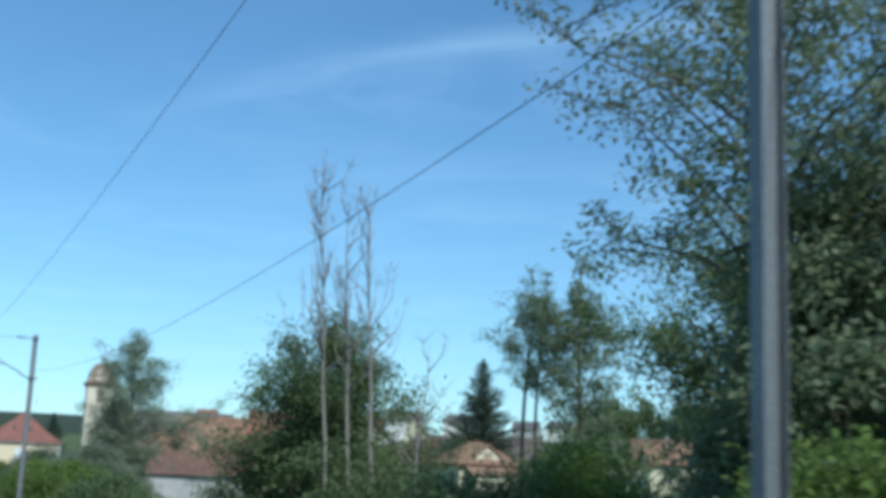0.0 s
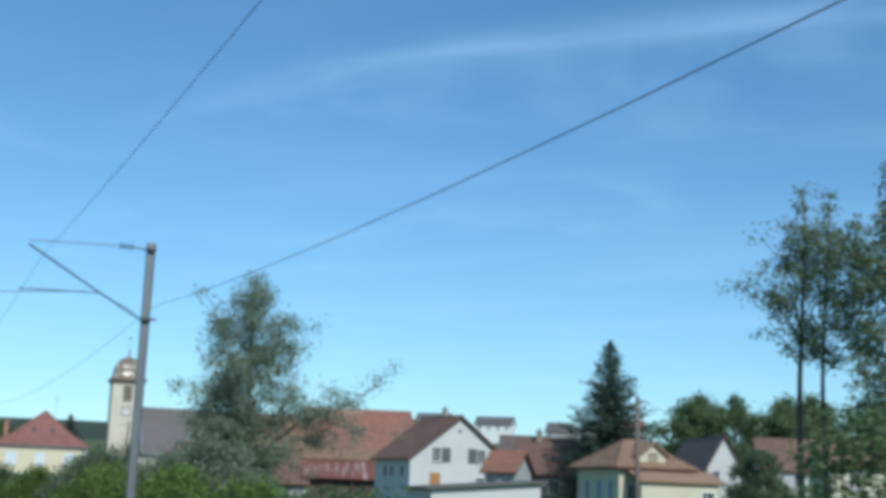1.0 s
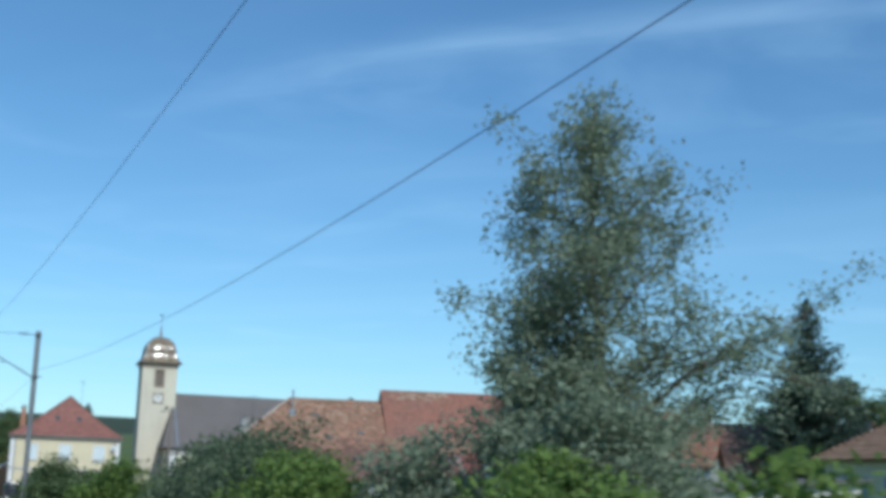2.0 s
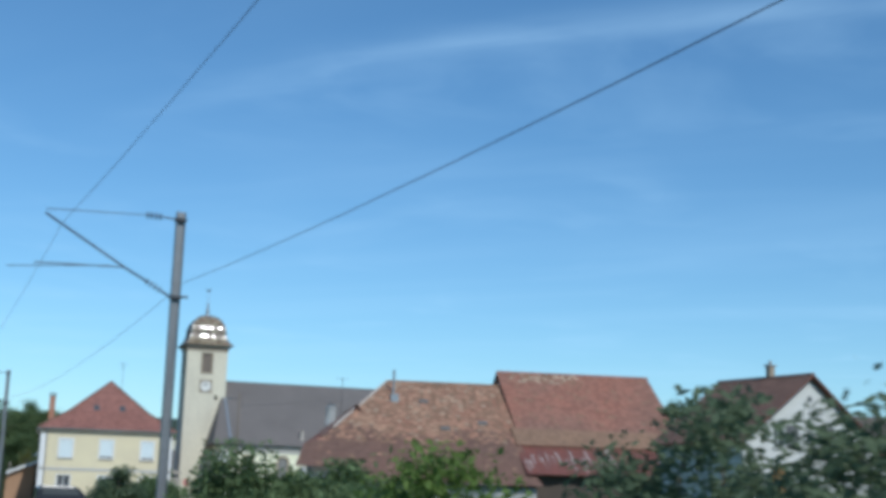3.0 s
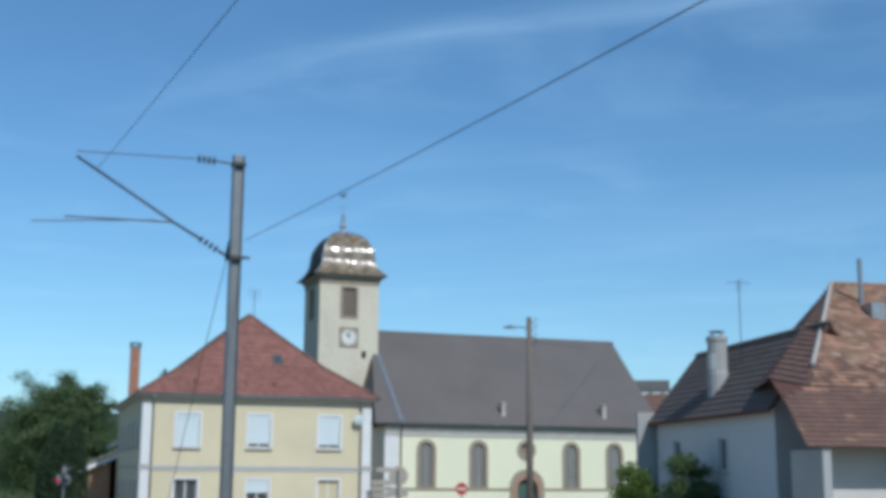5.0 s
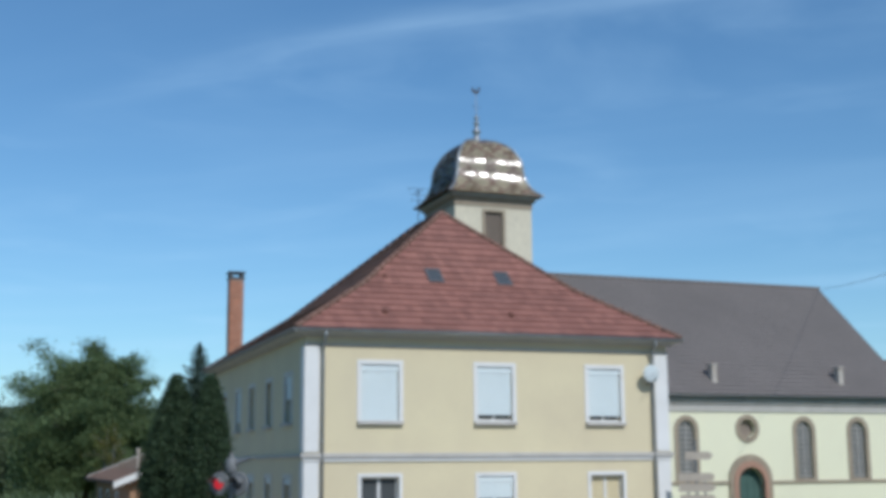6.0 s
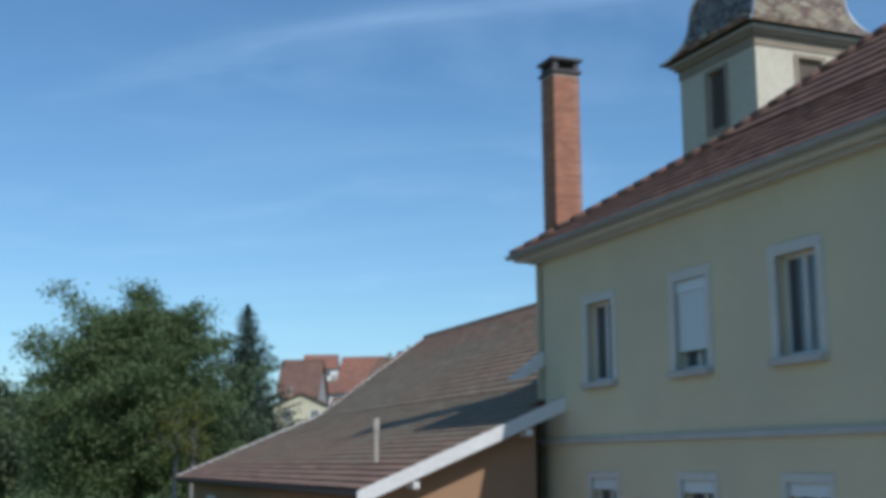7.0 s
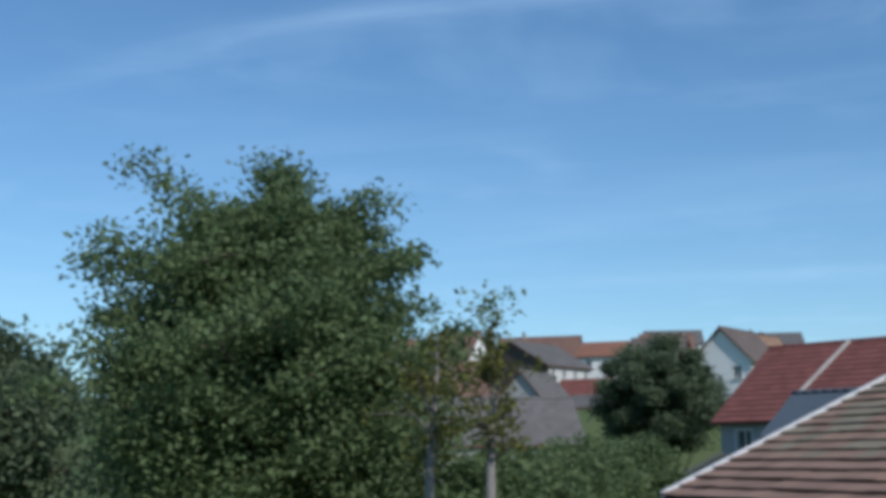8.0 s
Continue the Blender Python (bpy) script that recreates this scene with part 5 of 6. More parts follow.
# bleached strips where the paint has gone from the sheets
for i in range(17):
    g = Geo()
    a = -0.35 + i * 0.43 + rnd.uniform(-0.14, 0.14)
    k0 = rnd.uniform(0.02, 0.45)
    k1 = min(0.97, k0 + rnd.uniform(0.25, 0.6))
    wd = rnd.uniform(0.06, 0.12)
    n = 7
    for j in range(n + 1):
        k = k0 + (k1 - k0) * j / n
        y, z = -16.2 + 4.7 * k, 4.35 + 2.27 * k + 0.05
        c = a + rnd.uniform(-0.02, 0.02)
        w2 = wd * (0.35 if j in (0, n) else rnd.uniform(0.7, 1.15))
        g.v += [(c - w2, y, z), (c + w2, y, z)]
    for j in range(n):
        g.f.append((2 * j, 2 * j + 1, 2 * j + 3, 2 * j + 2))
        g.mi.append(0)
    o = g.build("bleached_strip", M_WORNSHEET, barn2, "pale bleached strip of sheet metal")
    s = o.modifiers.new("solid", "SOLIDIFY")
    s.thickness = 0.01
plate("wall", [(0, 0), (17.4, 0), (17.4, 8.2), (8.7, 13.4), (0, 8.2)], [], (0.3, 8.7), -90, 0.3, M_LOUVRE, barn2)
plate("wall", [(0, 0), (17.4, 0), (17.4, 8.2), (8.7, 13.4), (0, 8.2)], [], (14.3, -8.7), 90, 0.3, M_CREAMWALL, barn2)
plate("wall", rect(0, 0, 16.0, 6.6), [], (0, -11.2), 0, 0.3, M_CREAMWALL, barn2)
plate("wall", rect(0.4, 0, 13.6, 8.0), [], (14.3, 8.7), 180, 0.3, M_GREYWALL, barn2)
plate("lean_to_wall", rect(0, 0, 12.0, 4.25), [], (-0.5, -15.4), 0, 0.1, M_DARKWOOD, barn2)
for a in (0.2, 5.6, 11.2):
    g = Geo()
    g.box((a - 0.09, -15.9, 0), (a + 0.09, -15.72, 4.45))
    g.build("post", M_DARKWOOD, barn2)

# grey house beside the barns
g2 = simple_house("house", -201.3, 34.2, -14.0, 14.0, 4.9, 6.65, 9.75, 0, M_G2WALL, M_GREYBROWN, "grey rendered house with steep brown roof and stout chimney", openings=[(2.35, 3.7, 3.4, 5.15), (8.05, 3.7, 9.1, 5.15)], course=0.36, width=0.34)
g = Geo()
turned_shape(g, 6.45, 0.75, [(0.50, 6.9), (0.50, 8.2), (0.46, 8.35), (0.46, 9.7), (0.52, 9.8), (0.52, 9.98), (0.4, 10.0)], 12)
ch = g.build("chimney", M_GREYWALL, g2, "stout rendered chimney with patched plaster", smooth=False)
for a in range(4):
    g = Geo()
    cx, cy = 6.45 + 0.3 * math.cos(a * 1.57 + 0.4), 0.75 + 0.3 * math.sin(a * 1.57 + 0.4)
    g.box((cx - 0.05, cy - 0.05, 9.98), (cx + 0.05, cy + 0.05, 10.2))
    g.build("cap_stub", M_ZINC, ch)
g = Geo()
turned_shape(g, 6.45, 0.75, [(0.0, 10.2), (0.38, 10.2), (0.40, 10.24), (0.0, 10.3)], 12)
g.build("chimney_cap", M_ZINC, ch)
g = Geo()
turned_shape(g, 6.45, 0.75, [(0.475, 8.4), (0.478, 9.1), (0.474, 9.15)], 12)
g.f = [f for k, f in enumerate(g.f) if k % 12 in (7, 8, 9, 10)]
g.mi = [0] * len(g.f)
g.build("plaster_patch", M_WHITEWALL, ch, "pale plaster patch")


def antenna(parent, x, y, z0, z1):
    g = Geo()
    g.tube([(x, y, z0), (x, y, z1)], 0.022, 5)
    for k, ln in ((0.0, 0.5), (0.25, 0.42), (0.5, 0.34)):
        g.tube([(x - ln, y, z1 - k), (x + ln, y, z1 - k)], 0.012, 4)
    g.tube([(x, y - 0.6, z1 - 0.1), (x, y + 0.6, z1 - 0.1)], 0.014, 4)
    g.build("antenna", M_DARKMETAL, parent, "thin television aerial")


antenna(g2, 7.3, 1.6, 8.4, 12.6)
antenna(house, *(HOUSE.inverted() @ Vector((-225.6, 19.1, 0))).to_2d(), 10.2, 15.4)

# white gabled house
wh = simple_house("house", -155.9, 49.9, 95, 12.3, 9.0, 7.1, 11.7, 0, M_WHITEWALL, M_BROWNROOF, "white gabled house with brown roof and grey shutters", openings=[(2.75, 6.55, 3.75, 8.05), (8.55, 6.55, 9.55, 8.05), (8.4, 3.2, 9.5, 4.9)], ridge_along="y", over=0.5, chimney=(6.3, 4.0, 12.6))
for a in (3.9, 7.3):
    g = Geo()
    g.box((a, -0.09, 6.5), (a + 1.1, -0.03, 8.1))
    g.build("shutter", M_DARKSHUT, wh, "grey wooden shutter", bevel=0.01)
g = Geo()
g.box((2.5, -0.06, 3.0), (3.8, 0.0, 5.3))
g.build("door", M_ORANGEDOOR, wh, "orange wooden door", bevel=0.01)
w = plate("attic_window", disc(6.15, 10.0, 0.28, 12), [disc(6.15, 10.0, 0.2, 12)], (0, 0), 0, 0.05, M_STONEW, wh, 0.03)
plate("pane", disc(6.15, 10.0, 0.2, 12), [], (0, 0), 0, 0.01, M_GLASS, w, 0.01)
for a in (1.4, 4.1, 5.7):
    g = Geo()
    g.box((-0.05, a, 4.7), (0.0, a + 0.85, 6.0))
    w = g.build("side_window", M_WHITE, wh)
    g = Geo()
    g.box((-0.062, a + 0.08, 4.78), (-0.052, a + 0.77, 5.92))
    g.build("pane", M_GLASS, w)

# house with blue shutters and a front dormer
hh = simple_house("house", -109.75, 48.6, 90, 6.2, 6.3, 5.6, 7.75, 0, M_CREAMWALL, M_TANTILE, "cream house with tan hipped roof and blue shutters", openings=[(0.8, 2.6, 1.7, 4.4), (4.4, 2.6, 5.3, 4.4)], hip=2.3, over=0.55)
for k in (1.0, 2.7, 4.5):
    g = Geo()
    g.box((-0.06, k, 2.9), (0.0, k + 0.42, 4.6))
    g.build("shutter", M_BLUESHUT, hh, "blue painted shutter", bevel=0.01)
dm = plate("dormer", [(1.9, 5.6), (4.3, 5.6), (4.3, 6.7), (3.1, 7.55), (1.9, 6.7)], [rect(2.65, 5.95, 3.55, 6.75)], (0, 0.2), 0, 1.4, M_CREAMWALL, hh)
g = Geo()
g.prism([(1.65, -0.1, 6.55), (3.1, -0.1, 7.65), (3.1, -0.1, 7.52), (1.65, -0.1, 6.4)], (0, 2.8, 0))
g.prism([(3.1, -0.1, 7.65), (4.55, -0.1, 6.55), (4.55, -0.1, 6.4), (3.1, -0.1, 7.52)], (0, 2.8, 0))
g.build("dormer_roof", M_TANTILE, dm)
g = Geo()
g.box((2.65, 0.3, 5.95), (3.55, 0.34, 6.75))
g.build("pane", M_SAND, dm)
g = Geo()
g.prism([(0.5, -2.2, 4.7), (0.5, 0.0, 5.55), (0.5, 0.0, 5.4), (0.5, -2.2, 4.55)], (7.6, 0, 0))
g.build("porch_roof", M_TANTILE, hh)
plate("porch_wall", rect(0, 0, 6.9, 4.6), [rect(5.4, 1.4, 6.4, 3.9)], (0.8, -1.9), 0, 0.25, M_CREAMWALL, hh)
window(hh, (0.8, -1.9), 0, 5.4, 1.4, 6.4, 3.9)

# white garage with a single-pitch roof
sh = thing("garage", turned(-100.7, 29.6, 0, 84), "low white garage with a grey single-pitch roof", "garage")
plate("wall", [(0, 0), (7.3, 0), (7.3, 4.15), (0, 3.55)], [rect(4.6, 1.2, 5.8, 2.6)], (0, 0), 0, 0.2, M_WHITEWALL, sh)
plate("wall", rect(0, 0, 5.6, 3.5), [], (0, 5.8), -90, 0.2, M_WHITEWALL, sh)
plate("wall", rect(0.21, 0, 5.8, 4.1), [], (7.3, 0), 90, 0.2, M_WHITEWALL, sh)
window(sh, (0, 0), 0, 4.6, 1.2, 5.8, 2.6)
g = Geo()
g.prism([(-0.4, -0.35, 3.58), (7.7, -0.35, 4.25), (7.7, -0.35, 4.12), (-0.4, -0.35, 3.45)], (0, 6.4, 0))
g.build("roof", M_GREYROOF, sh, bevel=0.01)

# dark shed near the line
ds = thing("shed", turned(-153.2, 17.3, 0, 4), "low dark shed with tarred felt roof", "shed")
plate("wall", rect(0, 0, 7.2, 3.1), [], (0.2, 0.2), 0, 0.15, M_DARKWOOD, ds)
plate("wall", rect(0, 0, 3.0, 3.1), [], (0.2, 3.4), -90, 0.15, M_DARKWOOD, ds)
plate("wall", rect(0.16, 0, 3.2, 3.1), [], (7.4, 0.2), 90, 0.15, M_DARKWOOD, ds)
plate("wall", rect(0.16, 0, 7.0, 3.1), [], (7.4, 3.4), 180, 0.15, M_DARKWOOD, ds)
g = Geo()
g.prism([(-0.3, -0.1, 3.1), (0.1, -0.1, 3.42), (6.8, -0.1, 3.42), (8.0, -0.1, 3.0), (7.9, -0.1, 2.9), (6.8, -0.1, 3.3), (0.1, -0.1, 3.3), (-0.3, -0.1, 2.98)], (0, 3.7, 0))
g.build("roof", M_TAR, ds, bevel=0.03)

# house beyond the church, with roof windows and a red-panelled dormer
h2 = simple_house("house", -250.3, 68.6, 40, 13.0, 9.0, 6.5, 13.05, 0, M_LOUVRE, M_GREYBROWN, "brown-grey house with roof windows and a red-panelled dormer", openings=[(1.6, 4.2, 2.7, 5.7), (3.6, 4.2, 4.7, 5.7)], hip=2.2, course=0.4, width=0.45)
P2 = math.atan2(6.55, 4.9)
for u in (1.35, 3.95):
    skylight(h2, u, 0.75, P2, 6.5 + 1.15 * 6.55 / 4.9 + 0.04, 0.7, 1.0)
g = Geo()
g.box((5.5, -0.5, 6.0), (8.5, 3.0, 9.1))
g.prism([(5.3, -0.7, 9.1), (8.7, -0.7, 9.1), (8.7, 4.0, 9.9), (5.3, 4.0, 9.9)], (0, 0, 0.12))
dm = g.build("dormer", M_GREYWALL, h2, "grey dormer with red panels")
for a in (6.15, 7.1):
    g = Geo()
    g.box((a, -0.56, 6.5), (a + 0.88, -0.502, 8.85))
    g.build("panel", M_REDPANEL, dm, "red painted panel", bevel=0.01)
g = Geo()
g.box((7.15, -0.1, 4.6), (8.1, 0.0, 6.0))
g.build("white_board", M_WHITE, h2, bevel=0.01)
g = Geo()
g.prism([(4.6, 0.0, 4.0), (4.6, -1.4, 3.5), (4.6, -1.4, 3.0), (4.6, 0.0, 3.0)], (6.0, 0, 0))
g.build("shop_awning", M_BLUESHEET, h2, "blue-grey awning over the ground floor")

# houses farther off: x, y, turn, width, depth, eave, ridge, base, walls, roof, ridge lies along
FAR = [
    (-474.4, 177.4, 57, 13.1, 10, 29.5, 32.8, 20.9, M_FRESHWHITE, M_GREYROOF, "x"),
    (-465.3, 198.6, 55, 14.2, 10, 29.2, 32.2, 21.7, M_FRESHWHITE, M_GREYROOF, "x"),
    (-466.7, 230.1, 51, 10.5, 10, 28.0, 31.6, 23.1, M_GREYWALL, M_GREYROOF, "x"),
    (-459.7, 242.3, 49, 9.4, 10, 29.2, 31.5, 23.4, M_FRESHWHITE, M_GREYROOF, "x"),
    (-453.6, 252.4, 47, 11.7, 10, 29.3, 33.1, 23.7, M_GREYWALL, M_DARKRED, "x"),
    (-139.2, 53.6, 46, 6.4, 10, 5.5, 8.9, 0.0, M_LOUVRE, M_BROWNROOF, "x"),
    (-129.4, 46.6, 48, 2.7, 6, 5.4, 7.1, 0.0, M_GREYWALL, M_ORANGEROOF, "x"),
    (-172.4, 100.5, 76.5, 4.9, 15, 8.1, 12.2, 0, M_WHITEWALL, M_GREYBROWN, "y"),
    (-156, 97, 60, 9, 9, 7.6, 11.4, 0, M_WHITEWALL, M_BROWNROOF, "x"), (-116, 74, 65, 8, 8, 6.9, 8.9, 0, M_CREAMWALL, M_TANTILE, "x"),
    (-206.5, 85.1, 61, 7.4, 10, 8.8, 12.5, 0, M_GREYWALL, M_GREYBROWN, "x"),
    (-202.6, 92.6, 59, 5.6, 10, 8.4, 12.3, 0, M_GREYWALL, M_BROWNROOF, "x"),
    (-199.6, 97.6, 62, 6.0, 10, 8.6, 12.6, 0, M_WHITEWALL, M_GREYBROWN, "x"),
    (-271, 79, 48, 11, 8, 9.4, 13.15, 0, M_LOUVRE, M_BROWNROOF, "x"),
    (-500, 104, 65, 8, 8, 26.6, 30.0, 17, M_FRESHWHITE, M_OLDTILE2, "x"), (-326, 43, 72, 13, 8, 4.6, 8.1, 2, M_GREYWALL, M_GREYROOF, "x"),
    (-442, 152, 60, 10.5, 9, 21.8, 28.0, 15, M_GREYWALL, M_BROWNROOF, "x"), (-430, 168, 58, 7, 9, 22.5, 27.6, 15, M_CREAMWALL, M_BROWNROOF, "y"),
    (-362.4, 71.3, 35, 5.6, 9, 9.8, 13.1, 7.2, M_GREYWALL, M_GREYROOF, "y"),
    (-373.2, 67.5, 29, 5.1, 10, 10.4, 12.8, 7.8, M_DARKWOOD, M_BROWNROOF, "y"),
    (-394.0, 86.3, 23, 12.2, 11, 15.9, 19.4, 11.3, M_DARKWOOD, M_GREYROOF, "y"),
    (-424.6, 107.3, 47, 13.9, 9, 20.2, 24.0, 14.5, M_GREYWALL, M_BROWNROOF, "x"),
    (-403.3, 109.9, 41, 7.1, 8, 19.1, 21.4, 13.7, M_FRESHWHITE, M_ORANGEROOF, "x"),
    (-425.9, 89.4, 22, 10.7, 8, 18.3, 22.9, 13.1, M_FRESHWHITE, M_TANTILE, "x"),
    (-446.6, 92.1, 54, 8.8, 10, 19.7, 25.0, 14.3, M_CREAMWALL, M_OLDTILE2, "x"),
    (-406.2, 72.0, 51, 7.8, 7, 15.0, 17.0, 10.7, M_FRESHWHITE, M_OLDTILE2, "x"),
    (-394.1, 74.8, 44, 6.3, 8, 13.7, 16.1, 10.3, M_GREYWALL, M_BROWNROOF, "x"),
    (-404.4, 87.9, 52, 5.6, 9, 14.6, 18.0, 12.0, M_GREYWALL, M_BROWNROOF, "x"),
    (-382.1, 65.1, 50, 7.4, 8, 10.6, 13.0, 8.0, M_GREYWALL, M_BROWNROOF, "x"),
    (-366.0, 51.4, 70, 7.1, 8, 10.9, 12.5, 6.6, M_CREAMWALL, M_OLDTILE2, "y"),
    (-380.1, 56.7, 60, 5.6, 9, 13.1, 18.3, 7.9, M_GREYWALL, M_BROWNROOF, "x"),
    (-419.8, 91.7, 35, 7.3, 8, 19.4, 23.9, 13.0, M_FRESHWHITE, M_BROWNROOF, "x"),
    (-361.0, 88.7, 43, 6.3, 9, 15.1, 17.7, 9.8, M_GREYWALL, M_GREYBROWN, "x"),
    (-348.6, 88.4, 25, 7.0, 9, 13.7, 17.3, 9.1, M_FRESHWHITE, M_GREYBROWN, "y"),
    (-379.0, 89.1, 31, 6.8, 8, 10.4, 13.5, 8.4, M_FRESHWHITE, M_DARKRED, "x"), (-295.0, 46.6, 12, 19, 11, 5.5, 9.7, 0, M_GREYWALL, M_DARKRED, "x"),
    (-368.3, 111.6, 23, 4.5, 9, 15.8, 19.3, 12.1, M_FRESHWHITE, M_TANTILE, "y"),
    (-282.6, 39.0, 14, 11, 5, 4.5, 6.2, 0, M_GREYWALL, M_BLUESHEET, "x"), (-356.7, 77.5, 46, 4.2, 6, 8.9, 10.2, 5.8, M_GREYWALL, M_GREYROOF, "x"),
]
WORDS = {M_BLUESHEET.name: "blue-grey sheet", M_GREYBROWN.name: "grey-brown tile", M_LOUVRE.name: "brown-grey", M_DARKRED.name: "dark red tile", M_DARKWOOD.name: "dark timber", M_WHITEWALL.name: "white", M_FRESHWHITE.name: "bright white", M_CREAMWALL.name: "cream", M_GREYWALL.name: "grey", M_GREYROOF.name: "grey slate", M_BROWNROOF.name: "brown tile", M_ORANGEROOF.name: "orange tile", M_OLDTILE2.name: "red tile", M_TANTILE.name: "tan tile"}
for i, (x, y, dg, w, d, ev, rg, z0, wm, rm, ax) in enumerate(FAR):
    h = ev - z0
    n = max(2, int(w / 3.0))
    ops = []
    for k in range(n if wm is not M_DARKWOOD else 0):
        a = w * (k + 0.5) / n
        ops.append((a - 0.5, h - 2.1, a + 0.5, h - 0.75))
    dark = wm is M_DARKWOOD and x < -300
    simple_house("house", x, y, dg, w, d, ev, rg, z0 - 1.5 if z0 else 0, wm, rm, "%s village house with %s roof" % (WORDS[wm.name], WORDS[rm.name]), openings=[(a, b + (1.5 if z0 else 0), c, e + (1.5 if z0 else 0)) for a, b, c, e in ops], ridge_along=ax, flank=M_WHITEWALL if dark else None, course=0.5, width=0.6, tiles=rm is not M_BLUESHEET, chimney=(w * 0.3, d * 0.45, rg + 0.7) if i % 2 and wm is not M_DARKWOOD and rm is not M_DARKRED and rm not in (M_GREYROOF, M_GREYBROWN, M_BLUESHEET) else None, group="village houses")


# pale verge between the two halves of the long red roof
vs = thing("roof_verge", turned(-295.0, 46.6, 0, 12), "pale metal verge strip across a dark red roof", "roof trim")
g = Geo()
g.prism([(4.0, 0.6, 6.03), (4.25, 0.6, 6.03), (5.25, 5.5, 9.76), (5.0, 5.5, 9.76)], (0, 0, 0.1))
g.build("verge_strip", M_PALESHEET, vs)


# ---- railway masts and wires ----
def insulator(g, p, q, r=0.085, n=4):
    p, q = Vector(p), Vector(q)
    d = (q - p)
    for i in range(n):
        c = p + d * ((i + 0.5) / n)
        e = d.normalized() * (d.length / n * 0.28)
        g.tube([c - e, c, c + e], [r * 0.35, r, r * 0.4], 8)


def mast(x, y, top=9.72, arm=7.62, hinge_up=9.15):
    t = thing("catenary_mast", turned(x, y, 0, 0), "grey steel railway mast with insulated cantilever arm", "railway mast", "railway masts")
    g = Geo()
    w, dd, th = 0.085, 0.11, 0.014
    sec = [(-w, -dd), (w, -dd), (w, -dd + th), (th / 2, -dd + th), (th / 2, dd - th), (w, dd - th), (w, dd), (-w, dd), (-w, dd - th), (-th / 2, dd - th), (-th / 2, -dd + th), (-w, -dd + th)]
    g.prism([(a, b, 0) for a, b in sec], (0, 0, top))
    g.build("pole", M_STEEL, t, bevel=0.003)
    g = Geo()
    g.box((-0.35, -0.35, -0.2), (0.35, 0.35, 0.9))
    g.build("footing", M_CONC, t, bevel=0.03)
    # strut rising towards the track (-y)
    g = Geo()
    g.tube([(0, -0.13, arm), (0, -0.35, arm + 0.12)], 0.03, 6)
    g.tube([(0, -0.72, arm + 0.33), (0, -1.25, 8.23), (0, -3.15, 9.35)], 0.026, 8)
    g.build("strut", M_DARKMETAL, t, smooth=True)
    g = Geo()
    insulator(g, (0, -0.35, arm + 0.12), (0, -0.74, arm + 0.34))
    g.build("insulator", M_INSUL, t, smooth=True)
    g = Geo()
    insulator(g, (0, -0.45, 9.55), (0, -0.85, 9.555), 0.1)
    g.build("insulator", M_INSUL, t, smooth=True)
    g = Geo()
    g.tube([(0, -0.13, 9.53), (0, -0.45, 9.55)], 0.022, 6)
    g.tube([(0, -0.85, 9.555), (0, -3.15, 9.45)], 0.012, 6)
    g.build("tie_rod", M_DARKMETAL, t)
    g = Geo()
    g.tube([(0, -1.25, 8.23), (0, -3.3, 8.16)], 0.018, 6)
    g.tube([(0, -1.6, 8.24), (0, -3.9, 8.02)], 0.012, 6)
    g.build("registration_arm", M_DARKMETAL, t)
    g = Geo()
    g.box((-0.11, -0.13, arm - 0.05), (0.11, 0.13, arm + 0.03))
    g.tube([(0.0, 0.13, arm + 0.02), (0.0, 0.3, arm + 0.02)], 0.03, 6)
    g.build("clamp", M_DARKMETAL, t)
    g = Geo()
    g.box((-0.11, -0.13, 9.48), (0.11, 0.13, 9.56))
    g.build("clamp", M_DARKMETAL, t)
    return t


MASTS = [(38.0, 6.3), (-7.6, 5.9), (-61.8, 4.9), (-116.3, 3.82), (-170.5, 3.65)]
for x, y in MASTS:
    mast(x, y)


def wire(name, ends, sag, r, label, n=14):
    g = Geo()
    for j, (p, q) in enumerate(zip(ends[:-1], ends[1:])):
        p, q = Vector(p), Vector(q)
        low = sag[j] if isinstance(sag, tuple) else sag
        pts = []
        for i in range(n + 1):
            k = i / n
            c = p.lerp(q, k)
            c.z -= 4 * low * k * (1 - k)
            pts.append(c)
        g.tube(pts, r, 5)
    o = g.build(name, M_DARKMETAL)
    tagged(o, label, "wire")
    return o


wire("feeder_wire", [(x, y + 0.2, 8.0) for x, y in MASTS], (0.9, 0.88, 0.68, 0.57), 0.0075, "thin dark feeder wire running past the masts")
wire("catenary_wire", [(x, y - 2.75, 9.16) for x, y in MASTS], 0.55, 0.006, "thin dark catenary wire above the track")
D = MASTS[-1]
g = Geo()
g.tube([(D[0] - 0.1, D[1], 8.35), (D[0] - 0.8, D[1] + 0.02, 7.7)], 0.03, 6)
g.tube([(D[0] - 0.8, D[1] + 0.02, 7.7), (D[0] - 8.1, D[1] + 0.1, 0.3)], 0.008, 5)
g.tube([(D[0] - 0.45, D[1] + 0.01, 8.03), (D[0] - 0.75, D[1] + 0.02, 7.75)], 0.05, 7)
o = g.build("guy_wire", M_DARKMETAL)
tagged(o, "thick guy wire anchoring the end mast to the ground", "guy wire")


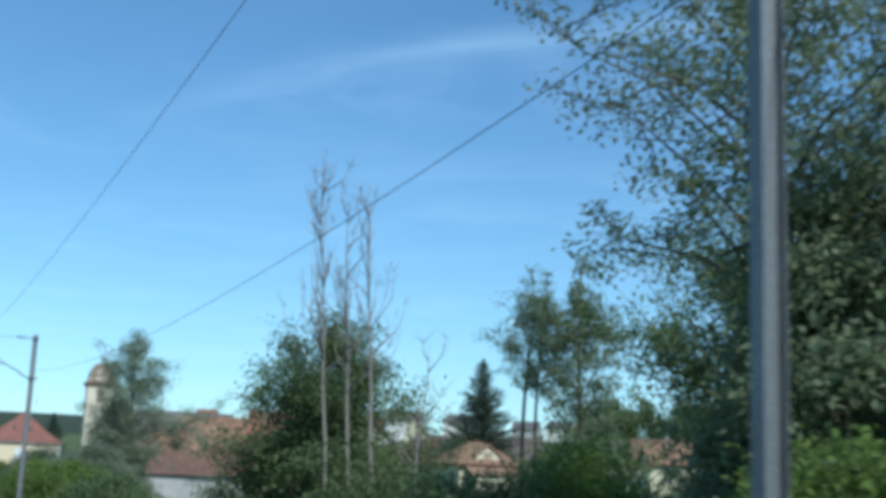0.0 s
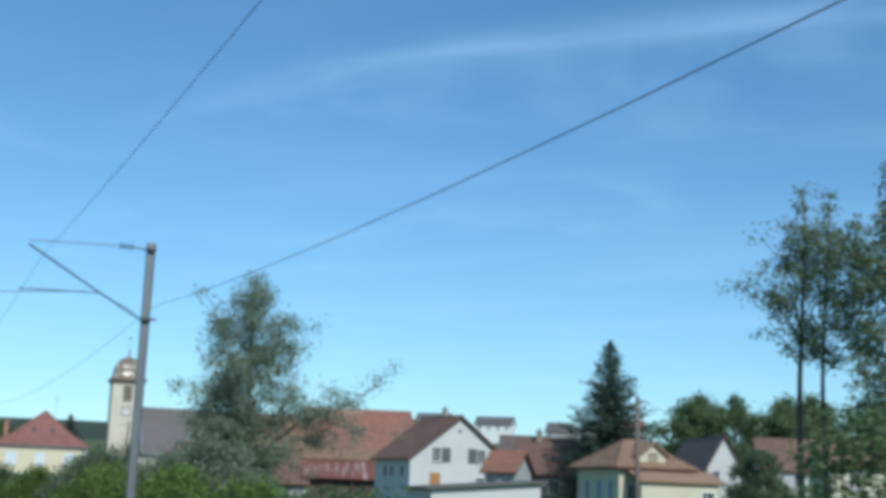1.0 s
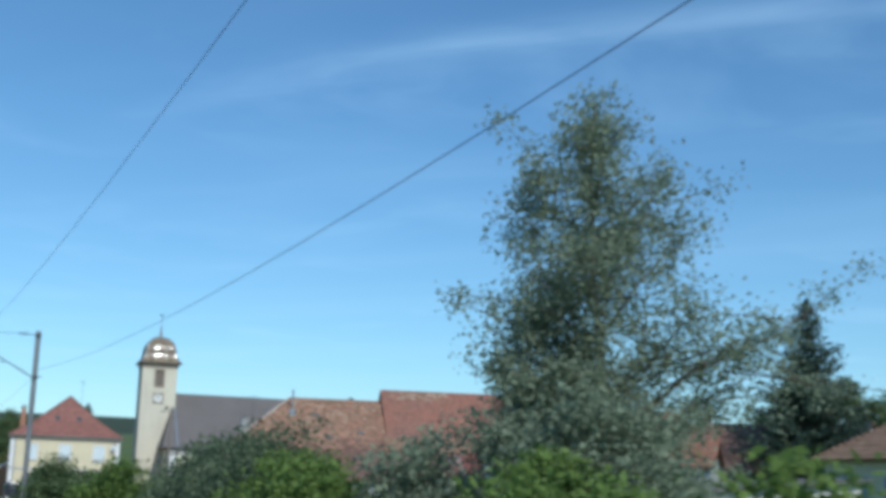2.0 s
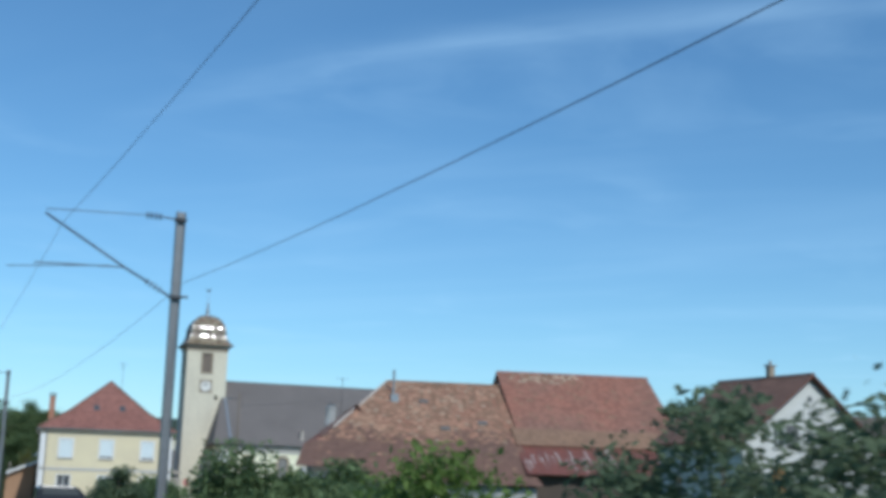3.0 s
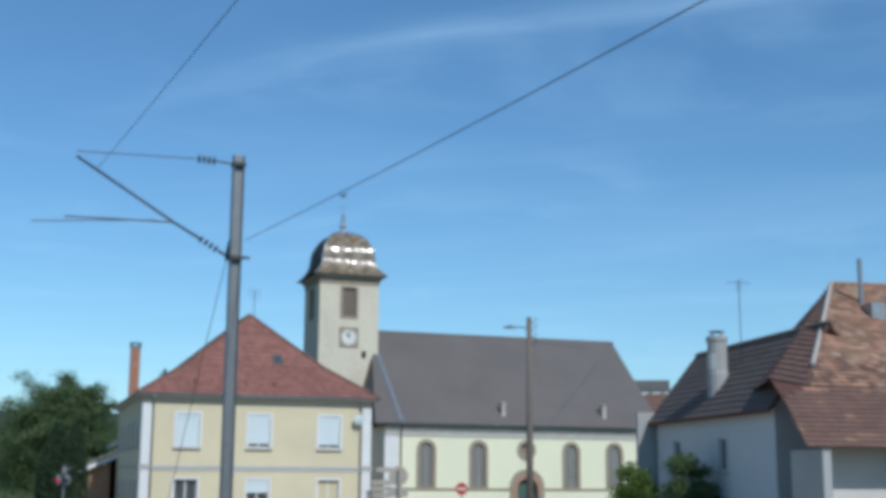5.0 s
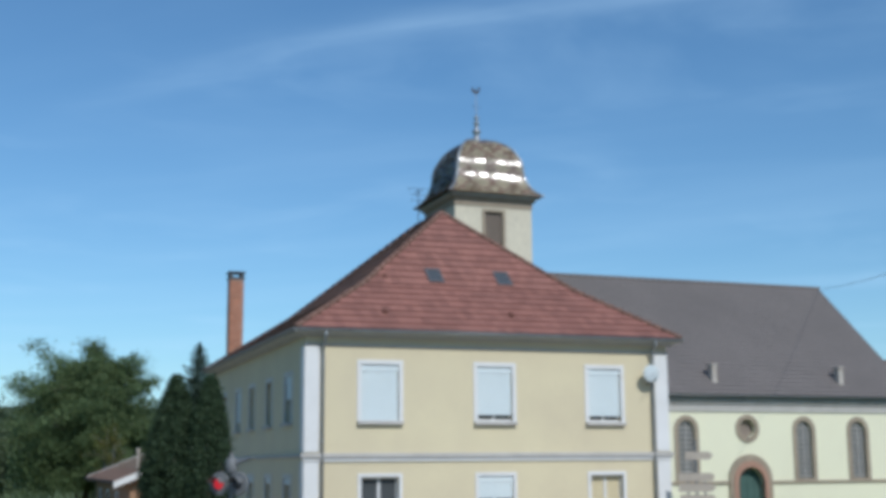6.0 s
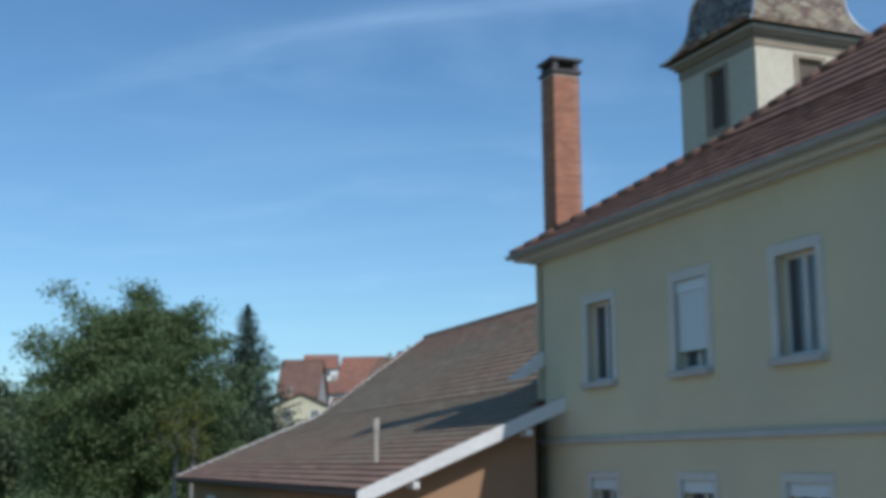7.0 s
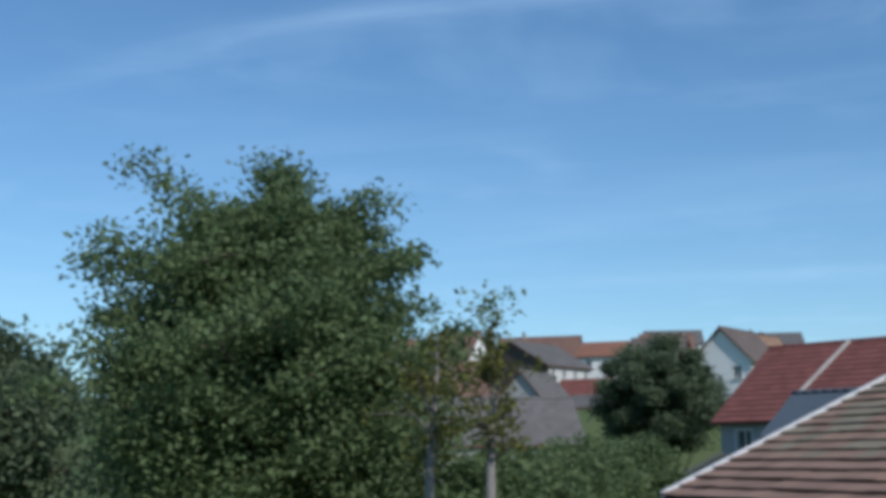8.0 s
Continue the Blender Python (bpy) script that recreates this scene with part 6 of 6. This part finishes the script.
# ---- street poles ----
ep = thing("electric_pole", turned(-200.2, 26.1, 0, 64), "grey electricity pole with insulators and a street lamp arm", "electricity pole")
g = Geo()
g.tube([(0, 0, 0), (0, 0, 11.1)], [0.19, 0.13], 10)
g.build("pole", M_WOODPOLE, ep, smooth=True)
for i in range(4):
    z = 10.85 - i * 0.36
    g = Geo()
    g.tube([(0.08, 0, z), (0.3, 0, z), (0.33, 0, z + 0.1)], 0.018, 6)
    br = g.build("bracket", M_DARKMETAL, ep)
    g = Geo()
    insulator(g, (0.33, 0, z + 0.08), (0.33, 0, z + 0.26), 0.06, 2)
    g.build("insulator", M_INSUL, br, smooth=True)
g = Geo()
g.tube([(-0.1, 0, 10.555), (-0.55, 0, 10.632)], 0.025, 6)
la = g.build("lamp_arm", M_DARKMETAL, ep)
g = Geo()
turned_shape(g, -0.9, 0, [(0.0, 10.554), (0.1, 10.556), (0.13, 10.632), (0.1, 10.638), (0.0, 10.72)], 10)
g.v = [(-0.9 + (x + 0.9) * 3.0, y * 1.1, z) for x, y, z in g.v]
g.build("lamp_head", M_STEEL, la, smooth=True)
wire("power_line", [(-200.2, 26.15, 9.95), CH @ Vector((0.8, 8.7, 15.55))], 0.35, 0.014, "thin power line from a pole to the church ridge")
vp = thing("telephone_pole", turned(-83.47, 33.82, 0, 20), "plain weathered wooden telephone pole", "telephone pole")
g = Geo()
g.tube([(0, 0, 0), (0, 0, 8.55)], [0.16, 0.11], 9)
g.build("pole", M_WOODPOLE, vp, smooth=True)
g = Geo()
g.tube([(0.05, 0, 8.35), (0.75, 0, 8.2)], 0.025, 6)
g.build("lamp_arm", M_DARKMETAL, vp)
wire("power_line", [(-83.4, 33.9, 8.3), (-104, 62, 7.3)], 0.5, 0.012, "thin power line between village poles")


# ---- level crossing and road signs ----
def crossing_signal(x, y, deg):
    t = thing("crossing_signal", turned(x, y, 0, deg), "level crossing signal with bell and red lamp", "crossing signal")
    g = Geo()
    g.tube([(0, 0, 0), (0, 0, 3.3)], 0.05, 8)
    g.build("post", M_STEEL, t)
    for s, z in ((-0.23, 3.08), (0.23, 3.08)):
        g = Geo()
        turned_shape(g, 0, 0, [(0.0, 0.0), (0.22, 0.0), (0.24, 0.02), (0.22, 0.05), (0.0, 0.05)], 20)
        g.v = [(a + s, -c - 0.06, b + z) for a, b, c in g.v]
        bd = g.build("backboard", M_SIGNDARK, t)
        g = Geo()
        n = 9
        for i in range(n):
            t0, t1 = math.pi * (0.05 + 0.9 * i / n), math.pi * (0.05 + 0.9 * (i + 1) / n)
            for r in (0.135, 0.147):
                g.face([(s + r * math.cos(t0), -0.1, z + r * math.sin(t0)), (s + r * math.cos(t1), -0.1, z + r * math.sin(t1)), (s + r * math.cos(t1), -0.30, z + r * math.sin(t1)), (s + r * math.cos(t0), -0.30, z + r * math.sin(t0))])
        g.build("hood", M_SIGNDARK, bd)
        g = Geo()
        turned_shape(g, 0, 0, [(0.0, 0.05), (0.07, 0.04), (0.115, 0.0)], 16)
        g.v = [(a + s, -c - 0.115, b + z) for a, b, c in g.v]
        g.build("lamp_lens", M_LENS if s < 0 else M_DARKMETAL, bd, "red signal lens" if s < 0 else "dark unlit signal lens", smooth=True)
    g = Geo()
    turned_shape(g, 0, 0, [(0.05, 3.26), (0.12, 3.3), (0.13, 3.45), (0.1, 3.58), (0.04, 3.62), (0.02, 3.72), (0.0, 3.73)], 12)
    g.build("bell", M_SIGNDARK, t, "grey warning bell", smooth=True)
    g = Geo()
    g.prism([(0.06, -0.05, 3.46), (0.5, -0.02, 3.6), (0.5, 0.02, 3.62), (0.06, 0.05, 3.56)], (0, 0.03, -0.03))
    g.build("bell_horn", M_SIGNDARK, t)
    return t


M_SIGNDARK = material("dark_grey_casting", (0.17, 0.175, 0.175), None, 0.6, 2, 20, 0.05)
M_LENS = bpy.data.materials.new("dark_red_lens")
M_LENS.use_nodes = True
pl = M_LENS.node_tree.nodes["Principled BSDF"]
pl.inputs["Base Color"].default_value = (0.16, 0.012, 0.015, 1)
pl.inputs["Emission Color"].default_value = (1.0, 0.03, 0.05, 1)
pl.inputs["Emission Strength"].default_value = 0.45
crossing_signal(-202.55, 4.7, 40)


def disc_sign(x, y, z, r, deg, face, label, bar=False, panel=False):
    t = thing("road_sign", turned(x, y, 0, deg), label, "road sign", "road signs")
    g = Geo()
    g.tube([(0, 0.03, 0), (0, 0.03, z + r * 0.6)], 0.03, 8)
    g.build("post", M_STEEL, t)
    g = Geo()
    g.prism([(a, -0.03, b) for a, b in disc(0, z, r, 24)], (0, 0.025, 0))
    p = g.build("sign_plate", face, t)
    if bar:
        g = Geo()
        g.box((-r * 0.72, -0.04, z - r * 0.17), (r * 0.72, -0.03, z + r * 0.17))
        g.build("sign_bar", M_WHITE, p)
    if panel:
        g = Geo()
        g.box((-r, -0.03, z - r * 2.1), (r, -0.005, z - r * 1.12))
        g.build("lower_panel", face, t, bevel=0.008)


disc_sign(-197.0, 20.98, 2.81, 0.27, 62, M_SIGNRED, "round red no-entry road sign with white bar", True)
disc_sign(-184.9, 13.05, 3.36, 0.32, 240, M_SIGNTAN, "beige back of a round road sign with a panel below", panel=True)
sp = thing("signpost", turned(-211.46, 22.87, 0, 64), "signpost with stacked beige direction boards", "signpost")
g = Geo()
g.tube([(-0.28, 0.05, 0), (-0.28, 0.05, 3.0)], 0.035, 8)
g.tube([(0.0, 0.05, 0), (0.0, 0.05, 4.2)], 0.05, 8)
g.tube([(0.28, 0.05, 0), (0.28, 0.05, 3.0)], 0.035, 8)
g.build("post", M_STEEL, sp)
for z, a0, a1 in ((3.55, -0.35, 0.45), (2.85, -0.6, 0.5), (2.5, -0.6, 0.5), (2.15, -0.55, 0.5)):
    g = Geo()
    g.prism([(a0, 0, z), (a1, 0, z), (a1 + 0.12, 0, z + 0.13), (a1, 0, z + 0.26), (a0, 0, z + 0.26)], (0, 0.03, 0))
    g.build("direction_board", M_SIGNTAN, sp)


# ---- parked van ----
van = thing("van", turned(-206.0, 11.6, 0, 92), "dark parked van in front of the yellow house", "van")
g = Geo()
sec = [(-2.4, 0.45), (2.35, 0.45), (2.45, 1.0), (2.0, 1.25), (1.35, 1.95), (0.9, 2.12), (-1.9, 2.15), (-2.35, 1.95), (-2.45, 1.0)]
g.prism([(a, -0.85, z) for a, z in sec], (0, 1.7, 0))
bd = g.build("body", M_CARPAINT, van, bevel=0.12)
for yy in (-0.86, 0.84):
    g = Geo()
    g.prism([(-1.9, yy, 1.35), (1.45, yy, 1.35), (1.1, yy, 1.85), (-1.85, yy, 1.9)], (0, 0.02, 0))
    g.build("side_window", M_GLASS, bd)
for a in (-1.5, 1.5):
    for yy in (-0.75, 0.75):
        g = Geo()
        turned_shape(g, 0, 0, [(0.0, -0.1), (0.2, -0.1), (0.3, -0.1), (0.33, -0.05), (0.33, 0.05), (0.3, 0.1), (0.0, 0.1)], 18)
        g.v = [(x + a, z + yy, y + 0.33) for x, y, z in g.v]
        wheel = g.build("wheel", M_RUBBER, van, smooth=True)
        g = Geo()
        turned_shape(g, 0, 0, [(0.0, -0.112), (0.19, -0.108), (0.2, 0.108), (0.0, 0.112)], 14)
        g.v = [(x + a, z + yy, y + 0.33) for x, y, z in g.v]
        g.build("rim", M_STEEL, wheel)


# white garden shed behind the outbuilding
gs = thing("garden_shed", turned(-271.4, 25.3, 0, 51), "small white garden shed with grey roof among bushes", "shed")
plate("wall", [(0, 0), (2.0, 0), (2.0, 2.9), (1.0, 3.4), (0, 2.9)], [], (0, 0), 0, 0.12, M_WHITEWALL, gs)
plate("wall", rect(0.13, 0, 2.4, 2.9), [], (2.0, 0), 90, 0.12, M_WHITEWALL, gs)
plate("wall", rect(0, 0, 2.27, 2.9), [], (0, 2.4), -90, 0.12, M_WHITEWALL, gs)
g = Geo()
g.prism([(-0.2, -0.2, 2.84), (1.0, -0.2, 3.48), (2.2, -0.2, 2.84), (2.2, -0.2, 2.78), (1.0, -0.2, 3.4), (-0.2, -0.2, 2.78)], (0, 2.8, 0))
g.build("roof", M_GREYROOF, gs)


# ---- trees and bushes along the line ----
tree(-16.1, 12.4, 15.0, 3.9, L_HAZEL, 31, 0.5, 24, 4, 0.06, 115, 0.52, 0.2, label="tall sparse leafy tree with thin limbs")
tree(-13.0, 15.5, 15.5, 4.6, L_HAZEL, 32, 0.4, 22, 5, 0.07, 150, 0.65, 0.2, label="tall leafy tree beside the line")
tree(-33.2, 25.2, 14.2, 4.9, L_MID, 33, 0.06, 40, 5, 0.085, 165, 0.9, 0.22, label="tall dense dark green tree", wide=0.55)
tree(-26.0, 26.0, 15.0, 5.0, L_MID, 44, 0.06, 34, 5, 0.085, 170, 1.0, 0.22, label="tall dense dark green tree", wide=0.55)
bush(-14.9, 13.2, 9.2, 2.7, L_HAZEL, 34, 0.09, 44000, label="tall dense dark green shrub")
bush(-11.0, 9.6, 4.6, 1.9, L_BRIGHT, 35, 0.06, 22000, label="bright green bush beside the line")
bush(-22.0, 12.6, 4.7, 1.8, L_BRIGHT, 36, 0.06, 22000, label="bright green bush beside the line")
bush(-26.4, 15.1, 5.2, 2.6, L_MID, 37, 0.07, 26000, label="green bush among young trees")
tree(-75.0, 38.9, 19.6, 2.4, L_HAZEL, 28, 0.62, 14, 4, 0.10, 40, 0.6, 0.15, label="tall slender tree with bare stem and thin light crown")
tree(-76.4, 38.6, 19.9, 2.9, L_HAZEL, 38, 0.64, 18, 4, 0.10, 44, 0.65, 0.2, label="tall slender tree with a thin light crown")
tree(-71.4, 40.2, 20.2, 3.7, L_HAZEL, 39, 0.26, 26, 5, 0.12, 80, 0.8, 0.22, label="tall broad-leaved tree with full crown")
tree(-35.7, 11.4, 8.6, 3.5, L_MID, 41, 0.12, 30, 5, 0.06, 230, 0.7, 0.16, label="dark spreading hawthorn tree beside the line")
bush(-35.5, 11.2, 6.2, 2.8, L_MID, 42, 0.075, 32000, label="dark green undergrowth below a tree")
bush(-22.7, 10.5, 4.55, 2.2, L_MID, 45, 0.06, 24000, label="green bush beside the line")
bush(-30.5, 11.0, 4.3, 2.3, L_MID, 43, 0.06, 24000, label="green undergrowth around dead trunks")


bush(-47.0, 17.0, 5.4, 3.2, L_MID, 48, 0.09, 16000, label="green shrubs behind the railway bank")


def dead_tree(x, y, h, seed, lean, forks):
    rnd = random.Random(seed)
    t = thing("dead_tree", turned(x, y, 0, 0), "bare pale dead tree trunk with thin twigs", "dead tree", "dead trees")
    g = Geo()
    pts = [Vector((lean[0] * (k / 8) ** 1.4 + 0.05 * math.sin(k * 1.7 + seed), lean[1] * k / 8 + 0.05 * math.cos(k * 2.1 + seed), h * k / 8)) for k in range(9)]
    g.tube(pts, [0.07 * (1 - 0.86 * k / 8) for k in range(9)], 7)
    g.build("trunk", M_DEADBARK, t, smooth=True)
    g = Geo()
    for i in range(forks):
        k = rnd.uniform(0.5, 0.97)
        p = pts[int(k * 8)].lerp(pts[min(8, int(k * 8) + 1)], k * 8 % 1)
        a = rnd.uniform(0, 6.28)
        ln = rnd.uniform(0.7, 2.9) * (1.3 - k) + 0.3
        sl = rnd.uniform(0.2, 0.75)
        q = p + Vector((math.cos(a) * ln * sl, math.sin(a) * ln * sl, ln * (1.15 - 0.5 * sl)))
        g.tube([p, p.lerp(q, 0.5) + Vector((math.cos(a), math.sin(a), -0.3)) * 0.12 * ln, q], [0.022, 0.014, 0.004], 5)
        for j in range(5):
            s = p.lerp(q, rnd.uniform(0.4, 0.95))
            e = s + Vector((rnd.gauss(0, 0.2), rnd.gauss(0, 0.2), rnd.uniform(0.1, 0.4)))
            g.tube([s, e], [0.009, 0.003], 4)
    g.build("branch", M_DEADBARK, t, smooth=True)["kind"] = "stuff"


dead_tree(-31.9, 10.45, 11.9, 1, (-0.28, -0.75), 34)
dead_tree(-31.7, 11.0, 11.0, 2, (-0.2, -0.6), 24)
dead_tree(-30.85, 11.4, 11.5, 3, (-0.25, -0.7), 18)
dead_tree(-29.9, 11.7, 6.9, 4, (0.2, 0.5), 10)

tree(-81.0, 13.2, 13.2, 2.5, L_OLIVE, 51, 0.28, 30, 5, 0.06, 150, 0.6, 0.15, label="feathery olive-green tree beside the line", lean=(-0.2, -0.45), wide=0.4, extra=((0.35, 0.6, 3.0, 7.0), (0.35, 1.0, 4.6, 7.7), (0.3, 0.4, 3.8, 6.4), (0.36, 0.8, 5.2, 7.9), (0.45, -0.5, -1.9, 8.6), (0.42, -0.8, -2.3, 7.7), (0.40, -1.0, -2.7, 6.9), (0.36, -1.2, -3.0, 6.0), (0.33, -0.6, -2.6, 5.3), (0.38, -0.2, -2.2, 6.4), (0.42, -0.4, -2.0, 7.2)))
bush(-80.5, 11.5, 6.2, 2.9, L_OLIVE, 52, 0.08, 34000, label="grey-green shrubs at the foot of a tree")
bush(-77.0, 10.5, 5.6, 2.4, L_OLIVE, 53, 0.07, 28000, label="grey-green shrub beside the line")
for i, (x, y, h, r, m) in enumerate([(-92.5, 8.6, 5.6, 2.9, L_DARK), (-97.0, 8.6, 5.4, 2.8, L_DARK), (-101.5, 8.8, 5.0, 2.6, L_DARK), (-83.0, 9.5, 4.9, 2.2, L_OLIVE), (-88.6, 8.2, 4.6, 2.4, L_BRIGHT), (-84.0, 7.2, 4.2, 2.3, L_BRIGHT), (-71.5, 6.6, 4.1, 2.1, L_BRIGHT), (-67.5, 7.4, 3.9, 2.2, L_BRIGHT), (-62.5, 8.4, 3.7, 2.3, L_BRIGHT), (-57.0, 8.0, 3.5, 2.2, L_MID), (-52.0, 8.0, 3.4, 2.2, L_MID), (-113.2, 5.4, 4.35, 2.2, L_MID), (-112.6, 7.0, 3.95, 1.7, L_MID), (-109.4, 6.5, 3.7, 1.9, L_MID), (-106.3, 6.4, 4.2, 2.1, L_BRIGHT), (-151.0, 10.0, 3.7, 1.8, L_MID), (-154.5, 10.5, 3.6, 1.6, L_MID), (-160.0, 11.0, 3.2, 1.4, L_MID), (-141.0, 6.6, 3.9, 1.4, L_DARK), (-198.8, 31.2, 4.5, 1.4, L_BRIGHT), (-194.2, 31.0, 5.0, 1.5, L_MID), (-76.0, 9.2, 4.5, 1.8, L_BRIGHT)]):
    bush(x, y, h, r, m, 60 + i, 0.085, 26000 if -121 < x < -110 else 12500, label="leafy green bush on the railway bank")

bush(-96.4, 51.3, 7.8, 2.5, L_DARK, 58, 0.11, 20000, label="dark round bush among village houses")
# fir behind the village houses


def fir(x, y, h, r, seed, z=0.0, label="dark conical fir tree"):
    rnd = random.Random(seed)
    t = thing("fir_tree", turned(x, y, z, 0), label, "fir tree", "firs")
    g = Geo()
    g.tube([(0, 0, 0), (0, 0, h)], [0.28, 0.02], 8)
    g.build("trunk", M_BARK, t, smooth=True)
    g = Geo()
    cl = []
    n = int(h / 0.36)
    for j in range(n):
        zz = h * (0.05 + 0.94 * j / n)
        rr = r * (1 - j / n) ** 0.85 * rnd.uniform(0.72, 1.12) + 0.12
        m = 9 if j < n * 0.75 else 6
        for i in range(m):
            a = i * 6.283 / m + j * 0.7 + rnd.uniform(-0.3, 0.3)
            L = rr * rnd.uniform(0.6, 1.18)
            p, q = Vector((0, 0, zz)), Vector((math.cos(a) * L, math.sin(a) * L, zz - 0.06 * L + 0.12))
            g.tube([p, p.lerp(q, 0.6) - Vector((0, 0, 0.12 * L)), q], [0.03, 0.02, 0.006], 4)
            k = max(2, int(L / 0.3))
            for s in range(1, k + 1):
                c = p.lerp(q, s / k)
                c.z -= 0.14 * L * math.sin(math.pi * s / k)
                cl.append((c.x, c.y, c.z, 0.42, 11))
    for k in range(5):
        cl.append((0, 0, h * (0.955 + 0.012 * k), 0.34 - 0.05 * k, 30))
    g.build("limb", M_BARK, t)["kind"] = "stuff"
    leaves("needles", L_FIR, cl, t, 0.13, seed, 0.5, 0.3)


fir(-133.1, 61.6, 18.4, 7.8, 71)
fir(-312.7, 30.9, 17.0, 7.0, 72)


def thuja(x, y, h, r, seed):
    rnd = random.Random(seed)
    t = thing("thuja", turned(x, y, 0, 0), "dark green columnar thuja against the house wall", "conifer", "thujas")
    g = Geo()
    g.tube([(0, 0, 0), (0, 0, h * 0.95)], [0.08, 0.01], 6)
    g.build("trunk", M_BARK, t)
    cl = []
    for i in range(int(1250 * r / 0.8)):
        k = rnd.random() ** 0.85
        rr = r * min(1.0, (1 - k) * 2.3) ** 0.7 * rnd.uniform(0.8, 1.0)
        a = rnd.uniform(0, 6.283)
        cl.append((math.cos(a) * rr, math.sin(a) * rr, 0.1 + k * h * 0.97, 0.14, 34))
    leaves("foliage", L_THUJA, cl, t, 0.042, seed, 1.8, level=0.0)


thuja(-210.45, 5.3, 5.72, 0.86, 81)
thuja(-209.7, 6.05, 5.72, 0.66, 82)
thuja(-211.3, 5.6, 5.3, 0.62, 83)

for i, (x, y, h, r) in enumerate([(-300, 8.5, 9.5, 4.5), (-318, 9, 11, 5), (-338, 9, 12, 5), (-362, 8, 13, 6), (-292, 22, 8.5, 3.5)]):
    tree(x, y, h, r, L_DARK, 200 + i, 0.12, 24, 4, 0.2, 110, 1.4, 0.25, label="dark leafy tree farther along the line")
# big trees past the outbuilding
tree(-278.7, 13.9, 13.9, 6.2, L_MID, 91, 0.10, 52, 5, 0.12, 290, 1.2, 0.3, label="large dense dark green tree with rounded crown", wide=0.35, flat=0.6)
bush(-278.8, 13.8, 12.2, 5.5, L_MID, 92, 0.12, 60000, label="dense dark undergrowth below a large tree")
for i, (x, y) in enumerate(((-265.2, 12.9), (-262.6, 13.0), (-268.5, 14.5))):
    tree(x, y, 6.6 - 0.3 * (i == 2), 0.95, L_GOLD if i < 2 else L_MID, 94 + i, 0.62, 9, 2, 0.07, 34, 0.34, 0.16, bark=M_DEADBARK, label="pollarded tree with yellowing tufts of leaves")
bush(-307.5, 52.0, 10.9, 3.75, L_DARK, 97, 0.13, 62000, label="large ball-shaped dark green tree among houses", name="round_tree", category="tree", ball=3.5)
for i, (x, y, h, r) in enumerate([(-296, 38, 4.6, 3.4), (-288, 31, 4.2, 3.0), (-281, 25, 3.9, 3.0), (-300, 44, 5.0, 3.4), (-274, 19, 3.8, 2.6)]):
    bush(x, y, h, r, L_MID, 110 + i, 0.13, 9000, label="green garden hedge bush")
tree(-180.0, 61.0, 11.6, 2.4, L_MID, 122, 0.3, 14, 4, 0.16, 60, 0.8, 0.2, label="small round tree between village roofs")
tree(-505, 152, 17, 4.4, L_DARK, 121, 0.2, 16, 3, 0.3, 60, 1.4, 0.3, z=18.5, label="dark tree on the village hill")
rnd = random.Random(77)
for i in range(7, 26):
    k = i / 25
    x, y = -240 + 95 * k + rnd.uniform(-5, 5), 112 + 48 * k + rnd.uniform(-7, 9)
    hz = ground_height(x, y)
    tree(x, y, 22.6 - hz + rnd.uniform(-2.5, 1.5), rnd.uniform(5.5, 7.5), L_MID, 130 + i, 0.12, 20, 3, 0.28, 90, 1.9, 0.25, z=hz, label="round-crowned tree on the wooded slope")
